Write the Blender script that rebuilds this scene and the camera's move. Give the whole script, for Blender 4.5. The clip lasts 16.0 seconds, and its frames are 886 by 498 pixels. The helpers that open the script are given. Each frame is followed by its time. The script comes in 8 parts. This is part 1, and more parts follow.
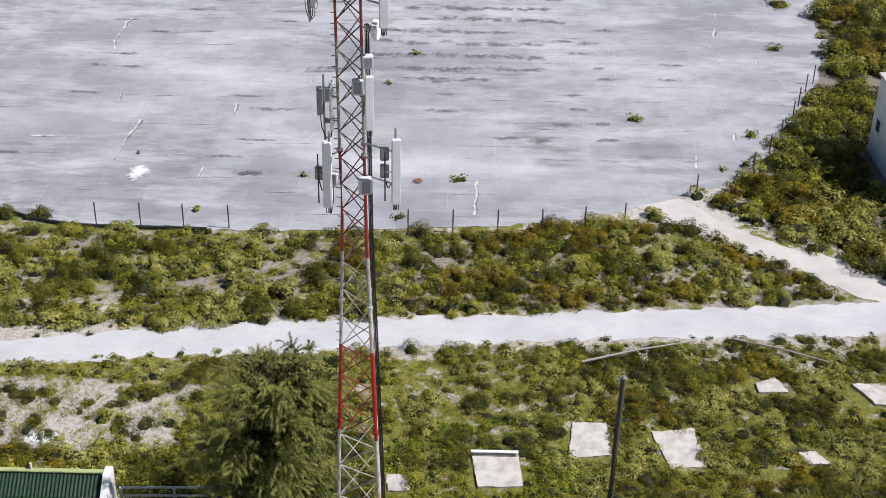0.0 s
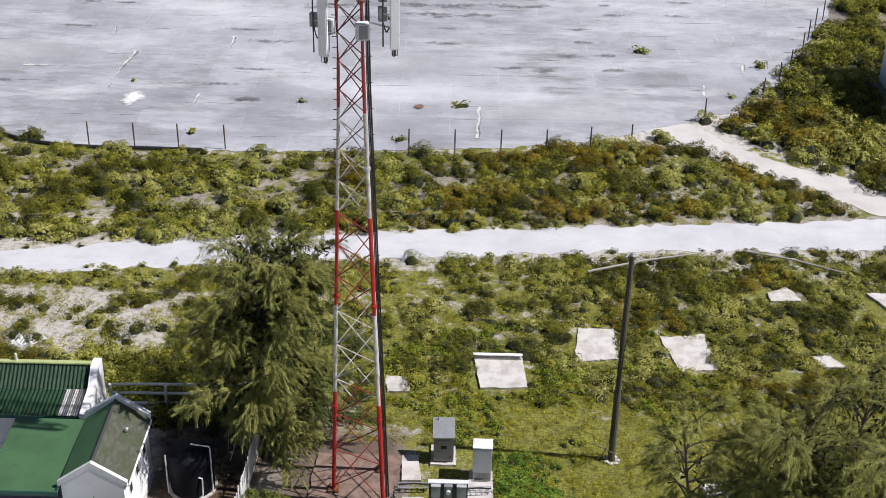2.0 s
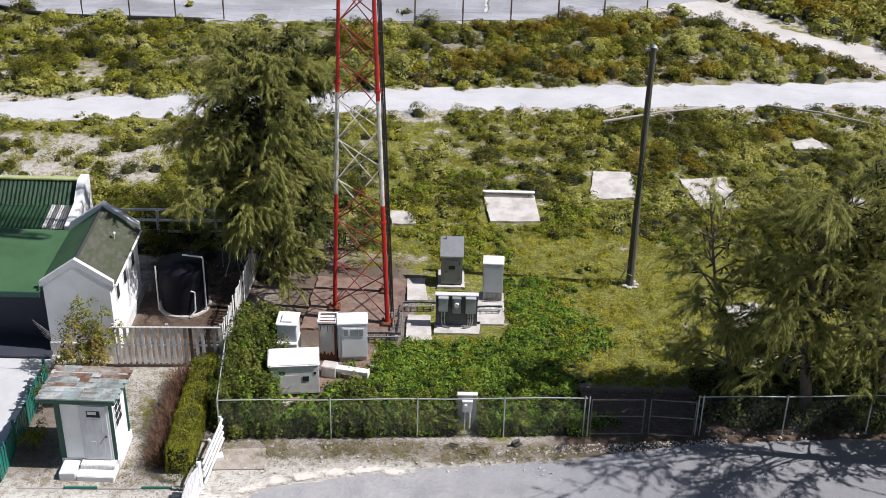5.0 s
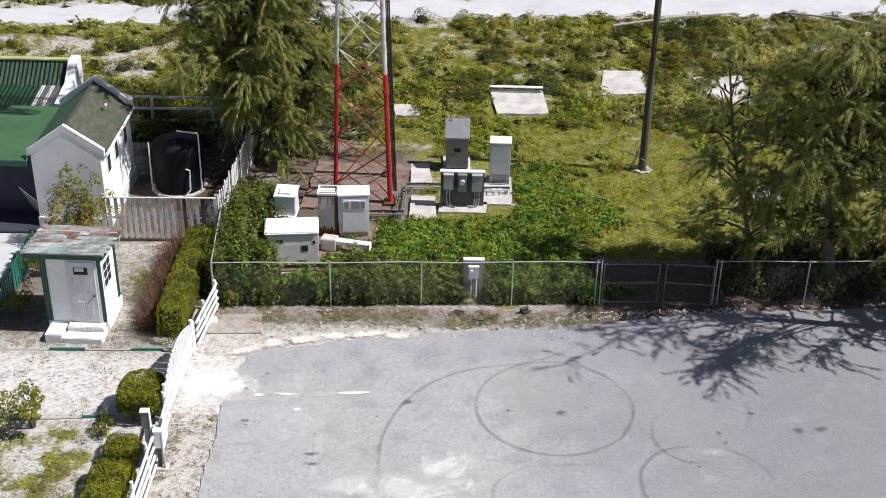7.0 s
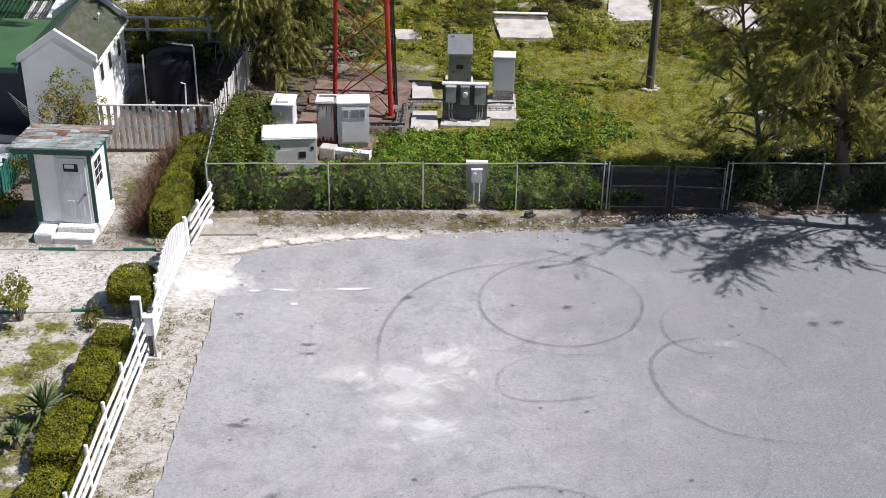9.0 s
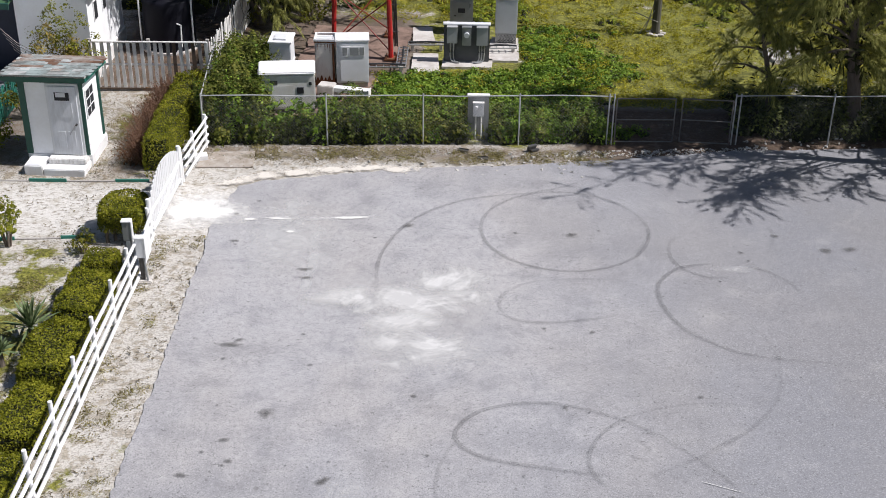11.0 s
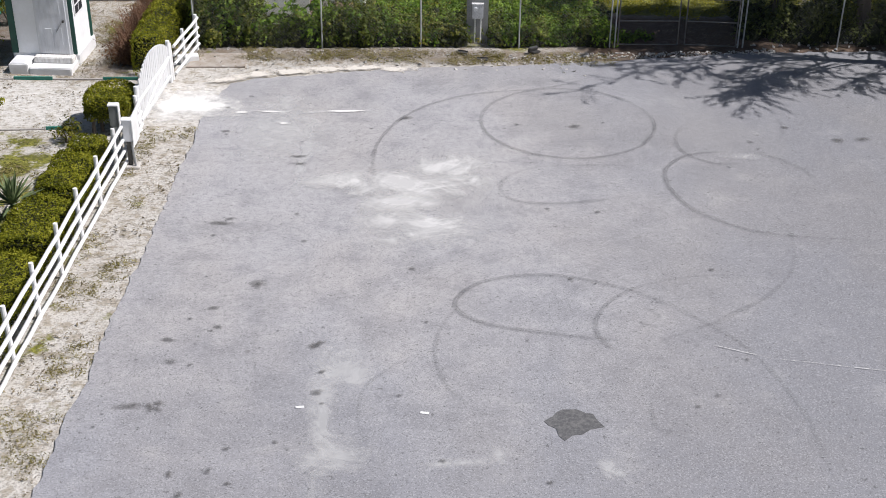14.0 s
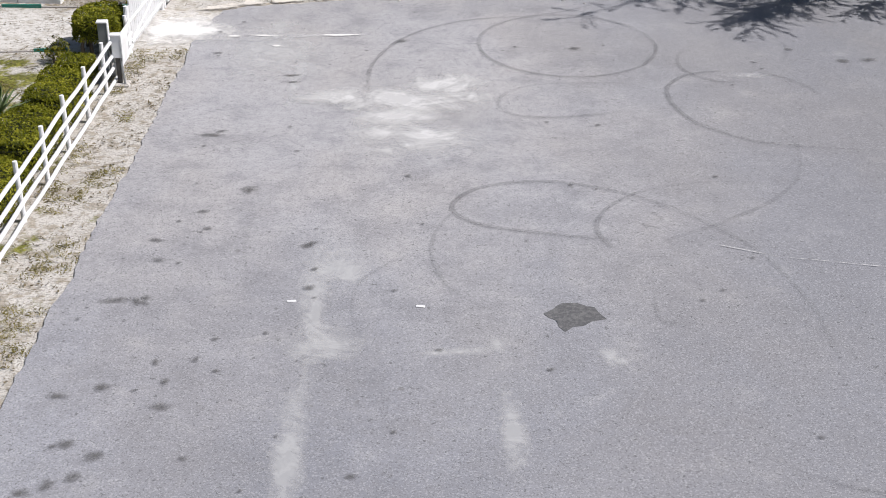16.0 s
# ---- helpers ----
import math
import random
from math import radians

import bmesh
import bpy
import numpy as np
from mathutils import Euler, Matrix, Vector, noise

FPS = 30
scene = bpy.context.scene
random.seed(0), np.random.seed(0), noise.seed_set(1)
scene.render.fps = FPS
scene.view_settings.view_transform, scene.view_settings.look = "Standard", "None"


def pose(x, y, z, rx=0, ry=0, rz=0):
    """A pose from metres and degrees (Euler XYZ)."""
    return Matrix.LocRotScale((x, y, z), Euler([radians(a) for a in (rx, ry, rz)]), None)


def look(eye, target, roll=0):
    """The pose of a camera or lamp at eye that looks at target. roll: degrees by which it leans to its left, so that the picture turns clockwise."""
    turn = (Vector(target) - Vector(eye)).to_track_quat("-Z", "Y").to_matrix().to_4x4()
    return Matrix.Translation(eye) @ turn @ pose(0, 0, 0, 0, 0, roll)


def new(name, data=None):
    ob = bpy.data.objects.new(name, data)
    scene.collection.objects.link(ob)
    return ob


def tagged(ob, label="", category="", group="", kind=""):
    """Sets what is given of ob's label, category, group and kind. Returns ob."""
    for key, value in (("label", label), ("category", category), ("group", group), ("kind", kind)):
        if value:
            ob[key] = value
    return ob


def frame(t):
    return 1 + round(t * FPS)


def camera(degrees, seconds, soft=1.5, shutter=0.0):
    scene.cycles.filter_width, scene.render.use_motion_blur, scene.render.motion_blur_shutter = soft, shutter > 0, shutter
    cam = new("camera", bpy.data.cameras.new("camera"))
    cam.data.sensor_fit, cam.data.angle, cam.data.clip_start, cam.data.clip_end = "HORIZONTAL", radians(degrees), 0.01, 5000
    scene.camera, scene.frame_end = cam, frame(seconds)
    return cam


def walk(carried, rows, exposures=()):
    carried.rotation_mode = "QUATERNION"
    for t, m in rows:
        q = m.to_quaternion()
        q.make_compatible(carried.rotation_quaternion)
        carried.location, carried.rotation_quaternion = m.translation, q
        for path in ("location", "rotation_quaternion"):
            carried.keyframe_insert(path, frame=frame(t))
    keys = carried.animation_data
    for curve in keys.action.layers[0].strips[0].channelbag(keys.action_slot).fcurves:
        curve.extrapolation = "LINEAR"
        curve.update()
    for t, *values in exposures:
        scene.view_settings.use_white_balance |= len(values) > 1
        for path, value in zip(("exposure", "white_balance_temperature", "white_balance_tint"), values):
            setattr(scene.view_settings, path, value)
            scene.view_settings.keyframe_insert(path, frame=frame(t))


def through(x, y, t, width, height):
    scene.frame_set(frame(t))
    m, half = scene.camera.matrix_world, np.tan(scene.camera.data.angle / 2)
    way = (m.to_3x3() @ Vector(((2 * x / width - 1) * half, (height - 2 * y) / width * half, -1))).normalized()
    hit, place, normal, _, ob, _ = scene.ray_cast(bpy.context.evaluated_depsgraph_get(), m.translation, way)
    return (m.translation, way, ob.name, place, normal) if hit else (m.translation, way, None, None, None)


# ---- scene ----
cam = camera(37.50, 16.0, 0.65)
# seconds, eye x y z, yaw, pitch, roll to the left
PATH = [
    (0.0, -0.000, 0.000, 38.634, 0.171, -29.930, 1.229),
    (0.5, 0.071, -0.185, 37.326, 0.206, -29.958, 1.252),
    (1.0, 0.127, -0.372, 36.055, 0.219, -29.960, 1.207),
    (1.5, 0.144, -0.500, 34.766, 0.246, -29.879, 1.199),
    (2.0, 0.162, -0.630, 33.445, 0.310, -29.793, 1.183),
    (2.5, 0.159, -0.751, 32.030, 0.397, -29.674, 1.097),
    (3.0, 0.158, -0.984, 30.839, 0.415, -29.750, 1.103),
    (3.5, 0.215, -1.167, 29.512, 0.527, -29.747, 1.021),
    (4.0, 0.198, -1.297, 28.219, 0.485, -29.705, 1.110),
    (6.5, 0.277, -2.008, 21.869, 0.786, -29.569, 1.078),
    (7.0, 0.303, -2.108, 20.860, 0.836, -29.511, 1.038),
    (7.5, 0.341, -2.243, 19.954, 0.864, -29.449, 1.034),
    (8.0, 0.357, -2.327, 19.147, 0.895, -29.373, 1.035),
    (8.5, 0.371, -2.424, 18.409, 0.929, -29.379, 1.025),
    (9.0, 0.402, -2.504, 17.728, 1.016, -29.391, 0.897),
    (11.5, 0.527, -2.663, 15.098, 1.202, -29.181, 0.804),
    (12.0, 0.543, -2.706, 14.638, 1.193, -29.195, 0.779),
    (12.5, 0.528, -2.759, 14.154, 1.128, -29.216, 0.805),
    (13.0, 0.481, -2.858, 13.684, 1.031, -29.238, 0.847),
    (13.5, 0.486, -2.898, 13.242, 1.054, -29.202, 0.775),
    (14.0, 0.491, -2.949, 12.750, 1.022, -29.189, 0.774),
    (14.5, 0.504, -3.042, 12.242, 0.985, -29.180, 0.739),
    (15.0, 0.555, -3.156, 11.770, 1.014, -29.179, 0.691),
    (15.5, 0.549, -3.252, 11.298, 0.980, -29.157, 0.668),
    (16.0, 0.559, -3.230, 10.873, 0.965, -29.169, 0.671),
]
walk(cam, [(t, look((x, y, z), (x - math.sin(radians(a)) * math.cos(radians(p)), y + math.cos(radians(a)) * math.cos(radians(p)), z + math.sin(radians(p))), r))
           for t, x, y, z, a, p, r in PATH],
     [(0.0, 0.15, 6330, 11.6), (2.0, 0.22, 6330, 11.6), (4.0, 0.25, 6330, 11.6), (6.5, 0.30, 6330, 11.6), (9.0, 0.25, 6330, 11.6), (12.0, 0.19, 6360, 11.6), (16.0, 0.13, 6380, 11.6)])

# ---- world, sun ----
world = bpy.data.worlds.new("sky")
scene.world = world
world.use_nodes = True
wn = world.node_tree.nodes
sky = wn.new("ShaderNodeTexSky")
sky.sky_type, sky.sun_disc = "NISHITA", False
SUN = Vector((0.90, -0.085, 1.13)).normalized()
sky.sun_elevation = math.asin(SUN.z)
sky.sun_rotation = math.atan2(SUN.x, SUN.y)
world.node_tree.links.new(sky.outputs["Color"], wn["Background"].inputs["Color"])
wn["Background"].inputs["Strength"].default_value = 0.049
sun = new("sun", bpy.data.lights.new("sun", "SUN"))
sun.data.energy, sun.data.angle, sun.data.color = 4.85, radians(0.5), (1.0, 0.968, 0.94)
sun.matrix_world = look((0, 0, 60), Vector((0, 0, 60)) - SUN)


# ---- materials ----
class Nodes:
    def __init__(self, name):
        self.m = bpy.data.materials.new(name)
        self.m.use_nodes = True
        self.t = self.m.node_tree
        self.b = self.t.nodes["Principled BSDF"]
        self.out = self.t.nodes["Material Output"]
        self.co = self.add("ShaderNodeNewGeometry").outputs["Position"]

    def add(self, kind, **sets):
        n = self.t.nodes.new(kind)
        for k, v in sets.items():
            n.inputs[k].default_value = v
        return n

    def link(self, a, b):
        self.t.links.new(a, b)
        return b

    def noise(self, scale, detail=4.0, rough=0.6, vec=None, stretch=None):
        n = self.add("ShaderNodeTexNoise", Scale=scale, Detail=detail, Roughness=rough)
        src = self.co if vec is None else vec
        if stretch:
            mp = self.add("ShaderNodeMapping")
            mp.inputs["Scale"].default_value = stretch
            self.link(src, mp.inputs["Vector"])
            src = mp.outputs["Vector"]
        self.link(src, n.inputs["Vector"])
        return n.outputs["Fac"]

    def ramp(self, fac, *stops):
        n = self.add("ShaderNodeValToRGB")
        els = n.color_ramp.elements
        while len(els) < len(stops):
            els.new(0.5)
        for e, (p, c) in zip(els, stops):
            e.position = p
            e.color = (c, c, c, 1) if isinstance(c, (int, float)) else (*c, 1)
        self.link(fac, n.inputs["Fac"])
        return n.outputs["Color"]

    def mix(self, fac, a, b, mode="MIX"):
        n = self.t.nodes.new("ShaderNodeMix")
        n.data_type, n.blend_type = "RGBA", mode
        for sock, v in ((n.inputs[0], fac), (n.inputs[6], a), (n.inputs[7], b)):
            if isinstance(v, bpy.types.NodeSocket):
                self.link(v, sock)
            elif isinstance(v, tuple):
                sock.default_value = (*v, 1)
            else:
                sock.default_value = v
        return n.outputs[2]

    def math(self, op, a, b=0.0):
        n = self.t.nodes.new("ShaderNodeMath")
        n.operation = op
        for sock, v in zip(n.inputs, (a, b)):
            if isinstance(v, bpy.types.NodeSocket):
                self.link(v, sock)
            else:
                sock.default_value = v
        return n.outputs[0]

    def bump(self, height, strength=0.3, dist=0.02):
        n = self.add("ShaderNodeBump", Strength=strength, Distance=dist)
        self.link(height, n.inputs["Height"])
        self.link(n.outputs["Normal"], self.b.inputs["Normal"])

    def colour(self, c):
        self.link(c, self.b.inputs["Base Color"])

    def random(self):
        return self.add("ShaderNodeObjectInfo").outputs["Random"]

    def island(self):
        return self.add("ShaderNodeNewGeometry").outputs["Random Per Island"]

    def attr(self, name):
        n = self.t.nodes.new("ShaderNodeAttribute")
        n.attribute_name = name
        return n.outputs["Fac"]


def painted(name, base, dirt, amount=0.45, rough=0.55, metal=0.0, scale=2.0, bump=0.15, streak=None):
    """Paint or metal with grime at two scales."""
    s = Nodes(name)
    big = s.ramp(s.noise(scale, 5, 0.65, stretch=streak), (0.42, 0.0), (0.72, 1.0))
    fine = s.ramp(s.noise(scale * 14, 3), (0.35, 0.0), (0.75, 1.0))
    c = s.mix(s.math("MULTIPLY", big, amount), base, dirt)
    c = s.mix(s.math("MULTIPLY", fine, amount * 0.35), c, dirt)
    s.colour(c)
    s.b.inputs["Roughness"].default_value = rough
    s.b.inputs["Metallic"].default_value = metal
    if bump:
        s.bump(s.noise(scale * 25, 3), bump, 0.004)
    return s.m


def leaf(name, dark, mid, light, scale=0.5, through=0.15, speckle=0.34):
    """Leaves: colour by leaf, by plant and by patch, light passing through."""
    s = Nodes(name)
    patch = s.ramp(s.noise(scale, 3), (0.3, 0.0), (0.7, 1.0))
    clump = s.ramp(s.noise(scale * 3.2, 2), (0.32, 0.0), (0.68, 1.0))
    rest = (1.0 - speckle) / 2
    f = s.math("ADD", s.math("MULTIPLY", s.island(), speckle), s.math("ADD", s.math("MULTIPLY", patch, rest), s.math("MULTIPLY", clump, rest)))
    c = s.ramp(f, (0.12, dark), (0.5, mid), (0.88, light))
    s.colour(c)
    s.b.inputs["Roughness"].default_value = 0.55
    s.b.inputs["Specular IOR Level"].default_value = 0.12
    tr = s.add("ShaderNodeBsdfTranslucent")
    s.link(c, tr.inputs["Color"])
    mx = s.add("ShaderNodeMixShader", Fac=through)
    s.link(s.b.outputs[0], mx.inputs[1])
    s.link(tr.outputs[0], mx.inputs[2])
    s.link(mx.outputs[0], s.out.inputs["Surface"])
    return s.m


def ground_material():
    s = Nodes("sandy_ground")
    n1, n2, n3 = s.noise(0.5, 6, 0.65), s.noise(3.5, 5, 0.7), s.noise(22, 4, 0.7)
    sand = s.mix(s.ramp(n1, (0.35, 0.0), (0.65, 1.0)), (0.43, 0.395, 0.35), (0.56, 0.53, 0.485))
    sand = s.mix(s.ramp(n2, (0.49, 0.0), (0.56, 0.8)), sand, (0.26, 0.21, 0.14))
    sand = s.mix(s.ramp(n3, (0.50, 0.0), (0.58, 0.8)), sand, (0.11, 0.095, 0.07))
    white = s.mix(s.ramp(n2, (0.50, 0.0), (0.64, 0.7)), (0.62, 0.595, 0.56), (0.36, 0.32, 0.255))
    white = s.mix(s.ramp(s.noise(11, 5, 0.7, stretch=(0.6, 1.5, 1)), (0.53, 0.0), (0.62, 0.8)), white, (0.19, 0.16, 0.115))
    sand = s.mix(s.attr("white"), sand, white)
    soil = s.mix(s.ramp(n3, (0.35, 0.0), (0.7, 1.0)), (0.045, 0.030, 0.020), (0.150, 0.098, 0.068))
    soil = s.mix(s.ramp(n2, (0.52, 0.0), (0.64, 0.7)), soil, (0.18, 0.13, 0.10))
    c = s.mix(s.attr("soil"), sand, soil)
    turf = s.ramp(s.noise(11, 5, 0.75), (0.36, (0.045, 0.046, 0.006)), (0.5, (0.17, 0.17, 0.022)), (0.64, (0.32, 0.30, 0.07)))
    turf = s.mix(s.ramp(s.noise(2.2, 5, 0.7), (0.45, 0.0), (0.62, 0.8)), turf, (0.085, 0.085, 0.018))
    cov = s.math("ADD", s.attr("grass"), s.math("MULTIPLY", s.math("SUBTRACT", s.noise(0.9, 6, 0.7), 0.5), 2.2))
    cov = s.ramp(cov, (0.42, 0.0), (0.58, 1.0))
    c = s.mix(cov, c, turf)
    s.colour(c)
    s.b.inputs["Roughness"].default_value = 0.95
    s.bump(s.math("ADD", n3, s.math("MULTIPLY", n2, 2.0)), 0.6, 0.03)
    return s.m


def asphalt_material():
    s = Nodes("weathered_asphalt")
    big, mid, fine = s.noise(0.22, 5, 0.6), s.noise(1.1, 6, 0.65), s.noise(37, 2, 0.75)
    c = s.mix(s.ramp(big, (0.38, 0.0), (0.62, 1.0)), (0.205, 0.206, 0.226), (0.308, 0.307, 0.330))
    wide = s.ramp(s.noise(0.13, 4, 0.55, stretch=(1.0, 0.45, 1)), (0.40, 0.0), (0.62, 0.55))
    c = s.mix(wide, c, (0.345, 0.342, 0.355))
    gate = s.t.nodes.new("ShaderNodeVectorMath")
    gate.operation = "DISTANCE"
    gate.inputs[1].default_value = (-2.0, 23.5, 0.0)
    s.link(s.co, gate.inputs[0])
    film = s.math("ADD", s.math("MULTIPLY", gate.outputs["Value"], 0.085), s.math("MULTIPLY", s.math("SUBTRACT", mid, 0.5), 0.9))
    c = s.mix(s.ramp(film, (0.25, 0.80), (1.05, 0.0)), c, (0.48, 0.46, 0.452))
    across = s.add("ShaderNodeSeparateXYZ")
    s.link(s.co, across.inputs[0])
    # The asphalt tone drops towards +x, broken up by noise.
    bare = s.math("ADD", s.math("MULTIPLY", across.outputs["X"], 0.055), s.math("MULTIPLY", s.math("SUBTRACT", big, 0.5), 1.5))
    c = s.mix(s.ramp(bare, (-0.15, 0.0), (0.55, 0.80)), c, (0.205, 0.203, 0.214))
    c = s.mix(s.ramp(mid, (0.50, 0.0), (0.70, 0.6)), c, (0.225, 0.22, 0.23))
    c = s.mix(s.ramp(s.noise(7, 5, 0.7), (0.40, 0.0), (0.66, 0.4)), c, (0.22, 0.215, 0.22))
    c = s.mix(s.ramp(mid, (0.22, 0.5), (0.42, 0.0)), c, (0.43, 0.42, 0.41))
    tint = s.mix(s.ramp(s.noise(0.35, 3, 0.5, stretch=(1.0, 0.6, 1)), (0.40, 0.0), (0.60, 1.0)), (0.985, 0.995, 1.02), (1.012, 1.0, 0.99))
    c = s.mix(1.0, c, tint, "MULTIPLY")
    c = s.mix(s.ramp(fine, (0.42, 0.0), (0.56, 0.26)), c, (0.18, 0.18, 0.188))
    c = s.mix(s.ramp(fine, (0.575, 0.0), (0.63, 0.50)), c, (0.09, 0.09, 0.096))
    c = s.mix(s.ramp(s.noise(13, 2, 0.6), (0.665, 0.0), (0.69, 0.65)), c, (0.09, 0.09, 0.09))
    c = s.mix(s.ramp(s.noise(33, 3, 0.7), (0.54, 0.0), (0.61, 0.30)), c, (0.58, 0.575, 0.585))
    c = s.mix(s.ramp(s.noise(2.6, 3, 0.6), (0.70, 0.0), (0.76, 0.55)), c, (0.15, 0.145, 0.14))
    s.colour(c)
    s.b.inputs["Roughness"].default_value = 0.9
    s.bump(fine, 0.15, 0.005)
    return s.m


def runway_material():
    s = Nodes("old_runway")
    big, mid = s.noise(0.06, 6, 0.6), s.noise(0.45, 6, 0.65)
    streak = s.noise(0.8, 6, 0.7, stretch=(0.40, 1.0, 1.0))
    c = s.mix(s.ramp(big, (0.38, 0.0), (0.62, 1.0)), (0.275, 0.279, 0.308), (0.43, 0.433, 0.462))
    slabs = s.t.nodes.new("ShaderNodeTexBrick")
    for key, value in (("Scale", 1.0), ("Mortar Size", 0.035), ("Mortar Smooth", 0.6), ("Bias", 0.0), ("Brick Width", 6.4), ("Row Height", 2.66)):
        slabs.inputs[key].default_value = value
    slabs.inputs["Color1"].default_value, slabs.inputs["Color2"].default_value, slabs.inputs["Mortar"].default_value = (0.90, 0.90, 0.90, 1), (1.06, 1.06, 1.06, 1), (1.22, 1.21, 1.19, 1)
    s.link(s.co, slabs.inputs["Vector"])
    c = s.mix(0.9, c, slabs.outputs["Color"], "MULTIPLY")
    c = s.mix(s.ramp(mid, (0.45, 0.0), (0.72, 0.6)), c, (0.22, 0.216, 0.216))
    c = s.mix(s.ramp(streak, (0.54, 0.0), (0.70, 0.40)), c, (0.18, 0.176, 0.176))
    pale = s.ramp(s.noise(0.20, 6, 0.7, stretch=(0.38, 1.0, 1.0)), (0.48, 0.0), (0.68, 0.80))
    c = s.mix(pale, c, (0.56, 0.56, 0.58))
    blot = s.math("MULTIPLY", s.ramp(s.noise(0.55, 5, 0.65, stretch=(0.45, 1.4, 1)), (0.50, 0.0), (0.62, 1.0)), s.ramp(s.noise(0.035, 3, 0.5), (0.46, 0.0), (0.60, 0.55)))
    c = s.mix(blot, c, (0.12, 0.116, 0.112))
    c = s.mix(s.ramp(s.noise(3.2, 3, 0.6, stretch=(0.5, 1.6, 1)), (0.66, 0.0), (0.71, 0.6)), c, (0.11, 0.105, 0.10))
    c = s.mix(s.ramp(s.noise(9, 4, 0.7), (0.58, 0.0), (0.75, 0.4)), c, (0.24, 0.235, 0.23))
    s.colour(c)
    s.b.inputs["Roughness"].default_value = 0.92
    s.bump(mid, 0.2, 0.05)
    return s.m


def sand_road_material(name="packed_sand_road", pale=(0.57, 0.56, 0.57), deep=(0.465, 0.46, 0.48)):
    s = Nodes(name)
    c = s.mix(s.ramp(s.noise(0.35, 5, 0.65), (0.35, 0.0), (0.65, 1.0)), deep, pale)
    c = s.mix(s.ramp(s.noise(2.2, 6, 0.7, stretch=(0.35, 1, 1)), (0.55, 0.0), (0.75, 0.5)), c, (0.38, 0.36, 0.34))
    c = s.mix(s.ramp(s.noise(14, 4, 0.7), (0.55, 0.0), (0.75, 0.4)), c, (0.28, 0.25, 0.21))
    s.colour(c)
    s.b.inputs["Roughness"].default_value = 0.95
    s.bump(s.noise(6, 5), 0.4, 0.03)
    return s.m


def decal(name, colour, scale=2.0, lo=0.35, hi=0.75, top=1.0, gain=1.0):
    """A thin stain: opaque where its fade and a noise agree, clear elsewhere."""
    s = Nodes(name)
    f = s.math("ADD", s.attr("fade"), s.math("MULTIPLY", s.math("SUBTRACT", s.noise(scale, 8, 0.72), 0.58), gain))
    f = s.ramp(f, (lo, 0.0), (hi, top))
    s.b.inputs["Base Color"].default_value = (*colour, 1)
    s.b.inputs["Roughness"].default_value = 0.95
    tr = s.add("ShaderNodeBsdfTransparent")
    mx = s.add("ShaderNodeMixShader")
    s.link(f, mx.inputs[0])
    s.link(tr.outputs[0], mx.inputs[1])
    s.link(s.b.outputs[0], mx.inputs[2])
    s.link(mx.outputs[0], s.out.inputs["Surface"])
    return s.m


def thin_film(name, colour, mask, top):
    """Lay a rough film over what lies beneath, as dense as its mask."""
    s = mask[0]
    s.b.inputs["Base Color"].default_value = (*colour, 1)
    s.b.inputs["Roughness"].default_value = 0.95
    mx = s.add("ShaderNodeMixShader")
    s.link(s.math("MULTIPLY", mask[1], top), mx.inputs[0])
    s.link(s.add("ShaderNodeBsdfTransparent").outputs[0], mx.inputs[1])
    s.link(s.b.outputs[0], mx.inputs[2])
    s.link(mx.outputs[0], s.out.inputs["Surface"])
    return s.m


def rubber(name, colour, top):
    """Tyre rubber: as dense as its fade, broken by the grain of the asphalt."""
    s = Nodes(name)
    grain = s.math("MULTIPLY", s.ramp(s.noise(26, 3, 0.7), (0.34, 0.35), (0.60, 1.0)), s.ramp(s.noise(1.6, 4, 0.6), (0.32, 0.55), (0.62, 1.0)))
    return thin_film(name, colour, (s, s.math("MULTIPLY", s.attr("fade"), grain)), top)


def wisp(name, colour, scale, top):
    """Sand left by a dried puddle: a cloudy film with brighter drifted rims."""
    s = Nodes(name)
    warped = []
    for size, bend in ((scale, 1.2), (scale * 0.7, 1.8)):
        n = s.add("ShaderNodeTexNoise", Scale=size, Detail=7.0, Roughness=0.62, Distortion=bend)
        s.link(s.co, n.inputs["Vector"])
        warped.append(n.outputs["Fac"])
    cloud = s.ramp(s.math("ADD", s.attr("fade"), s.math("MULTIPLY", s.math("SUBTRACT", warped[0], 0.52), 2.2)), (0.10, 0.0), (0.80, 0.80))
    rim = s.ramp(s.math("ABSOLUTE", s.math("SUBTRACT", warped[1], 0.5)), (0.0, 1.0), (0.085, 0.0))
    inside = s.ramp(s.attr("fade"), (0.04, 0.0), (0.40, 1.0))
    return thin_film(name, colour, (s, s.math("ADD", cloud, s.math("MULTIPLY", s.math("MULTIPLY", rim, inside), 0.20))), top)


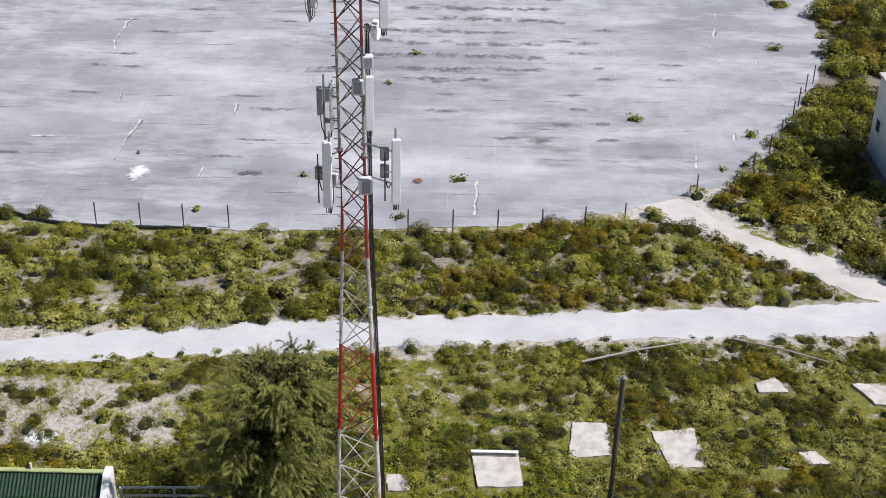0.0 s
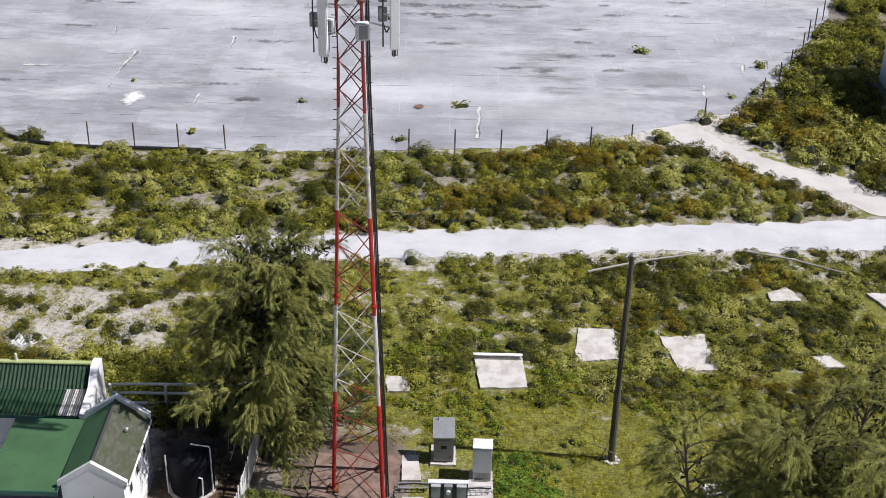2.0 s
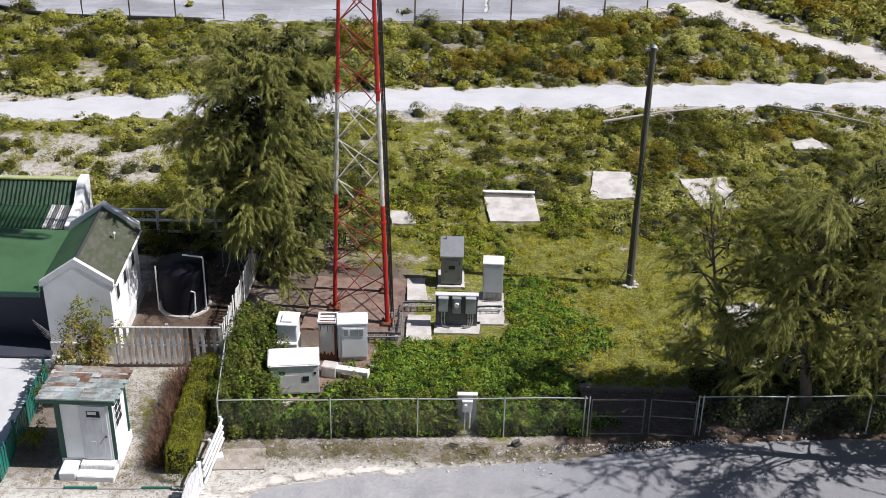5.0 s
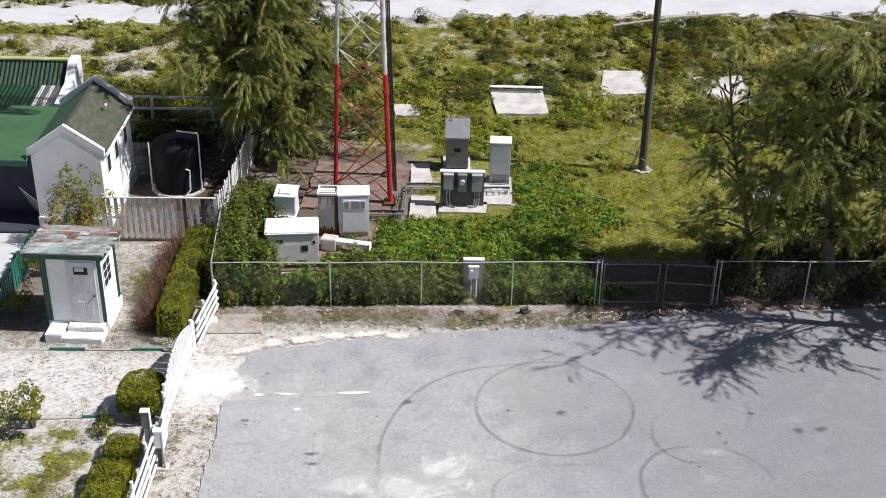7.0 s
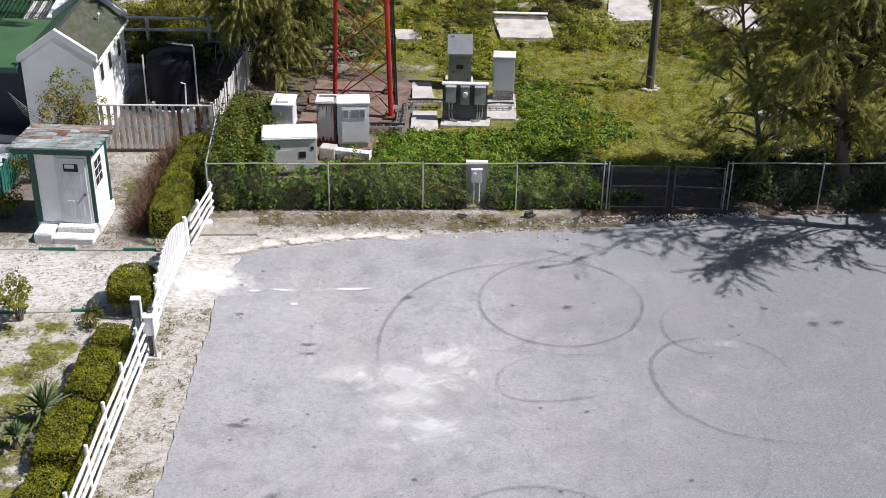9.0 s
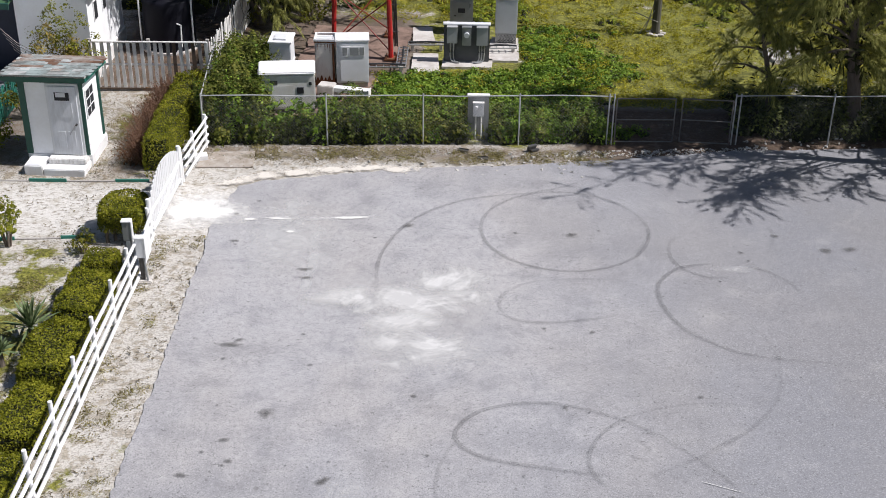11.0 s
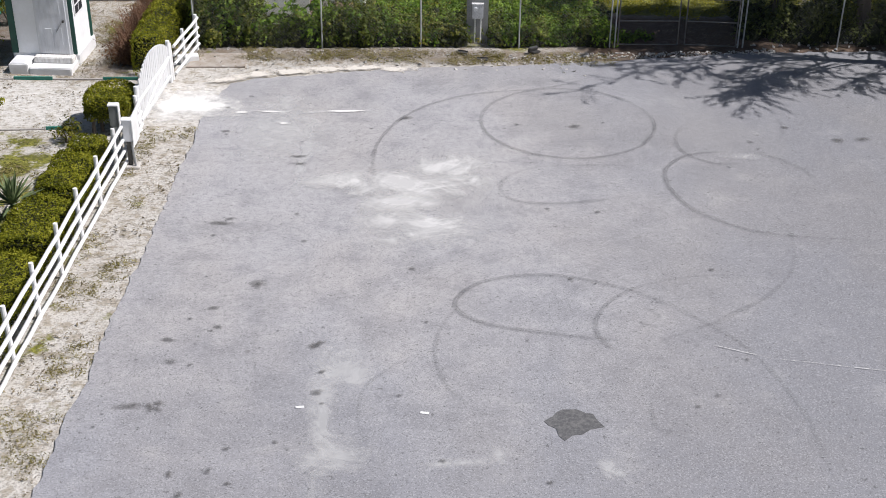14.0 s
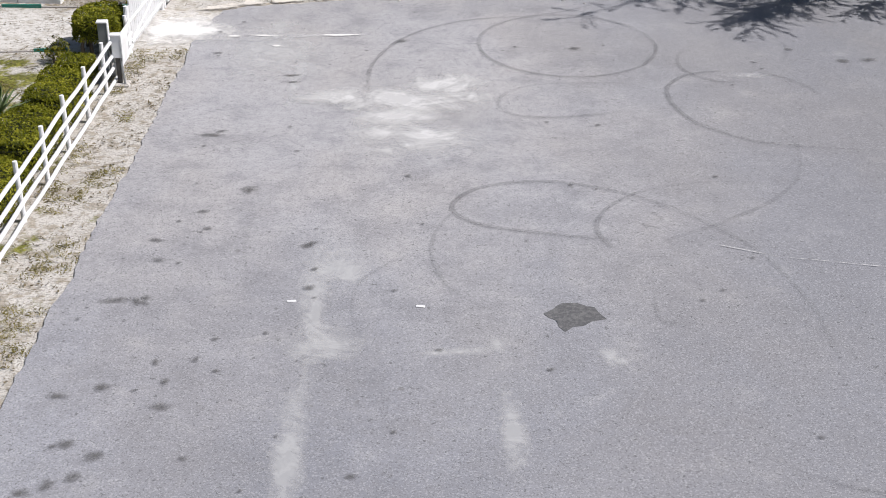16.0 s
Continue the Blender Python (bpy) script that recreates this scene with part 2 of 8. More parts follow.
def tower_paint(name="tower_paint", red_a=(0.46, 0.015, 0.014), red_b=(0.22, 0.020, 0.015), white_a=(0.60, 0.585, 0.55), white_b=(0.34, 0.27, 0.22), worn=(0.10, 0.05, 0.04), most=0.55):
    """Red and white bands by height, with rust and chalking; a backlit darkness is painted into the upper mast."""
    s = Nodes(name)
    geo = s.add("ShaderNodeNewGeometry").outputs["Position"]
    sep = s.add("ShaderNodeSeparateXYZ")
    s.link(geo, sep.inputs[0])
    z = s.math("DIVIDE", s.math("SUBTRACT", s.math("MAXIMUM", sep.outputs["Z"], 1.2), 4.75), 3.81)
    shift = s.math("MODULO", s.math("FLOOR", s.math("ADD", z, 40.0)), 2.0)
    red = s.mix(s.ramp(s.noise(3, 4), (0.4, 0.0), (0.7, 0.7)), red_a, red_b)
    wht = s.mix(s.ramp(s.noise(4, 4), (0.42, 0.0), (0.70, 0.8)), white_a, white_b)
    c = s.mix(shift, wht, red)
    backlit = s.ramp(s.math("ADD", s.math("DIVIDE", sep.outputs["Z"], 30.0), s.math("MULTIPLY", s.math("SUBTRACT", s.noise(2.5, 4), 0.5), 0.5)), (0.38, 0.0), (0.62, most))
    s.colour(s.mix(backlit, c, worn))
    s.b.inputs["Roughness"].default_value = 0.5
    return s.m


def shingle_material(name, a, b, c3, moss):
    s = Nodes(name)
    r = s.random()
    col = s.ramp(r, (0.1, a), (0.5, b), (0.9, c3))
    col = s.mix(s.ramp(s.noise(1.6, 5, 0.7), (0.45, 0.0), (0.62, 0.85)), col, moss)
    s.colour(col)
    s.b.inputs["Roughness"].default_value = 0.85
    s.bump(s.noise(40, 3), 0.3, 0.005)
    return s.m


GROUND, ASPHALT, RUNWAY, SANDROAD = ground_material(), asphalt_material(), runway_material(), sand_road_material()
TRACKSAND = sand_road_material("loose_sand_track", (0.60, 0.565, 0.535), (0.48, 0.45, 0.425))
WHITE = painted("white_paint", (0.80, 0.80, 0.81), (0.50, 0.47, 0.42), 0.4, 0.6)
WHITEWALL = painted("white_render_wall", (0.88, 0.885, 0.90), (0.60, 0.58, 0.54), 0.35, 0.8, scale=0.9)
WORNWHITE = painted("worn_white_paint", (0.80, 0.79, 0.775), (0.34, 0.30, 0.25), 0.6, 0.75, scale=5, streak=(3, 3, 0.5))
GREYWOOD = painted("weathered_grey_wood", (0.42, 0.40, 0.38), (0.20, 0.17, 0.14), 0.7, 0.85, scale=6, streak=(4, 4, 0.5))
BROWNWOOD = painted("dark_brown_wood", (0.13, 0.09, 0.065), (0.06, 0.045, 0.035), 0.6, 0.85, scale=6)
POLEWOOD = painted("tarred_pole_wood", (0.10, 0.095, 0.07), (0.05, 0.045, 0.035), 0.7, 0.85, scale=3, streak=(6, 6, 0.4))
GREENROOF = painted("green_painted_roof", (0.024, 0.088, 0.036), (0.014, 0.045, 0.022), 0.8, 0.6, scale=0.8)
LEANROOF = painted("faded_green_roof_paint", (0.060, 0.134, 0.056), (0.033, 0.078, 0.033), 0.7, 0.6, scale=0.9)
GREENTRIM = painted("green_trim_paint", (0.02, 0.19, 0.145), (0.03, 0.08, 0.06), 0.5, 0.5, scale=3)
DARKGREEN = painted("dark_green_trim", (0.008, 0.075, 0.055), (0.02, 0.05, 0.04), 0.5, 0.5, scale=3)
WIRE = painted("dull_fence_wire", (0.11, 0.112, 0.11), (0.07, 0.065, 0.06), 0.6, 0.7, 0.1, scale=6)
# Gate tube grey carries the tree shade in its colour, with some rust.
SHADETUBE = painted("shaded_gate_tube", (0.17, 0.165, 0.16), (0.10, 0.075, 0.055), 0.7, 0.7, 0.2, scale=5)
DARKBOARD = painted("dark_grey_board", (0.10, 0.105, 0.11), (0.06, 0.06, 0.06), 0.5, 0.7, scale=3)
MIDGREY = painted("mid_grey_box", (0.42, 0.43, 0.44), (0.28, 0.28, 0.27), 0.4, 0.5, scale=3)
FENCETUBE = painted("pale_fence_tube", (0.46, 0.47, 0.48), (0.34, 0.32, 0.29), 0.5, 0.5, 0.2, scale=4)
GALV = painted("galvanised_steel", (0.42, 0.43, 0.44), (0.28, 0.27, 0.26), 0.5, 0.42, 0.75, scale=4)
STEELGREY = painted("grey_cabinet_steel", (0.30, 0.31, 0.315), (0.18, 0.18, 0.18), 0.45, 0.45, 0.3, scale=3)
LIGHTGREY = painted("light_grey_cabinet", (0.70, 0.71, 0.73), (0.50, 0.49, 0.47), 0.30, 0.5, scale=2)
OFFWHITE = painted("offwhite_cabinet", (0.82, 0.815, 0.80), (0.45, 0.38, 0.29), 0.45, 0.5, scale=2)
RUSTWHITE = painted("rust_streaked_cabinet", (0.74, 0.72, 0.67), (0.26, 0.13, 0.07), 0.30, 0.7, scale=3.2, streak=(2, 2, 0.6))
RUST = painted("rusted_steel", (0.20, 0.075, 0.03), (0.07, 0.035, 0.02), 0.8, 0.85, scale=4)
DARKSTEEL = painted("dark_steel", (0.05, 0.05, 0.052), (0.09, 0.07, 0.05), 0.4, 0.5, scale=5)
CABLE = painted("black_cable", (0.018, 0.018, 0.02), (0.04, 0.04, 0.04), 0.3, 0.5, scale=8)
RADOME = painted("antenna_radome", (0.86, 0.865, 0.875), (0.50, 0.49, 0.47), 0.3, 0.45, scale=1.5)
CONCRETE = painted("pale_concrete", (0.60, 0.57, 0.54), (0.27, 0.23, 0.20), 0.75, 0.9, scale=1.6, bump=0.4)
PINKPAD = painted("stained_pad_concrete", (0.26, 0.175, 0.138), (0.09, 0.058, 0.045), 1.0, 0.9, scale=2.6, bump=0.4)
BLACKTANK = painted("black_tank_plastic", (0.006, 0.006, 0.011), (0.016, 0.016, 0.02), 0.4, 0.62, scale=2)
BLACKTANK.node_tree.nodes["Principled BSDF"].inputs["Specular IOR Level"].default_value = 0.15
PVC = painted("white_pipe", (0.75, 0.75, 0.74), (0.5, 0.48, 0.44), 0.4, 0.4, scale=4)
SHADECORE = painted("shrub_shade_core", (0.024, 0.028, 0.008), (0.012, 0.013, 0.005), 0.6, 0.95, scale=9)
DARKROOM = painted("dark_interior", (0.015, 0.016, 0.02), (0.03, 0.03, 0.03), 0.4, 0.8)
TOWERPAINT = tower_paint()
# Brace colours darkened, strongest at the top, to look backlit against bright ground.
BRACEPAINT = tower_paint("backlit_brace_paint", (0.26, 0.028, 0.018), (0.085, 0.03, 0.022), (0.52, 0.49, 0.45), (0.20, 0.14, 0.11), (0.055, 0.032, 0.028), 0.92)
BARK = painted("grey_bark", (0.16, 0.13, 0.105), (0.07, 0.055, 0.045), 0.7, 0.95, scale=7, streak=(2, 2, 0.5), bump=0.6)
L_LIGHT = leaf("pale_shrub_leaf", (0.074, 0.084, 0.014), (0.288, 0.286, 0.066), (0.562, 0.51, 0.155))
L_MID = leaf("green_shrub_leaf", (0.032, 0.040, 0.004), (0.189, 0.192, 0.021), (0.456, 0.41, 0.055))
L_DARK = leaf("dark_shrub_leaf", (0.015, 0.019, 0.003), (0.074, 0.078, 0.009), (0.244, 0.22, 0.027))
L_RUST = leaf("rusty_shrub_leaf", (0.036, 0.029, 0.003), (0.165, 0.122, 0.008), (0.36, 0.26, 0.020))
L_VINE = leaf("bright_vine_leaf", (0.021, 0.042, 0.005), (0.114, 0.196, 0.020), (0.31, 0.41, 0.060), 0.8)
L_HERB = leaf("field_herb_leaf", (0.042, 0.062, 0.006), (0.201, 0.255, 0.022), (0.445, 0.46, 0.065), 0.8)
L_GRASS = leaf("yellow_green_grass", (0.048, 0.050, 0.003), (0.275, 0.256, 0.013), (0.52, 0.465, 0.055), 0.7)
L_NEEDLE = leaf("casuarina_needles", (0.062, 0.072, 0.018), (0.268, 0.272, 0.074), (0.50, 0.475, 0.16), 1.1, 0.36, 0.45)
L_FENCE = leaf("fence_creeper_leaf", (0.017, 0.026, 0.005), (0.076, 0.094, 0.016), (0.233, 0.225, 0.045), 0.9)
L_CROWNSHADE = leaf("crown_shade_needles", (0.012, 0.015, 0.006), (0.03, 0.036, 0.012), (0.06, 0.065, 0.02), 1.0, 0.05)
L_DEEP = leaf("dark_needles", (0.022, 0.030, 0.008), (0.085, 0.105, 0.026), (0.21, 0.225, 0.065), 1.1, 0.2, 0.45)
L_HEDGE = leaf("clipped_hedge_leaf", (0.034, 0.042, 0.004), (0.160, 0.168, 0.012), (0.36, 0.34, 0.035), 1.5)
L_DRY = leaf("dry_twigs", (0.06, 0.030, 0.016), (0.17, 0.092, 0.050), (0.30, 0.19, 0.11), 1.5, 0.15)
DEADTWIG = painted("dead_twig_bark", (0.19, 0.100, 0.060), (0.08, 0.045, 0.03), 0.7, 0.9, scale=5)
L_AGAVE = leaf("agave_blade", (0.07, 0.11, 0.05), (0.17, 0.22, 0.10), (0.40, 0.42, 0.24), 2.0, 0.15)
from mathutils.geometry import delaunay_2d_cdt



# ---- building helpers ----
def thing(name, label, category, at=(0, 0, 0), group="", turn=0.0):
    ob = new(name)
    ob.empty_display_size = 0.2
    ob.matrix_basis = pose(*at, 0, 0, turn)
    return tagged(ob, label, category, group)


def finish(name, bm, material):
    me = bpy.data.meshes.new(name)
    bm.normal_update()
    bm.to_mesh(me)
    bm.free()
    me.materials.append(material)
    return me


def part(name, bm, material, parent, label=""):
    ob = new(name, finish(name, bm, material) if isinstance(bm, bmesh.types.BMesh) else bm)
    ob.parent = parent
    return tagged(ob, label)


def box(bm, x0, y0, z0, x1, y1, z1, bevel=0.0, turn=0.0, tilt=0.0):
    """A box between two corners; turn about z and tilt about x at its centre."""
    c = Vector(((x0 + x1) / 2, (y0 + y1) / 2, (z0 + z1) / 2))
    m = Matrix.Translation(c) @ pose(0, 0, 0, tilt, 0, turn) @ Matrix.Diagonal((abs(x1 - x0), abs(y1 - y0), abs(z1 - z0), 1))
    made = bmesh.ops.create_cube(bm, size=1.0, matrix=m)["verts"]
    if bevel:
        edges = list({e for v in made for e in v.link_edges})
        bmesh.ops.bevel(bm, geom=edges, offset=bevel, segments=2, affect="EDGES", clamp_overlap=True)
    return bm


def tube(bm, a, b, r, r2=None, seg=8, caps=True):
    a, b = Vector(a), Vector(b)
    d = b - a
    m = Matrix.Translation((a + b) / 2) @ d.to_track_quat("Z", "Y").to_matrix().to_4x4()
    bmesh.ops.create_cone(bm, cap_ends=caps, segments=seg, radius1=r, radius2=r if r2 is None else r2, depth=d.length, matrix=m)
    return bm


def chain(bm, pts, radii, seg=6):
    """One tapered pipe through several points."""
    rings = []
    for i, p in enumerate(pts):
        p = Vector(p)
        d = Vector(pts[min(i + 1, len(pts) - 1)]) - Vector(pts[max(i - 1, 0)])
        q = d.to_track_quat("Z", "Y")
        r = radii[i] if isinstance(radii, (list, tuple)) else radii
        rings.append([bm.verts.new(p + q @ Vector((r * math.cos(6.2832 * k / seg), r * math.sin(6.2832 * k / seg), 0))) for k in range(seg)])
    for u, v in zip(rings, rings[1:]):
        for k in range(seg):
            bm.faces.new((u[k], u[(k + 1) % seg], v[(k + 1) % seg], v[k]))
    bm.faces.new(rings[0][::-1])
    bm.faces.new(rings[-1])
    return bm


def prism(bm, pts, axis, lo, hi):
    """A flat outline drawn out along an axis: pts are the two other coordinates."""
    def place(p, h):
        q = list(p)
        q.insert(axis, h)
        return q
    a = [bm.verts.new(place(p, lo)) for p in pts]
    b = [bm.verts.new(place(p, hi)) for p in pts]
    bm.faces.new(a[::-1])
    bm.faces.new(b)
    for i in range(len(pts)):
        j = (i + 1) % len(pts)
        bm.faces.new((a[i], a[j], b[j], b[i]))
    bmesh.ops.recalc_face_normals(bm, faces=bm.faces[:])
    return bm


def B():
    return bmesh.new()


def smooth(pts, steps=8):
    """Points along a rounded line through the given ones."""
    out = []
    p = [Vector(q) for q in pts]
    p = [p[0] * 2 - p[1]] + p + [p[-1] * 2 - p[-2]]
    for i in range(1, len(p) - 2):
        for k in range(steps):
            t = k / steps
            out.append(0.5 * ((2 * p[i]) + (p[i + 1] - p[i - 1]) * t + (2 * p[i - 1] - 5 * p[i] + 4 * p[i + 1] - p[i + 2]) * t * t
                              + (3 * p[i] - p[i - 1] - 3 * p[i + 1] + p[i + 2]) * t ** 3))
    return out + [p[-2]]


def ragged(pts, step=0.35, amount=0.12, seed=0.0):
    """An outline cut into short steps, each pushed about a little."""
    out = []
    for i, a in enumerate(pts):
        a, b = Vector((*a, 0)), Vector((*pts[(i + 1) % len(pts)], 0))
        n = max(1, min(400, int((b - a).length / step)))
        side = Vector((-(b - a).y, (b - a).x, 0)).normalized()
        for k in range(n):
            p = a.lerp(b, k / n)
            out.append(p + side * amount * (noise.noise(p * 0.9 + Vector((seed, 0, 0))) + 0.8 * noise.noise(p * 3.1) + 0.5 * noise.noise(p * 8.0)))
    return out


def sheet(name, pts, top, material, label, category, thick=0.3, step=0.35, amount=0.12, kind="structure"):
    """A slab of ground cover with a ragged outline and a sunk foot."""
    bm = B()
    outline = ragged(pts, step, amount)
    n = len(outline)
    flat = delaunay_2d_cdt([p.to_2d() for p in outline], [(i, (i + 1) % n) for i in range(n)], [list(range(n))], 1, 1e-5)
    tops = [bm.verts.new((p.x, p.y, top)) for p in flat[0]]
    for f in flat[2]:
        a, b, c = (tops[i] for i in f)
        turn = (b.co.x - a.co.x) * (c.co.y - a.co.y) - (b.co.y - a.co.y) * (c.co.x - a.co.x)
        bm.faces.new((a, b, c) if turn > 0 else (a, c, b))
    up = [bm.verts.new((p.x, p.y, top)) for p in outline]
    dn = [bm.verts.new((p.x, p.y, top - thick)) for p in outline]
    ccw = sum(p.x * q.y - q.x * p.y for p, q in zip(outline, outline[1:] + outline[:1])) > 0
    for i in range(n):
        j = (i + 1) % n
        bm.faces.new((up[j], up[i], dn[i], dn[j]) if ccw else (up[i], up[j], dn[j], dn[i]))
    return tagged(new(name, finish(name, bm, material)), label, category, kind=kind)


def quads(name, centre, along, across, material, cores=(), corners=4):
    """Many three- or four-cornered leaves in one mesh: centre, half-length and half-width vectors as arrays."""
    c, u, v = (np.asarray(a, dtype=np.float32) for a in (centre, along, across))
    n = len(c)
    if corners == 4:
        co = np.stack([c - u, c + v - u * 0.1, c + u, c - v - u * 0.1], 1)
    else:
        co = np.stack([c - u * 0.8 + v, c - u * 0.8 - v, c + u], 1)
    co, idx, mats = co.reshape(-1, 3), np.arange(corners * n, dtype=np.int32), np.zeros(n, np.int32)
    starts = np.arange(n, dtype=np.int32) * corners
    # Near-black cores stand in for the shade between a shrub's leaves.
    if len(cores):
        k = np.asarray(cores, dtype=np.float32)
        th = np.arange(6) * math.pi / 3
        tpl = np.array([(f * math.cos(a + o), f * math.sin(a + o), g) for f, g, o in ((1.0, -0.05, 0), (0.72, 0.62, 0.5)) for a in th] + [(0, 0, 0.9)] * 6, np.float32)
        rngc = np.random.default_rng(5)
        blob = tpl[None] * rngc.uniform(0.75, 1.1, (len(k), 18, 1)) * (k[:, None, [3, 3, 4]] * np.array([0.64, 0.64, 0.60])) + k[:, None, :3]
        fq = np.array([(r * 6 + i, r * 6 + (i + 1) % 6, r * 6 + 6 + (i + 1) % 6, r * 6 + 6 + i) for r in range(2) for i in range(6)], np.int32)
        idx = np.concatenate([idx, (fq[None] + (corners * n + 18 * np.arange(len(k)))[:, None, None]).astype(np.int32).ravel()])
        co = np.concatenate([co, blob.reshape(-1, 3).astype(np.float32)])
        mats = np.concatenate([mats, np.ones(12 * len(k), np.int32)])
        starts = np.concatenate([starts, corners * n + 4 * np.arange(12 * len(k), dtype=np.int32)])
    me = bpy.data.meshes.new(name)
    me.vertices.add(len(co))
    me.vertices.foreach_set("co", co.ravel())
    me.loops.add(len(idx))
    me.loops.foreach_set("vertex_index", idx)
    me.polygons.add(len(mats))
    me.polygons.foreach_set("loop_start", starts)
    me.polygons.foreach_set("material_index", mats)
    me.update(calc_edges=True)
    me.materials.append(material)
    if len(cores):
        me.materials.append(SHADECORE)
    return me


def needles(name, centre, along, across, material):
    """Many thin three-cornered needles in one mesh, wide at the root and pointed at the tip."""
    c, u, v = (np.asarray(a, dtype=np.float32) for a in (centre, along, across))
    n = len(c)
    co = np.stack([c - u + v, c + u, c - u - v], 1).reshape(-1, 3)
    me = bpy.data.meshes.new(name)
    me.vertices.add(3 * n)
    me.vertices.foreach_set("co", co.ravel())
    me.loops.add(3 * n)
    me.loops.foreach_set("vertex_index", np.arange(3 * n, dtype=np.int32))
    me.polygons.add(n)
    me.polygons.foreach_set("loop_start", np.arange(0, 3 * n, 3, dtype=np.int32))
    me.update(calc_edges=True)
    me.materials.append(material)
    return me


def unit(a):
    return a / np.maximum(np.linalg.norm(a, axis=-1, keepdims=True), 1e-6)


def dome_leaves(rng, shrubs, per_area, size, flat=0.55):
    """Leaves over many shrubs (x, y, z, radius, height): centres, half-lengths, half-widths."""
    cs, us, vs = [], [], []
    for x, y, z, r, h in shrubs:
        n = max(12, int(per_area * (r * r + r * h) * 3.0))
        m = 1 if r < 0.2 else int(rng.integers(5, 10))
        hub = unit(rng.normal(size=(m, 3)))
        hub[:, 2] = np.abs(hub[:, 2])
        lump = rng.uniform(0.30, 0.50, m) if m > 1 else np.ones(1)
        pick = rng.integers(0, m, n)
        d = unit(rng.normal(size=(n, 3)))
        d[:, 2] = np.where(d[:, 2] < -0.3, -d[:, 2], d[:, 2])
        k = rng.uniform(0.72, 1.05, n)
        q = (hub[pick] * (0.70 if m > 1 else 0.0) + d * (lump[pick] * k)[:, None])
        cs.append(np.stack([x + q[:, 0] * r, y + q[:, 1] * r, z + 0.03 + np.abs(q[:, 2]) * h], 1))
        nr = unit(d * 0.9 + hub[pick] * (0.5 if m > 1 else 0.0) + rng.normal(size=(n, 3)) * 0.33 + np.array([0, 0, 0.15]))
        a = unit(np.cross(nr, rng.normal(size=(n, 3))))
        b = np.cross(nr, a)
        s = size * rng.uniform(0.6, 1.35, (n, 1)) * 0.5
        us.append(a * s)
        vs.append(b * s * flat)
    return np.concatenate(cs), np.concatenate(us), np.concatenate(vs)


def stuff(name, mesh, label, category):
    return tagged(new(name, mesh), label, category, kind="stuff")


# ---- ground ----
def inside(x, y, x0, x1, y0, y1, soft=0.5):
    f = np.clip((x - x0) / soft + 0.5, 0, 1) * np.clip((x1 - x) / soft + 0.5, 0, 1)
    return f * np.clip((y - y0) / soft + 0.5, 0, 1) * np.clip((y1 - y) / soft + 0.5, 0, 1)


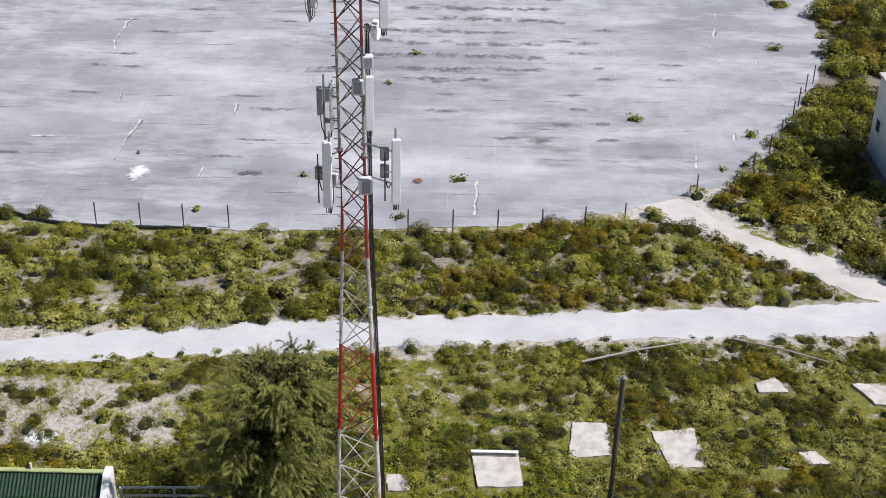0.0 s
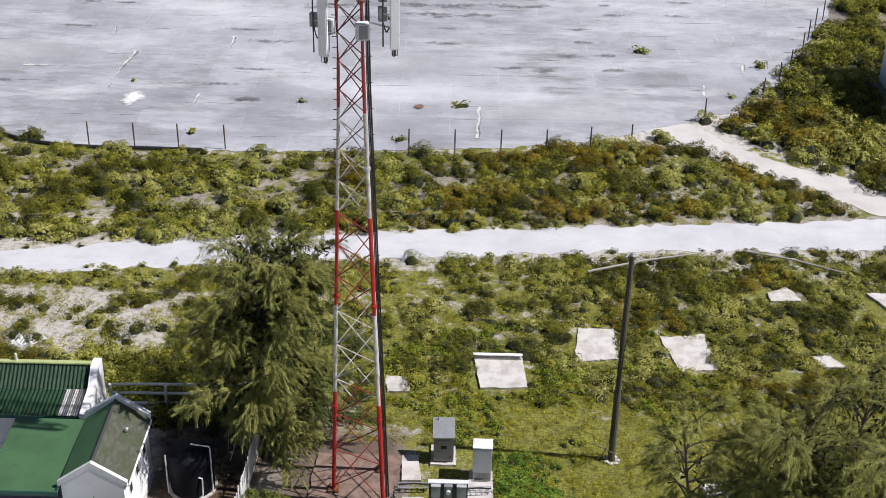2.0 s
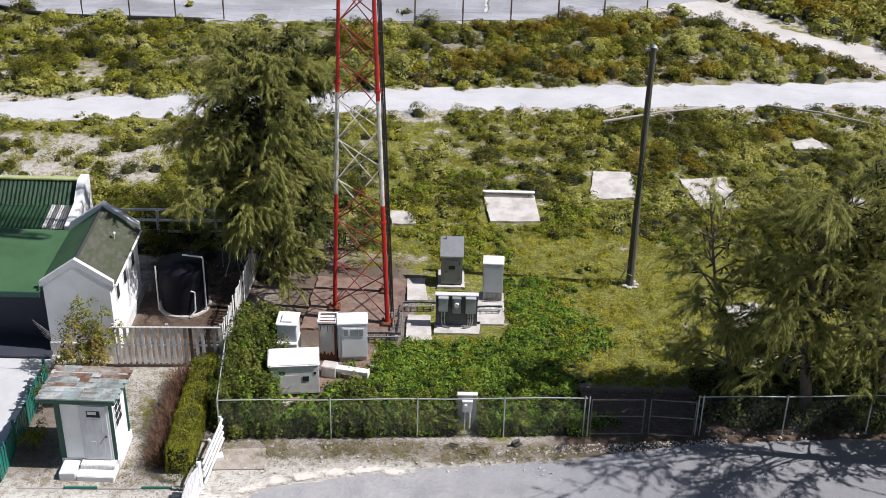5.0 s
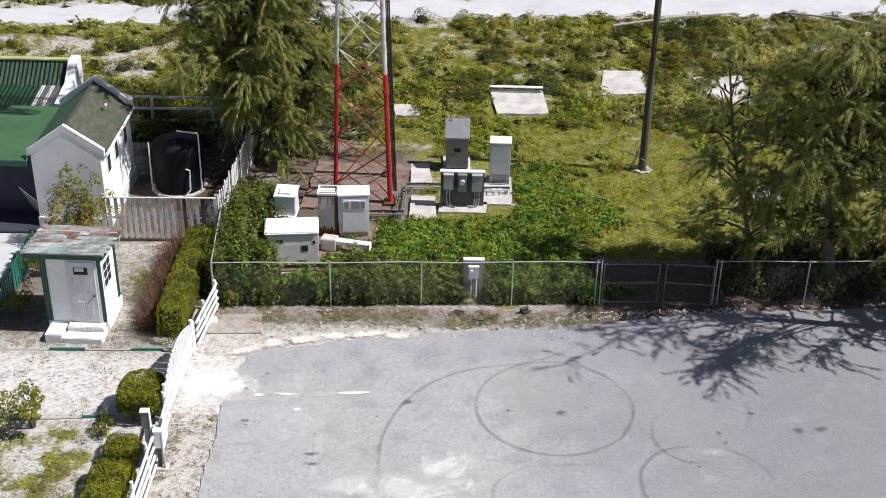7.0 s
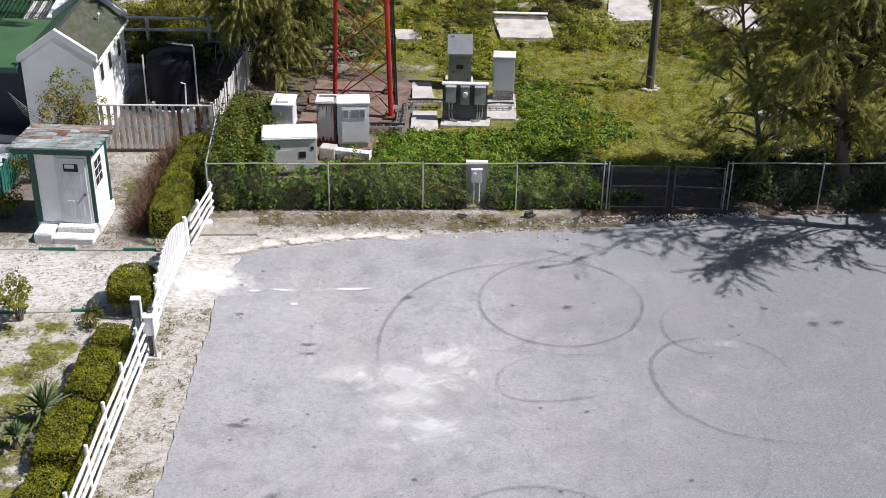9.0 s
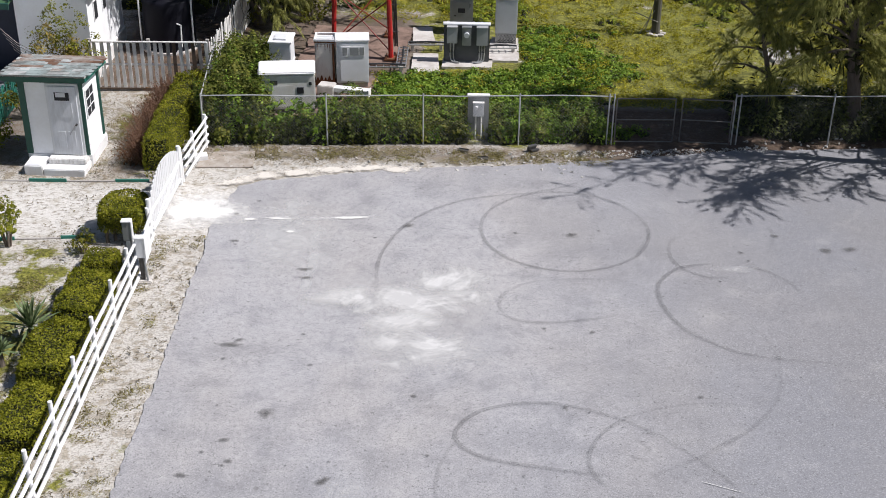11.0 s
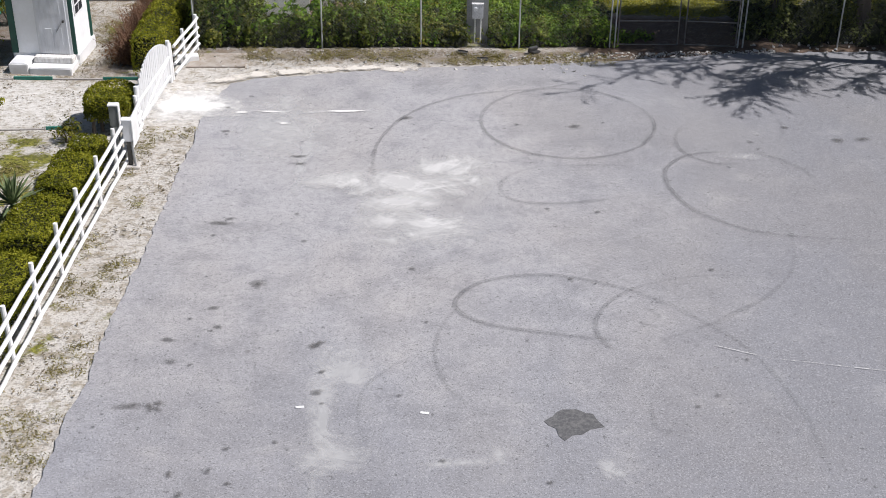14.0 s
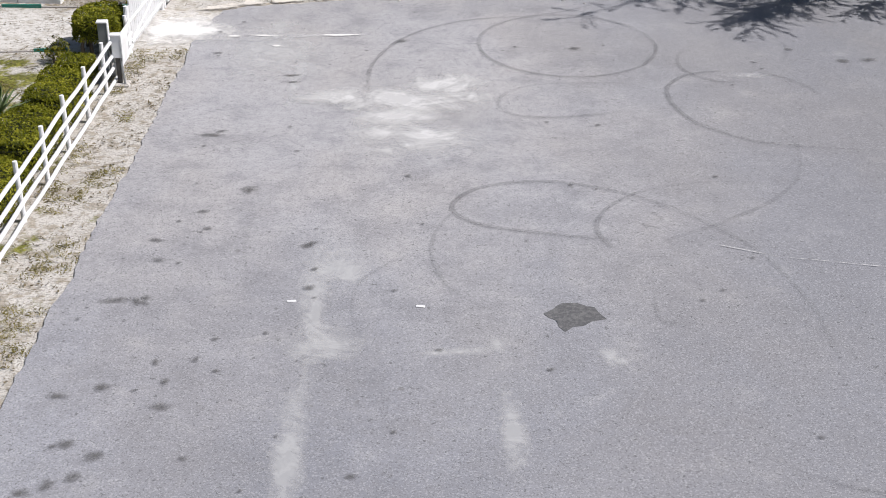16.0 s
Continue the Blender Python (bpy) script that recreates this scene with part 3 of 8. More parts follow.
def make_ground():
    xs = np.concatenate([[-1500, -400, -150, -80], np.arange(-50, -15, 1.0), np.arange(-15, 15, 0.5), np.arange(15, 50.1, 1.0), [80, 150, 400, 1500]])
    ys = np.concatenate([[-600, -150, -60], np.arange(-25, 8, 1.0), np.arange(8, 47, 0.5), np.arange(47, 130.1, 1.0), [160, 250, 500, 1000, 2500]])
    X, Y = np.meshgrid(xs, ys)
    nx, ny = len(xs), len(ys)
    fine = (np.abs(X) <= 50) & (Y >= -25) & (Y <= 130)
    Z = np.where(fine, 0.012 * np.sin(X * 1.3 + Y * 0.4) * np.cos(Y * 0.9) - 0.012, -0.012)
    co = np.stack([X, Y, Z], -1).reshape(-1, 3)
    i = (np.arange(ny - 1)[:, None] * nx + np.arange(nx - 1)[None]).ravel()
    me = bpy.data.meshes.new("ground")
    me.from_pydata(co.tolist(), [], np.stack([i, i + 1, i + nx + 1, i + nx], 1).tolist())
    x, y = co[:, 0], co[:, 1]
    white = np.maximum.reduce([
        inside(x, y, -60, -7.2, 25.3, 28.2, 0.6), inside(x, y, -7.4, -5.4, 25.5, 28.6, 0.7) * 1.0,
        0.40 * inside(x, y, -7.5, -5.2, -30, 25.5), 0.65 * inside(x, y, -8, 4, 28.6, 29.8, 0.8), 0.35 * inside(x, y, -2, 4, 29.4, 30.6, 0.6),
        0.5 * inside(x, y, -30, -7.4, -30, 25.2, 0.5), 0.25 * inside(x, y, -25, -12, 47, 53, 2.0), 0.8 * inside(x, y, 27, 37, 92, 96.5, 1.0), 0.6 * inside(x, y, 25.5, 29.5, 74, 84, 1.0),
        0.3 * inside(x, y, -50, 60, 55, 61, 1.5), 0.6 * inside(x, y, 10, 60, 62, 80, 2.0)])
    # Brown soil; the zone behind the right fence also paints in tree shade.
    soil = np.maximum.reduce([inside(x, y, -11.4, -7.3, 35, 44, 0.5), 0.9 * inside(x, y, -6.5, -1.2, 36.0, 42.5, 1.2),
                              0.7 * inside(x, y, -10, -4, 39, 46, 2.0), 1.0 * inside(x, y, 3.6, 24, 30.3, 34.4, 0.8), 0.55 * inside(x, y, -7, 4.2, 30.2, 31.2, 0.6),
                              0.8 * inside(x, y, -9.2, -8.2, 29, 34.5, 0.5), 0.7 * inside(x, y, -14, -11.6, 29.0, 34, 0.5),
                              0.35 * inside(x, y, -60, 28, 60.8, 68.0, 1.0), 0.75 * inside(x, y, 20, 80, 70, 130, 3.0)])
    grass = 0.12 + 0 * x
    for g, *zone in ((0.75, -5.5, 24, 31.5, 46, 1.5), (0.95, 2, 9, 32.5, 44, 2.0), (0.68, -60, 60, 45, 56, 2), (0.62, -60, 60, 59.5, 71, 1),
                     (0.6, 20, 90, 66, 130, 3), (0.54, -30, -8.5, 5, 25, 1.0), (0.30, -7.5, -6.5, -30, 24, 0.7), (0.45, -8, 6, 30.1, 31.0, 0.5),
                     (0.42, -10, -8, 29, 34.5, 0.6), (0.5, -60, -12, 44, 47, 2)):
        grass = np.maximum(grass, g * inside(x, y, *zone))
    grass = grass * (1 - 0.75 * inside(x, y, -26, -12.5, 47, 53, 2.0)) * (1 - 0.15 * inside(x, y, -2, 7, 49.5, 56.5, 3.0))
    grass = grass * (1 - 0.85 * soil) * (1 - 0.8 * inside(x, y, -60, -5.5, 25.2, 28.3, 0.4))
    for key, vals in (("white", white), ("soil", soil), ("grass", grass)):
        me.attributes.new(key, "FLOAT", "POINT").data.foreach_set("value", vals.astype(np.float32))
    me.materials.append(GROUND)
    tagged(new("ground", me), "pale sandy ground with patches of dry grass and brown soil", "ground", kind="structure")


make_ground()
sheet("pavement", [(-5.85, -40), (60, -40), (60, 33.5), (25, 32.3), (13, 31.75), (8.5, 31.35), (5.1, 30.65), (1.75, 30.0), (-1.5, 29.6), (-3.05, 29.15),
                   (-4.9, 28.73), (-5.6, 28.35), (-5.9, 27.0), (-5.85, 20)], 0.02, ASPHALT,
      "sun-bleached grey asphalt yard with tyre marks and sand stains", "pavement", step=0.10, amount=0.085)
sheet("road", [(-70, 44.5), (-22.4, 53.8), (-17, 55.0), (-11.3, 55.65), (-1.4, 56.7), (3.4, 57.4), (9.4, 57.95), (23.7, 58.8), (70, 61.5), (70, 67), (24.7, 62.3), (20.9, 61.8),
               (12.9, 61.0), (3.5, 60.1), (-1.45, 59.6), (-7.5, 59.05), (-11.7, 58.6), (-17.6, 57.5), (-23.2, 56.5), (-70, 47.5)], 0.008, SANDROAD,
      "packed white sand road crossing the scrub", "road", step=0.4, amount=0.35)
sheet("track", [(11.9, 73.2), (13.5, 70.9), (15.7, 68.6), (20.2, 65.8), (23.3, 62.9), (26, 61.5), (34, 62.5), (30, 64.4), (25.8, 66.0), (20.7, 68.1), (17.7, 70.7), (16.2, 72.3), (15.0, 74.4)],
      0.006, TRACKSAND, "sandy track joining the road to the runway", "track", step=0.4, amount=0.3)
sheet("runway", [(-120, 71.5), (-27.6, 70.8), (-25.2, 69.5), (-22.2, 68.8), (-16.8, 68.75), (-10, 68.9), (-3.1, 69.45), (3.8, 70.15), (7.3, 70.9), (10.9, 72.3), (12.5, 73.4), (15, 74.4),
                 (20.2, 77.9), (23.2, 83.3), (25.5, 88.3), (27.9, 93.2), (31.6, 102.4), (31.0, 106.5), (32.6, 113.7), (34, 135), (-120, 135)], 0.02, RUNWAY,
      "old pale concrete runway with weathered stains and cracked joints", "runway", step=0.5, amount=0.25)


# ---- lattice tower ----
LEGS0 = [Vector((-4.10, 38.68, 0)), Vector((-2.12, 37.72, 0)), Vector((-2.28, 39.92, 0))]
MIDDLE = sum(LEGS0, Vector()) / 3


def leg_at(i, z):
    k = 1.0 - 0.58 * min(z, 17.0) / 17.0
    p = MIDDLE + (LEGS0[i] - MIDDLE) * k
    return Vector((p.x - 0.0105 * z, p.y, z))


def lattice_tower():
    t = thing("lattice_tower", "tall triangular lattice telecom mast painted in red and white bands", "telecom mast")
    top = 31.0
    for i in range(3):
        zs = np.linspace(0.15, top, 17)
        part("leg", chain(B(), [leg_at(i, z) for z in zs], [0.082 - 0.047 * z / top for z in zs], 10), TOWERPAINT, t)
        base = leg_at(i, 0)
        bm = box(B(), base.x - 0.22, base.y - 0.22, 0.10, base.x + 0.22, base.y + 0.22, 0.16, 0.01)
        for dx in (-0.15, 0.15):
            for dy in (-0.15, 0.15):
                tube(bm, (base.x + dx, base.y + dy, 0.15), (base.x + dx, base.y + dy, 0.24), 0.02, seg=6)
        part("foot_plate", bm, RUST, t)
        for zj in (4.1, 8.9, 14.2, 20.0, 26.0):
            p = leg_at(i, zj)
            part("flange", tube(B(), p - Vector((0, 0, 0.06)), p + Vector((0, 0, 0.06)), 0.11, seg=12), TOWERPAINT, t)
    z, bay = 0.3, 1.75
    while z < top - 0.6:
        for i in range(3):
            j = (i + 1) % 3
            out = ((leg_at(i, z) + leg_at(j, z)) / 2 - leg_at(3 - i - j, z))
            out.z = 0
            out = out.normalized() * 0.03
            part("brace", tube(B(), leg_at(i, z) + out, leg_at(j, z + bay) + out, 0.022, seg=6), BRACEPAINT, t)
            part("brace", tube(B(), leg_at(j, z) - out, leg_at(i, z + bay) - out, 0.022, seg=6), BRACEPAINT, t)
        z += bay
        bay = max(0.95, bay * 0.955)
    z = 0.6
    bolt = finish("step_bolt", tube(B(), (0, 0, 0), (-0.17, 0.02, 0), 0.014, seg=5), DARKSTEEL)
    while z < top:
        part("step_bolt", bolt, None, t).matrix_basis = Matrix.Translation(leg_at(0, z))
        z += 0.36
    side = Vector((0.17, 0.06, 0))
    for k in range(5):
        o = side + Vector((0.030 * k - 0.06, 0.05 * (k % 2), 0))
        part("feeder_cable", chain(B(), [leg_at(1, z) + o for z in np.linspace(0.5, 24.5, 14)], 0.016, 6), CABLE, t)
    for z in np.arange(1.0, 24.5, 0.9):
        p = leg_at(1, z)
        part("cable_clip", tube(B(), p, p + Vector((0.29, 0.09, 0)), 0.012, seg=5), DARKSTEEL, t)


lattice_tower()


def panel_antenna(x, y, z0, z1, facing, wide=0.30, units=2, leg=1, beside=0.0):
    """A tall white sector antenna on a stand-off pipe, with its remote unit and jumper cables."""
    t = thing("panel_antenna", "tall white sector antenna on a stand-off pipe with grey remote unit", "antenna", (x, y, z0), "sector antennas", facing)
    h = z1 - z0
    part("radome", box(B(), -wide / 2, -0.20, 0, wide / 2, -0.05, h, 0.03), RADOME, t)
    part("mount_pipe", tube(B(), (0, 0.13, -0.35), (0, 0.13, h + 0.25), 0.035, seg=10), GALV, t)
    for k in (0.18, 0.82):
        part("bracket", box(B(), -0.06, -0.06, h * k - 0.05, 0.06, 0.15, h * k + 0.05, 0.01), STEELGREY, t)
    for k in range(units):
        zz = h * (0.34 + 0.27 * k)
        part("remote_unit", box(B(), beside - 0.14, 0.18, zz, beside + 0.14, 0.36, zz + 0.46, 0.02), STEELGREY, t)
    if beside:
        part("side_pipe", tube(B(), (beside, 0.13, 0.0), (beside, 0.13, h * 0.75), 0.025, seg=8), DARKSTEEL, t)
        part("side_arm", tube(B(), (0, 0.13, h * 0.45), (beside, 0.13, h * 0.45), 0.022, seg=6), GALV, t)
        part("slack_cable", chain(B(), smooth([(beside, 0.2, h * 0.34), (beside * 0.7, 0.15, h * 0.2), (beside * 0.4, 0.1, h * 0.26), (0, 0.1, h * 0.12)], 5), 0.022, 6), CABLE, t)
    bm = B()
    for k in (-0.08, 0.0, 0.08):
        chain(bm, [(k, -0.10, 0.02), (k, -0.08, -0.22), (k * 0.5, 0.08, -0.30), (k, 0.22, 0.1), (k, 0.26, h * 0.34)], 0.014, 5)
    part("jumper_cables", bm, CABLE, t)
    inv = t.matrix_basis.inverted()
    for k in (0.25, 0.75):
        p = leg_at(leg, z0 + h * k)
        part("stand_off", tube(B(), (0, 0.13, h * k), inv @ p, 0.03, seg=8), GALV, t)


panel_antenna(-3.92, 38.25, 18.17, 20.56, -12, units=1, leg=0, beside=-0.40)
panel_antenna(-1.68, 37.55, 18.73, 21.05, 8, leg=1, beside=-0.34)
panel_antenna(-2.55, 37.95, 21.15, 23.0, 10, 0.27, 1, leg=1)
panel_antenna(-3.95, 39.0, 20.6, 22.3, 100, 0.30, 2, leg=0)
panel_antenna(-2.05, 37.6, 24.7, 27.3, 8, leg=1)
panel_antenna(-4.35, 38.6, 24.85, 27.0, 160, leg=0)


def dish(x, y, z, facing, r=0.33):
    t = thing("dish_antenna", "grey microwave drum antenna clamped to the mast leg", "antenna", (x, y, z), turn=facing)
    bm = B()
    bmesh.ops.create_cone(bm, cap_ends=True, segments=24, radius1=r, radius2=r * 0.94, depth=0.16, matrix=pose(0, -0.10, 0, 90, 0, 0))
    part("drum", bm, RADOME, t)
    part("backing", tube(B(), (0, -0.02, 0), (0, 0.16, 0), r * 0.6, 0.08, 16), STEELGREY, t)
    part("clamp", tube(B(), (0, 0.14, 0), t.matrix_basis.inverted() @ leg_at(1, z), 0.04, seg=8), GALV, t)


dish(-2.40, 38.05, 24.45, 75)


def unit_box(x, y, z, w, d, h, turn, label, leg):
    t = thing("radio_unit", label, "radio unit", (x, y, z), "radio units on the mast", turn)
    part("housing", box(B(), -w / 2, -d / 2, 0, w / 2, d / 2, h, 0.02), LIGHTGREY, t)
    bm = B()
    for k in range(6):
        box(bm, -w / 2 + 0.03 + k * (w - 0.06) / 5.5, d / 2 - 0.005, 0.03, -w / 2 + 0.05 + k * (w - 0.06) / 5.5, d / 2 + 0.04, h - 0.03)
    part("cooling_fins", bm, STEELGREY, t)
    part("front_cover", box(B(), -w * 0.33, -d / 2 - 0.015, h * 0.1, w * 0.33, -d / 2 + 0.01, h * 0.9, 0.008), STEELGREY, t)
    part("clamp", tube(B(), (0, 0, h / 2), t.matrix_basis.inverted() @ leg_at(leg, z + h / 2), 0.03, seg=8), GALV, t)


unit_box(-2.70, 38.0, 18.81, 0.42, 0.3, 0.55, 15, "light grey radio box clamped to the mast leg", 1)
unit_box(-3.72, 38.35, 18.9, 0.24, 0.22, 0.45, -20, "light grey radio box beside the mast leg", 0)
unit_box(-2.58, 38.05, 23.2, 0.34, 0.3, 0.4, 10, "small pale radio box on the mast", 1)
unit_box(-2.92, 38.25, 22.2, 0.36, 0.25, 0.5, 0, "grey radio box inside the mast frame", 1)
unit_box(-3.92, 38.55, 21.8, 0.2, 0.2, 0.5, 0, "dark grey radio box on the mast leg", 0)

# pad and slabs under the mast
def slab(name, pts, top, material, label, thick=0.4, amount=0.03):
    return sheet(name, pts, top, material, label, "concrete slab", thick, 0.12, amount, "")


slab("concrete_pad", [(-5.2, 37.3), (-1.85, 37.15), (-1.5, 40.8), (-4.9, 40.9)], 0.07, PINKPAD, "brown-stained concrete pad under the lattice mast", 0.5, 0.10)
slab("concrete_slab", [(-1.42, 36.6), (-0.5, 36.72), (-0.6, 38.35), (-1.43, 38.33)], 0.08, CONCRETE, "pale concrete slab beside the mast pad")
slab("concrete_slab", [(-1.5, 39.3), (-0.72, 39.33), (-0.88, 40.9), (-1.53, 40.85)], 0.09, CONCRETE, "shaded concrete slab behind the mast")
slab("concrete_slab", [(-0.45, 37.2), (1.15, 37.2), (1.2, 38.0), (-0.45, 38.0)], 0.07, CONCRETE, "rough concrete footing of the meter frame")
slab("concrete_slab", [(1.0, 37.85), (2.05, 37.85), (2.1, 40.0), (1.2, 40.1)], 0.07, CONCRETE, "concrete slab under the tall grey cabinet")
slab("concrete_slab", [(-0.4, 40.3), (0.65, 40.3), (0.6, 41.6), (-0.4, 41.6)], 0.09, CONCRETE, "concrete footing under the steel cabinet")
slab("concrete_slab", [(-5.8, 33.0), (-3.9, 33.1), (-2.6, 35.0), (-2.5, 36.1), (-5.8, 36.1)], 0.05, PINKPAD, "concrete slab under the generator and cabinets")
FIELD = ((((1.38, 47.9), (3.55, 48.1), (3.72, 45.7), (1.65, 45.6)), 0.09), (((6.3, 50.5), (7.95, 50.6), (7.95, 48.1), (5.95, 47.8)), 0.07), (((10.0, 50.0), (12.1, 50.2), (12.3, 47.35), (10.6, 47.25)), 0.07),
         (((15.8, 54.1), (16.9, 54.7), (17.3, 53.4), (15.8, 53.3)), 0.10), (((16.7, 48.6), (17.6, 48.7), (18.1, 47.8), (16.9, 47.7)), 0.10), (((-2.45, 46.3), (-1.45, 46.3), (-1.4, 45.25), (-2.4, 45.2)), 0.08),
         (((10.2, 39.4), (11.4, 39.8), (11.5, 38.8), (10.5, 38.3)), 0.10), (((20.7, 54.2), (23.0, 54.4), (23.0, 52.4), (21.5, 52.5)), 0.12))
for outline, top in FIELD:
    slab("concrete_slab", list(outline), top, CONCRETE, "broken white concrete foundation slab in the scrub", 0.4, 0.03 if outline[0][0] == 1.38 else 0.11)


t = thing("concrete_kerb", "stained raised concrete kerb along the back of a field slab", "kerb", (1.38, 47.75, 0))
part("kerb", box(B(), 0.0, 0.0, -0.05, 2.15, 0.16, 0.20, 0.03), CONCRETE, t)
part("capping", box(B(), -0.03, -0.02, 0.30, 2.18, 0.18, 0.34, 0.01), WORNWHITE, t)


# ---- equipment cabinets ----
def steel_cabinet():
    t = thing("steel_cabinet", "grey steel equipment cabinet with sloping roof and hinged door", "cabinet", (0.13, 40.45, 0.09))
    part("body", prism(B(), [(0, 0.06), (0, 1.24), (0.66, 1.64), (0.66, 0.06)], 0, -0.40, 0.40), STEELGREY, t)
    part("roof", prism(B(), [(-0.06, 1.22), (-0.06, 1.27), (0.70, 1.72), (0.70, 1.67)], 0, -0.44, 0.44), GALV, t)
    door = part("door", box(B(), -0.28, -0.03, 0.14, 0.28, 0.0, 1.10, 0.012), STEELGREY, t)
    part("window", box(B(), -0.12, -0.042, 0.70, 0.12, -0.028, 0.86, 0.004), DARKROOM, door)
    part("handle", box(B(), -0.26, -0.07, 0.58, -0.18, -0.03, 0.63, 0.008), DARKSTEEL, door)
    for z in (0.25, 0.9):
        part("hinge", tube(B(), (0.29, -0.03, z), (0.29, -0.03, z + 0.12), 0.018), DARKSTEEL, t)
    part("plinth", box(B(), -0.36, 0.02, 0.0, 0.36, 0.62, 0.07), DARKSTEEL, t)
    part("lifting_eye", tube(B(), (-0.22, 0.6, 1.6), (-0.22, 0.6, 1.80), 0.025), GALV, t)


def meter_frame():
    t = thing("electrical_panel", "pale backboard carrying grey electrical boxes and conduits", "electrical panel", (0.34, 37.7, 0.07))
    part("backboard", box(B(), -0.74, 0.0, 0.0, 0.74, 0.16, 1.24, 0.015), DARKBOARD, t)
    part("cap", box(B(), -0.77, -0.03, 1.24, 0.77, 0.19, 1.29, 0.01), LIGHTGREY, t)
    for x, w, h, m in ((-0.47, 0.34, 0.55, MIDGREY), (0.0, 0.30, 0.62, STEELGREY), (0.50, 0.36, 0.62, MIDGREY)):
        b = part("switch_box", box(B(), x - w / 2, -0.17, 1.22 - h, x + w / 2, 0.0, 1.22, 0.015), m, t)
        part("lid", box(B(), x - w / 2 - 0.01, -0.19, 1.19, x + w / 2 + 0.01, 0.0, 1.235, 0.008), m, b)
    part("meter", tube(B(), (0.0, -0.17, 0.98), (0.0, -0.27, 0.98), 0.085, seg=20), LIGHTGREY, t, "round glass electricity meter")
    for x in (-0.52, -0.42, 0.42, 0.50, 0.58):
        part("conduit", chain(B(), smooth([(x, -0.08, 0.66), (x, -0.08, 0.25), (x * 0.9, -0.12, 0.06), (x * 0.55, -0.2, 0.03)], 5), 0.024, 7), GALV, t)


def tall_cabinet():
    t = thing("tall_cabinet", "tall light grey metal cabinet on a wired plinth", "cabinet", (1.65, 39.45, 0.09), turn=-2)
    part("body", box(B(), -0.37, 0, 0.32, 0.37, 0.58, 1.50, 0.02), LIGHTGREY, t)
    part("roof", box(B(), -0.39, -0.02, 1.50, 0.39, 0.60, 1.56, 0.012), OFFWHITE, t)
    part("door_seam", box(B(), -0.34, -0.012, 0.36, 0.34, 0.0, 1.46, 0.006), LIGHTGREY, t)
    part("plinth", box(B(), -0.35, 0.02, 0.0, 0.35, 0.56, 0.32), GALV, t)
    bm = B()
    for k in range(6):
        x = -0.25 + 0.1 * k
        chain(bm, smooth([(x, -0.02, 0.30), (x + 0.08, -0.10, 0.18), (x - 0.05, -0.12, 0.08), (x + 0.10, -0.06, 0.02)], 4), 0.013, 5)
    part("loose_cables", bm, CABLE, t)


def cable_tray(a, b, label):
    a, b = Vector(a), Vector(b)
    t = thing("cable_tray", label, "cable tray", a, "cable trays")
    d = b - a
    side = Vector((-d.y, d.x, 0)).normalized() * 0.15
    for s in (-1, 1):
        part("side_rail", tube(B(), side * s, d + side * s, 0.022, seg=6), GALV, t)
    n = max(2, int(d.length / 0.22))
    for k in range(n + 1):
        p = d * k / n
        part("rung", tube(B(), p - side, p + side, 0.018, seg=6), GALV, t)
    for k in (0.1, 0.9):
        p = d * k
        part("foot", box(B(), p.x - 0.05, p.y - 0.05, -a.z, p.x + 0.05, p.y + 0.05, -0.02), CONCRETE, t)
    part("feeder_cable", chain(B(), [(0, 0, 0.04), d * 0.5 + Vector((0.03, 0.03, 0.05)), d + Vector((0, 0, 0.03))], 0.03, 6), CABLE, t)


steel_cabinet()
meter_frame()
tall_cabinet()
cable_tray((-1.75, 36.75, 0.25), (-1.75, 38.4, 0.25), "galvanised ladder tray laid beside the mast pad")
cable_tray((-3.0, 36.7, 0.25), (-1.6, 36.75, 0.25), "galvanised ladder tray in front of the mast pad")
cable_tray((-1.6, 38.8, 0.25), (-0.4, 38.85, 0.25), "galvanised ladder tray running to the meter frame")
cable_tray((0.9, 38.6, 0.25), (2.0, 38.7, 0.25), "galvanised ladder tray beside the tall cabinet")


def generator():
    t = thing("generator", "low white metal generator housing half hidden by creepers", "generator", (-4.88, 33.15, 0.06), turn=7)
    part("body", box(B(), -0.80, 0, 0.12, 0.80, 0.95, 1.22, 0.03), OFFWHITE, t)
    part("roof", box(B(), -0.86, -0.05, 1.22, 0.82, 1.0, 1.30, 0.03), WHITE, t)
    part("end_grille", box(B(), -0.83, 0.1, 0.7, -0.79, 0.8, 1.15, 0.01), STEELGREY, t)
    part("skid", box(B(), -0.78, 0.05, 0.0, 0.78, 0.9, 0.12), DARKSTEEL, t)
    part("label_plate", box(B(), -0.52, -0.012, 0.92, -0.30, 0.0, 1.04, 0.003), DARKSTEEL, t, "dark blue maker's plate")
    part("control_window", box(B(), 0.26, -0.014, 0.62, 0.46, 0.0, 0.82, 0.004), DARKROOM, t)
    part("warning_plate", box(B(), 0.62, -0.012, 0.88, 0.70, 0.0, 0.98, 0.003), DARKROOM, t)
    part("handle", chain(B(), smooth([(-0.35, -0.01, 0.42), (-0.32, -0.06, 0.42), (-0.12, -0.06, 0.48), (-0.1, -0.01, 0.52)], 4), 0.014, 6), STEELGREY, t)
    part("door_seam", box(B(), -0.60, -0.008, 0.2, 0.20, 0.0, 0.88, 0.004), OFFWHITE, t)


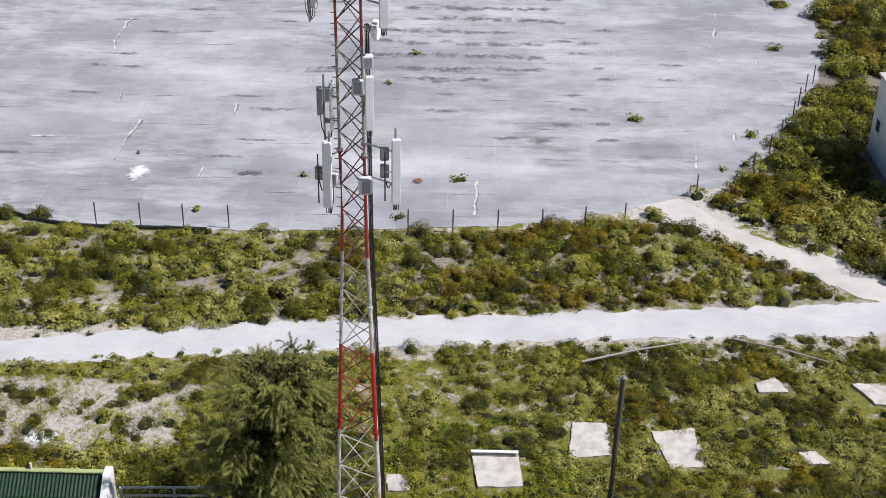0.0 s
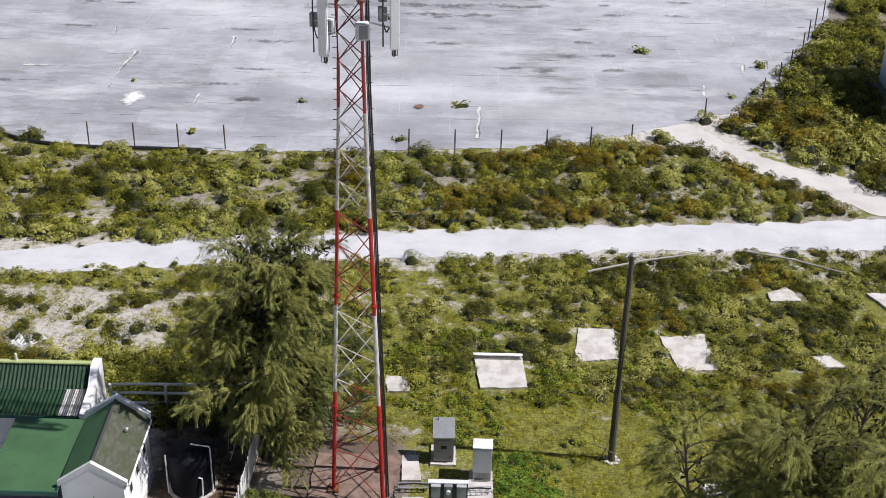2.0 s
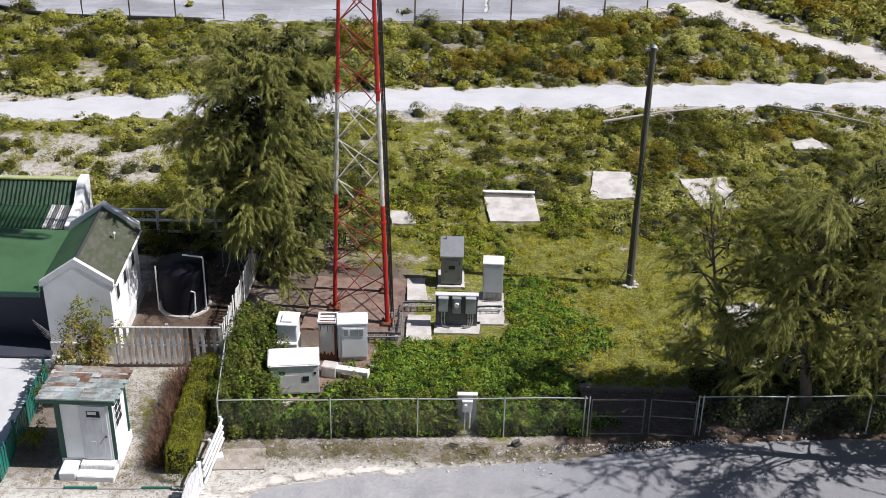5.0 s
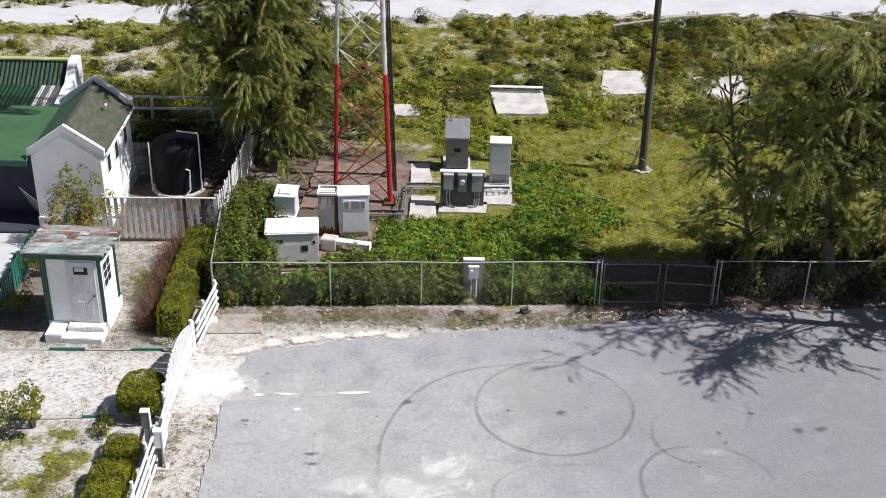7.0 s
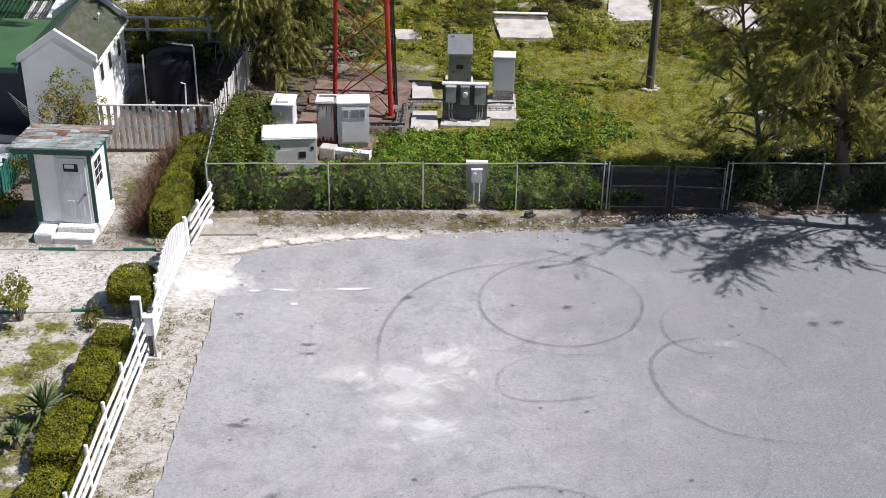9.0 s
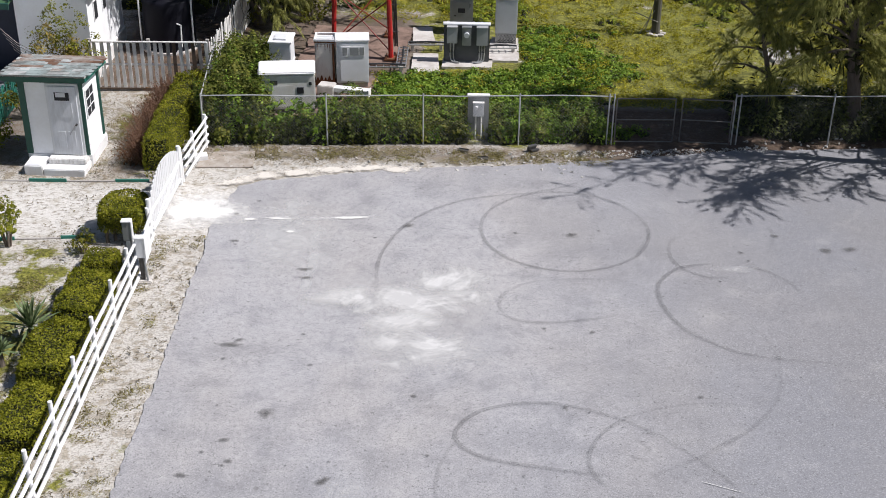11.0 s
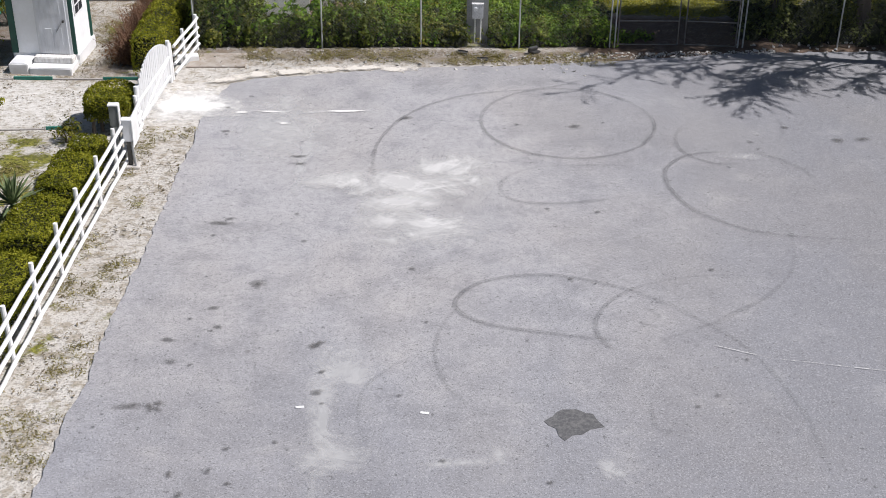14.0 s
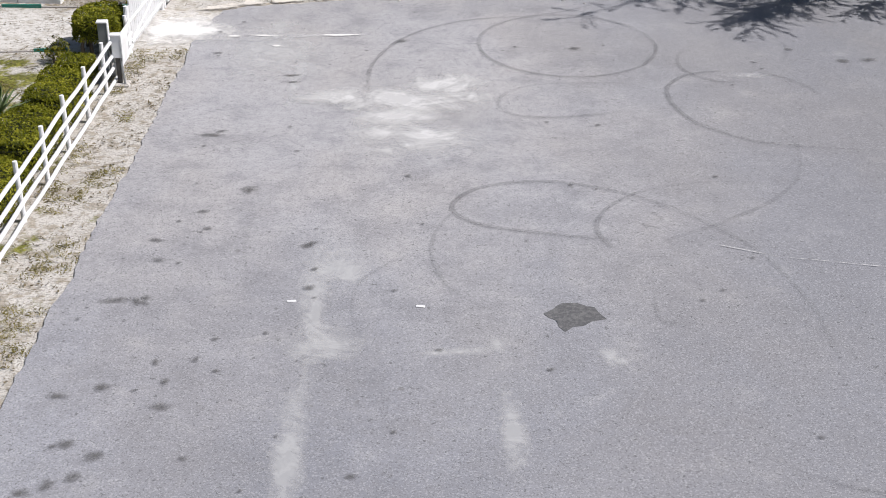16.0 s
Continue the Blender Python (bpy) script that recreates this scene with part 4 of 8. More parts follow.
def grey_locker():
    t = thing("white_cabinet", "small white cabinet with tilted hatch on its top", "cabinet", (-5.40, 35.15, 0.06), turn=-3)
    part("body", box(B(), -0.35, 0, 0.0, 0.35, 0.8, 0.75, 0.02), WHITE, t)
    part("upper_box", box(B(), -0.33, 0.12, 0.75, 0.33, 0.8, 1.42, 0.02), LIGHTGREY, t)
    part("top_frame", box(B(), -0.37, 0.09, 1.42, 0.37, 0.86, 1.48, 0.012, tilt=5), WHITE, t)
    part("hatch", box(B(), -0.20, 0.22, 1.47, 0.18, 0.62, 1.53, 0.01, tilt=5), LIGHTGREY, t)
    part("handle", tube(B(), (-0.1, 0.02, 0.77), (0.12, 0.02, 0.77), 0.015), STEELGREY, t)


def rusty_locker():
    t = thing("rusty_cabinet", "tall off-white cabinet streaked with rust, its open top framed", "cabinet", (-4.03, 35.4, 0.06), turn=1)
    part("body", box(B(), -0.30, 0, 0.10, 0.30, 0.60, 1.40, 0.015), RUSTWHITE, t)
    part("rust_band", box(B(), -0.315, -0.015, 1.40, 0.315, 0.615, 1.45, 0.008), RUST, t)
    part("front_panel", box(B(), -0.27, -0.02, 0.30, 0.22, 0.0, 1.36, 0.01), RUSTWHITE, t)
    part("rusted_edge", box(B(), 0.235, -0.025, 0.12, 0.305, 0.01, 1.38, 0.006), RUST, t, "rusted corner edge")
    for x, z0 in ((-0.22, 1.16), (-0.10, 1.24), (0.02, 1.10), (0.10, 1.22), (0.17, 1.06)):
        part("rust_run", prism(B(), [(x - 0.013, 1.36), (x + 0.016, 1.36), (x + 0.010, z0 + 0.09), (x + 0.003, z0), (x - 0.006, z0 + 0.02)], 1, -0.024, -0.019), RUST, t, "streak of rust running down")
    for x, z1 in ((-0.24, 0.36), (-0.12, 0.42), (0.0, 0.34), (0.12, 0.40)):
        part("rust_run", prism(B(), [(x - 0.05, 0.18), (x + 0.055, 0.18), (x + 0.035, z1 - 0.11), (x + 0.01, z1 - 0.06), (x - 0.02, z1 - 0.12)], 1, -0.024, -0.019), RUST, t, "rust creeping up from the foot")
    part("foot_band", box(B(), -0.31, -0.015, 0.0, 0.31, 0.61, 0.18, 0.006), RUST, t)
    for x0, y0, x1, y1 in ((-0.33, -0.03, 0.33, 0.03), (-0.33, 0.57, 0.33, 0.63), (-0.33, 0.03, -0.27, 0.57), (0.27, 0.03, 0.33, 0.57)):
        part("top_frame", box(B(), x0, y0, 1.45, x1, y1, 1.52, 0.006), WHITE, t)
    for y in (0.2, 0.38):
        part("louvre", box(B(), -0.27, y, 1.44, 0.27, y + 0.10, 1.475, 0.004, tilt=14), LIGHTGREY, t)


def window_cabinet():
    t = thing("white_cabinet", "white metal cabinet with a louvred window in its front", "cabinet", (-3.16, 35.3, 0.06), turn=6)
    part("body", box(B(), -0.50, 0, 0.14, 0.50, 0.65, 1.50, 0.02), LIGHTGREY, t)
    part("roof", box(B(), -0.53, -0.04, 1.50, 0.53, 0.68, 1.56, 0.015), WHITE, t)
    part("door", box(B(), -0.38, -0.03, 0.20, 0.42, 0.0, 1.42, 0.012), LIGHTGREY, t)
    f = part("window_frame", box(B(), -0.34, -0.045, 1.02, 0.38, -0.02, 1.36, 0.006), WHITE, t)
    for x in (-0.30, -0.08, 0.22):
        part("pane", box(B(), x, -0.055, 1.07, x + (0.27 if x == -0.08 else 0.14), -0.04, 1.32, 0.003), STEELGREY, f)
    part("skid", box(B(), -0.46, 0.04, 0.0, 0.46, 0.6, 0.14), GALV, t)


def trunking():
    t = thing("cable_trunking", "white metal trunking box lying on low supports", "trunking", (-3.2, 34.35, 0.06), turn=-12)
    part("cover", box(B(), -0.45, -0.12, 0.22, 0.62, 0.14, 0.36, 0.01), WHITE, t)
    part("end_cap", box(B(), 0.62, -0.13, 0.14, 0.66, 0.15, 0.38, 0.006), OFFWHITE, t)
    for x in (-0.35, 0.5):
        part("support", box(B(), x - 0.04, -0.08, 0.0, x + 0.04, 0.08, 0.22), GALV, t)
    part("block", box(B(), -0.95, -0.2, 0.0, -0.45, 0.2, 0.42, 0.02), CONCRETE, t)


generator()
grey_locker()
rusty_locker()
window_cabinet()
trunking()


# ---- utility pole ----
def utility_pole():
    t = thing("utility_pole", "tall weathered wooden utility pole with a short crossarm", "utility pole", (6.9, 41.0, 0))
    part("pole", chain(B(), [(0, 0, -0.3), (-0.01, 0, 3), (-0.02, 0, 6), (0.0, -0.02, 9.55)], [0.15, 0.135, 0.12, 0.10], 12), POLEWOOD, t)
    part("crossarm", box(B(), -0.30, -0.05, 9.40, 0.16, 0.05, 9.48, 0.012), GREYWOOD, t)
    part("bracket", tube(B(), (-0.26, 0, 9.44), (-0.24, 0, 9.60), 0.03, seg=8), GREYWOOD, t)
    part("cap", tube(B(), (0, -0.02, 9.54), (0, -0.02, 9.62), 0.12, 0.06, 12), GALV, t)
    for p, q in (((-0.55, -0.05, 0), (-0.05, -0.1, 0.95)), ((-0.35, 0.15, 0), (-0.1, 0.05, 1.15)), ((-0.75, 0.0, 0.75), (0.05, -0.16, 0.45))):
        part("loose_stick", tube(B(), p, q, 0.018, 0.012, 6), GREYWOOD, t)
    bm = B()
    for a in range(7):
        x, y = 0.24 * math.cos(a * 0.9), 0.24 * math.sin(a * 0.9) - 0.08
        bmesh.ops.create_icosphere(bm, subdivisions=1, radius=0.10, matrix=Matrix.Translation((x, y, 0.03)) @ Matrix.Diagonal((1.3, 1, 0.6, 1)))
    part("packing_stones", bm, CONCRETE, t)


utility_pole()


# ---- guard booth ----
RIDGEPAINT = painted("pale_green_ridge_paint", (0.42, 0.46, 0.20), (0.25, 0.26, 0.14), 0.5, 0.7, scale=3)
SHINGLE = shingle_material("booth_shingle", (0.24, 0.29, 0.285), (0.29, 0.34, 0.335), (0.33, 0.38, 0.37), (0.12, 0.115, 0.105))
PALESHINGLE = shingle_material("peeled_pale_shingle", (0.36, 0.39, 0.385), (0.41, 0.43, 0.42), (0.46, 0.47, 0.46), (0.20, 0.20, 0.19))
RUSTSHINGLE = shingle_material("worn_brown_shingle", (0.12, 0.060, 0.036), (0.15, 0.080, 0.050), (0.18, 0.105, 0.07), (0.36, 0.34, 0.31))
DOORPAINT = painted("scuffed_door_paint", (0.70, 0.715, 0.75), (0.42, 0.42, 0.42), 0.45, 0.6, scale=4, streak=(3, 3, 0.6))


def booth():
    t = thing("guard_booth", "small white timber guard booth with green trim and patched shingles", "booth", (-10.66, 29.42, 0), turn=-1)
    part("plinth", box(B(), -0.86, -0.02, -0.1, 0.90, 1.52, 0.33, 0.02), WHITE, t)
    part("wall", box(B(), -0.80, 0.0, 0.33, 0.82, 1.46, 2.46), WHITEWALL, t)
    for x0, x1 in ((-0.87, -0.70), (0.76, 0.86)):
        part("corner_trim", box(B(), x0, -0.035, 0.33, x1, 0.03, 2.46, 0.006), DARKGREEN, t)
    part("corner_trim", box(B(), 0.80, 1.36, 0.33, 0.86, 1.49, 2.46, 0.006), DARKGREEN, t)
    part("fascia", box(B(), -1.20, -0.30, 2.54, 1.04, -0.25, 2.68, 0.006), DARKGREEN, t)
    part("fascia", prism(B(), [(-0.25, 2.54), (-0.25, 2.68), (1.66, 2.50), (1.66, 2.36)], 0, 1.00, 1.05), GREENTRIM, t)
    part("fascia", prism(B(), [(-0.25, 2.54), (-0.25, 2.68), (1.66, 2.50), (1.66, 2.36)], 0, -1.25, -1.20), GREENTRIM, t)
    roof = part("roof", prism(B(), [(-0.30, 2.66), (-0.30, 2.70), (1.70, 2.515), (1.70, 2.475)], 0, -1.26, 1.06), GREYWOOD, t)
    part("soffit", prism(B(), [(-0.25, 2.50), (-0.25, 2.53), (1.66, 2.42), (1.66, 2.39)], 0, -1.18, 0.98), DARKGREEN, t)
    kinds = [finish("shingle", box(B(), -0.145, -0.105, -0.005, 0.145, 0.105, 0.007), m) for m in (SHINGLE, RUSTSHINGLE, PALESHINGLE)]
    for r in range(13):
        for c in range(8):
            worn = noise.noise(Vector((c * 0.42, r * 0.65, 3.1))) + random.uniform(-0.10, 0.10)
            back = r + 2.2 * noise.noise(Vector((c * 0.4, 9.0, 1.0))) > 7.4
            kind = (2 if worn > 0.24 else 1) if back else (2 if worn > 0.16 else 1 if worn < -0.30 else 0)
            s = part("shingle", kinds[kind], None, roof)
            y = -0.20 + r * 0.148
            s.matrix_basis = pose(-1.11 + c * 0.29 + (0.10 if r % 2 else -0.02) + random.uniform(-0.01, 0.01), y, 2.712 - (y + 0.30) * 0.0925 + 0.004 * (r % 2), -5.6 + random.uniform(-0.8, 0.8), 0, random.uniform(-1, 1))
    part("door_frame", box(B(), -0.14, -0.05, 0.33, 0.76, 0.01, 2.40, 0.01), LIGHTGREY, t)
    d = part("door", box(B(), -0.07, -0.08, 0.35, 0.69, -0.03, 2.33, 0.008), DOORPAINT, t, "scuffed white panelled door")
    part("door_window", box(B(), 0.10, -0.09, 1.93, 0.50, -0.07, 2.16, 0.004), DARKROOM, d)
    part("blind", box(B(), 0.14, -0.096, 2.03, 0.40, -0.085, 2.15, 0.002), LIGHTGREY, d)
    part("door_panel", box(B(), 0.06, -0.088, 1.45, 0.55, -0.072, 1.86, 0.006), DOORPAINT, d)
    for x in (0.10, 0.36):
        part("door_panel", box(B(), x, -0.092, 0.60, x + 0.19, -0.072, 1.05, 0.008), DOORPAINT, d)
    part("handle", tube(B(), (0.62, -0.08, 1.25), (0.62, -0.14, 1.25), 0.03, seg=10), DARKSTEEL, d)
    part("lock_bar", tube(B(), (0.40, -0.10, 0.95), (0.62, -0.10, 1.30), 0.012, seg=6), GALV, d)
    w = part("window_frame", box(B(), 0.815, 0.22, 1.28, 0.85, 0.92, 2.12, 0.006), WHITE, t)
    for i in range(2):
        for k in range(3):
            part("pane", box(B(), 0.845, 0.27 + 0.32 * i, 1.33 + 0.26 * k, 0.856, 0.54 + 0.32 * i, 1.54 + 0.26 * k, 0.002), DARKROOM, w)
    part("step", box(B(), -0.26, -0.68, -0.1, 0.86, 0.0, 0.17, 0.02), WHITE, t, "lower white concrete step")
    part("step", box(B(), -0.22, -0.33, 0.17, 0.82, 0.0, 0.325, 0.02), WORNWHITE, t)
    part("step_block", box(B(), -0.78, -0.68, -0.1, -0.28, -0.03, 0.27, 0.02), WHITE, t)
    part("step_mat", box(B(), -0.72, -0.64, 0.27, -0.36, -0.36, 0.283, 0.004), LIGHTGREY, t)
    part("drain_pipe", chain(B(), smooth([(0.90, 1.52, 2.40), (1.02, 1.50, 2.30), (0.95, 1.50, 2.0)], 4), 0.02, 6), PVC, t)


booth()


# ---- houses ----
MOSSY = shingle_material("mossy_shingle", (0.062, 0.064, 0.045), (0.074, 0.076, 0.054), (0.092, 0.092, 0.070), (0.045, 0.062, 0.024))


def gable_house():
    t = thing("house", "small white gabled house with mossy shingles and green lean-to", "house", (0, 0, 0))
    x0, x1, xr, y0, y1, ze, zr = -13.52, -11.28, -12.36, 35.45, 39.35, 2.84, 3.62
    part("wall", prism(B(), [(x0, -0.1), (x1, -0.1), (x1, ze), (xr, zr - 0.03), (x0, ze - 0.1)], 1, y0, y1), WHITEWALL, t)
    for ya, yb, up in ((y0 - 0.012, y0 + 0.14, 0.07), (y1 - 0.05, y1 + 0.18, 0.14)):
        part("gable_coping", prism(B(), [(x0 - 0.12, ze - 0.22), (x0 - 0.12, ze - 0.06 + up), (xr, zr + 0.06 + up), (x1 + 0.14, ze + up), (x1 + 0.14, ze - 0.16), (xr, zr - 0.10)], 1, ya, yb), WHITE, t)
    right = part("roof_slope", prism(B(), [(xr, zr - 0.02), (xr, zr + 0.03), (x1 + 0.16, ze - 0.07), (x1 + 0.16, ze - 0.12)], 1, y0 + 0.14, y1 - 0.05), BROWNWOOD, t)
    part("roof_slope", prism(B(), [(xr, zr - 0.02), (xr, zr + 0.04), (x0 - 0.1, ze - 0.13), (x0 - 0.1, ze - 0.19)], 1, y0 + 0.14, y1 - 0.05), LEANROOF, t, "green painted roof slope")
    run = Vector((x1 + 0.16 - xr, 0, ze - 0.10 - zr))
    tilt = math.degrees(math.atan2(-run.z, run.x))
    one = finish("shingle", box(B(), -0.075, -0.115, -0.004, 0.075, 0.115, 0.012), MOSSY)
    for r in range(13):
        for c in range(16):
            s = part("shingle", one, None, right)
            k = (r + 0.5) / 13
            s.matrix_basis = pose(xr + run.x * k, y0 + 0.27 + c * 0.2335 + (0.05 if r % 2 else -0.04), zr + 0.042 + run.z * k, 0, tilt - 4.5 + random.uniform(-1.2, 1.2), random.uniform(-1.5, 1.5))
    part("ridge_cap", tube(B(), (xr, y0 + 0.1, zr + 0.02), (xr, y1 - 0.05, zr + 0.02), 0.06, seg=8), DARKSTEEL, t)
    part("roof_vent", chain(B(), [(-11.65, 37.9, 3.0), (-11.65, 37.9, 3.42), (-11.6, 37.82, 3.46)], 0.045, 8), PVC, t)
    part("gutter", tube(B(), (x1 + 0.17, y0 + 0.1, ze - 0.16), (x1 + 0.17, y1, ze - 0.16), 0.05, seg=8), WHITE, t)
    for y in (36.05, 37.05, 38.25):
        w = part("window", box(B(), x1 - 0.02, y, 1.75, x1 + 0.03, y + 0.42, 2.40, 0.006), WHITE, t)
        part("pane", box(B(), x1 + 0.02, y + 0.06, 1.80, x1 + 0.04, y + 0.36, 2.35, 0.002), DARKROOM, w)
    part("plinth", box(B(), x0 - 0.04, y0 - 0.05, -0.1, x1 + 0.05, y1 + 0.04, 0.45, 0.015), WORNWHITE, t)
    lean = prism(B(), [(35.25, 2.50), (35.25, 2.56), (39.3, 2.70), (39.3, 2.64)], 0, -16.3, x0 - 0.1)
    part("lean_to_roof", lean, LEANROOF, t, "broad plain green lean-to roof")
    part("lean_to_valley", box(B(), x0 - 0.13, 35.3, 2.60, x0 - 0.09, 39.2, 2.66), DARKGREEN, t, "dark valley seam between the green roofs")
    part("fascia", box(B(), -16.3, 35.19, 2.38, -13.6, 35.245, 2.57), DARKGREEN, t)
    # Porch wall and floor take the deep lean-to shade as their colour.
    part("back_wall", box(B(), -16.25, 36.3, -0.1, -13.54, 36.5, 2.45), painted("porch_shade_navy", (0.03, 0.035, 0.06), (0.02, 0.02, 0.03), 0.5, 0.7), t, "porch wall coloured navy as the shade under the lean-to")
    part("porch_floor", box(B(), -21.0, 35.0, -0.1, -13.5, 38.5, 0.12, 0.02), painted("porch_shade_floor", (0.05, 0.055, 0.075), (0.03, 0.03, 0.04), 0.5, 0.6), t)


def ribbed(bm, x0, x1, y0, z0, y1, z1, pitch=0.16, depth=0.025):
    n = int((x1 - x0) / (pitch / 4))
    a, b = [], []
    for i in range(n + 1):
        x = x0 + (x1 - x0) * i / n
        w = depth * math.sin(i * math.pi / 2)
        a.append(bm.verts.new((x, y0, z0 + w)))
        b.append(bm.verts.new((x, y1, z1 + w)))
    for i in range(n):
        bm.faces.new((a[i], a[i + 1], b[i + 1], b[i]))
    ext = bmesh.ops.solidify(bm, geom=bm.faces[:], thickness=0.01)
    del ext
    return bm


def back_house():
    t = thing("house", "white house with a corrugated green roof behind a stepped parapet", "house", (0, 0, 0))
    part("wall", prism(B(), [(40.0, -0.1), (42.3, -0.1), (42.3, 3.10), (42.15, 3.16), (41.35, 2.54), (40.0, 2.34)], 0, -24.0, -14.0), WHITEWALL, t)
    part("parapet", prism(B(), [(39.75, -0.1), (42.45, -0.1), (42.45, 3.38), (41.95, 3.38), (41.2, 2.80), (39.75, 2.58)], 0, -14.0, -13.68), WHITE, t)
    part("roof_slope", ribbed(B(), -24.0, -14.01, 41.33, 2.62, 42.16, 3.25), GREENROOF, t, "steep corrugated green roof")
    part("roof_slope", ribbed(B(), -24.0, -14.01, 39.82, 2.42, 41.34, 2.60), GREENROOF, t, "lower corrugated green roof")
    part("ridge_cap", box(B(), -24, 42.08, 3.25, -14.01, 42.32, 3.33, 0.02), RIDGEPAINT, t, "pale green ridge capping")
    part("roof_edge", box(B(), -24, 39.78, 2.30, -14.01, 39.84, 2.40), DARKGREEN, t)
    for x in (-14.86, -14.52):
        part("pale_sheet", ribbed(B(), x, x + 0.17, 39.80, 2.455, 41.30, 2.635, 0.075, 0.012), WORNWHITE, t, "bare pale roofing sheet")
    for x in (-14.69, -14.35, -14.18):
        part("grey_sheet", ribbed(B(), x, x + 0.16, 39.80, 2.45, 41.30, 2.63, 0.075, 0.012), GALV, t, "dull grey roofing sheet")
    part("vent_pipe", tube(B(), (-17.05, 42.25, 2.9), (-17.05, 42.25, 3.62), 0.05, seg=8), PVC, t)


gable_house()
back_house()


def far_building():
    t = thing("building", "plain white flat-roofed concrete building among bushes", "building", (29.0, 73.0, 0), turn=0)
    part("wall", box(B(), 0, 0, -0.1, 9, 9.3, 5.5), WHITEWALL, t)
    part("roof", box(B(), -0.15, -0.15, 5.5, 9.15, 9.45, 5.68, 0.02), CONCRETE, t)
    for y in (1.6, 4.5, 7.5):
        w = part("window", box(B(), -0.05, y, 1.9, 0.03, y + 0.9, 2.9, 0.01), WHITE, t)
        part("pane", box(B(), -0.06, y + 0.1, 2.0, -0.045, y + 0.8, 2.8), DARKROOM, w)
    part("stack", box(B(), 1.0, 1.0, 5.68, 1.5, 1.5, 6.0), WHITEWALL, t)


far_building()


# ---- fences ----
def mesh_fence(name, label, pts, height, posts, gap=0.085):
    """Chain-link: posts, a top rail and crossed wires along straight runs."""
    t = thing(name, label, "fence", (*pts[0], 0))
    o = Vector((*pts[0], 0))
    for p in posts:
        p = Vector((*p, 0)) - o
        q = part("post", tube(B(), p + Vector((0, 0, -0.2)), p + Vector((0, 0, height + 0.03)), 0.022, seg=10), FENCETUBE, t)
        part("post_cap", tube(B(), p + Vector((0, 0, height + 0.03)), p + Vector((0, 0, height + 0.07)), 0.034, 0.012, 10), GALV, q)
    for a, b in zip(pts, pts[1:]):
        a, b = Vector((*a, 0)) - o, Vector((*b, 0)) - o
        d = b - a
        n = max(2, int(d.length / 1.4))
        line = [a + d * k / n + Vector((0, 0, height + 0.02 * math.sin(k * 2.1))) for k in range(n + 1)]
        part("top_rail", chain(B(), line, 0.018, 8), FENCETUBE, t)
        L = d.length
        u = d / L
        bm = B()
        def wire(s0, z0, s1, z1):
            p, q = a + u * s0, a + u * s1
            side = Vector((-u.y, u.x, 0)) * 0.0014
            vs = [bm.verts.new(w) for w in ((p.x - side.x, p.y - side.y, z0 - 0.0015), (p.x + side.x, p.y + side.y, z0 + 0.0015), (q.x + side.x, q.y + side.y, z1 + 0.0015), (q.x - side.x, q.y - side.y, z1 - 0.0015))]
            bm.faces.new(vs)
        k = -height
        while k < L:
            for up in (True, False):
                s0, s1 = max(0, k), min(L, k + height)
                if s1 - s0 > 0.02:
                    z0, z1 = s0 - k, s1 - k
                    if not up:
                        z0, z1 = height - z0, height - z1
                    wire(s0, 0.02 + z0 * 0.985, s1, 0.02 + z1 * 0.985)
            k += gap
        part("wire_mesh", bm, WIRE, t)


def lf(x):
    return 30.92 + (x + 7.0) * 0.055


FH = 1.50
mesh_fence("chain_link_fence", "galvanised chain-link fence overgrown with creepers along the yard", [(-7.0, lf(-7.0)), (4.5, lf(4.5))], FH, [(x, lf(x)) for x in (-7.0, -3.52, -0.81, 1.9, 4.42, 4.56)])
mesh_fence("chain_link_fence", "short chain-link fence beside the hedge", [(-7.0, lf(-7.0) + 0.06), (-7.35, 35.0)], FH, [(-7.15, 32.9), (-7.35, 35.0)])
mesh_fence("chain_link_fence", "galvanised chain-link fence in the shade of the casuarina", [(8.0, lf(8.0)), (32.0, lf(32.0))], FH, [(x, lf(x)) for x in (8.0, 8.14, 10.8, 13.5, 16.2, 18.9, 21.6, 24.3)])


def gate_leaf(x0, x1, dy, label):
    t = thing("chain_link_gate", label, "gate", (x0, lf(x0), 0), "gate leaves")
    w = x1 - x0
    for a, b in (((0, 0, 0.1), (0, 0, 1.42)), ((w, dy, 0.1), (w, dy, 1.42)), ((0, 0, 1.42), (w, dy, 1.42)), ((0, 0, 0.1), (w, dy, 0.1)), ((0, 0, 0.78), (w, dy, 0.78))):
        part("frame_tube", tube(B(), a, b, 0.021, seg=8), SHADETUBE, t)
    bm = B()
    for k in np.arange(-1.3, w, 0.09):
        for s in (0, 1):
            s0, s1 = max(0.0, k), min(w, k + 1.3)
            z0, z1 = 0.1 + s0 - k, 0.1 + s1 - k
            if s:
                z0, z1 = 1.52 - z0, 1.52 - z1
            f = dy / w
            bm.faces.new([bm.verts.new(v) for v in ((s0, s0 * f, z0 - 0.0015), (s0, s0 * f, z0 + 0.0015), (s1, s1 * f, z1 + 0.0015), (s1, s1 * f, z1 - 0.0015))])
    part("wire_mesh", bm, WIRE, t)


gate_leaf(4.64, 6.30, 0.08, "closed chain-link gate leaf of galvanised tube")
gate_leaf(6.50, 7.90, -0.10, "sagging chain-link gate leaf of galvanised tube")


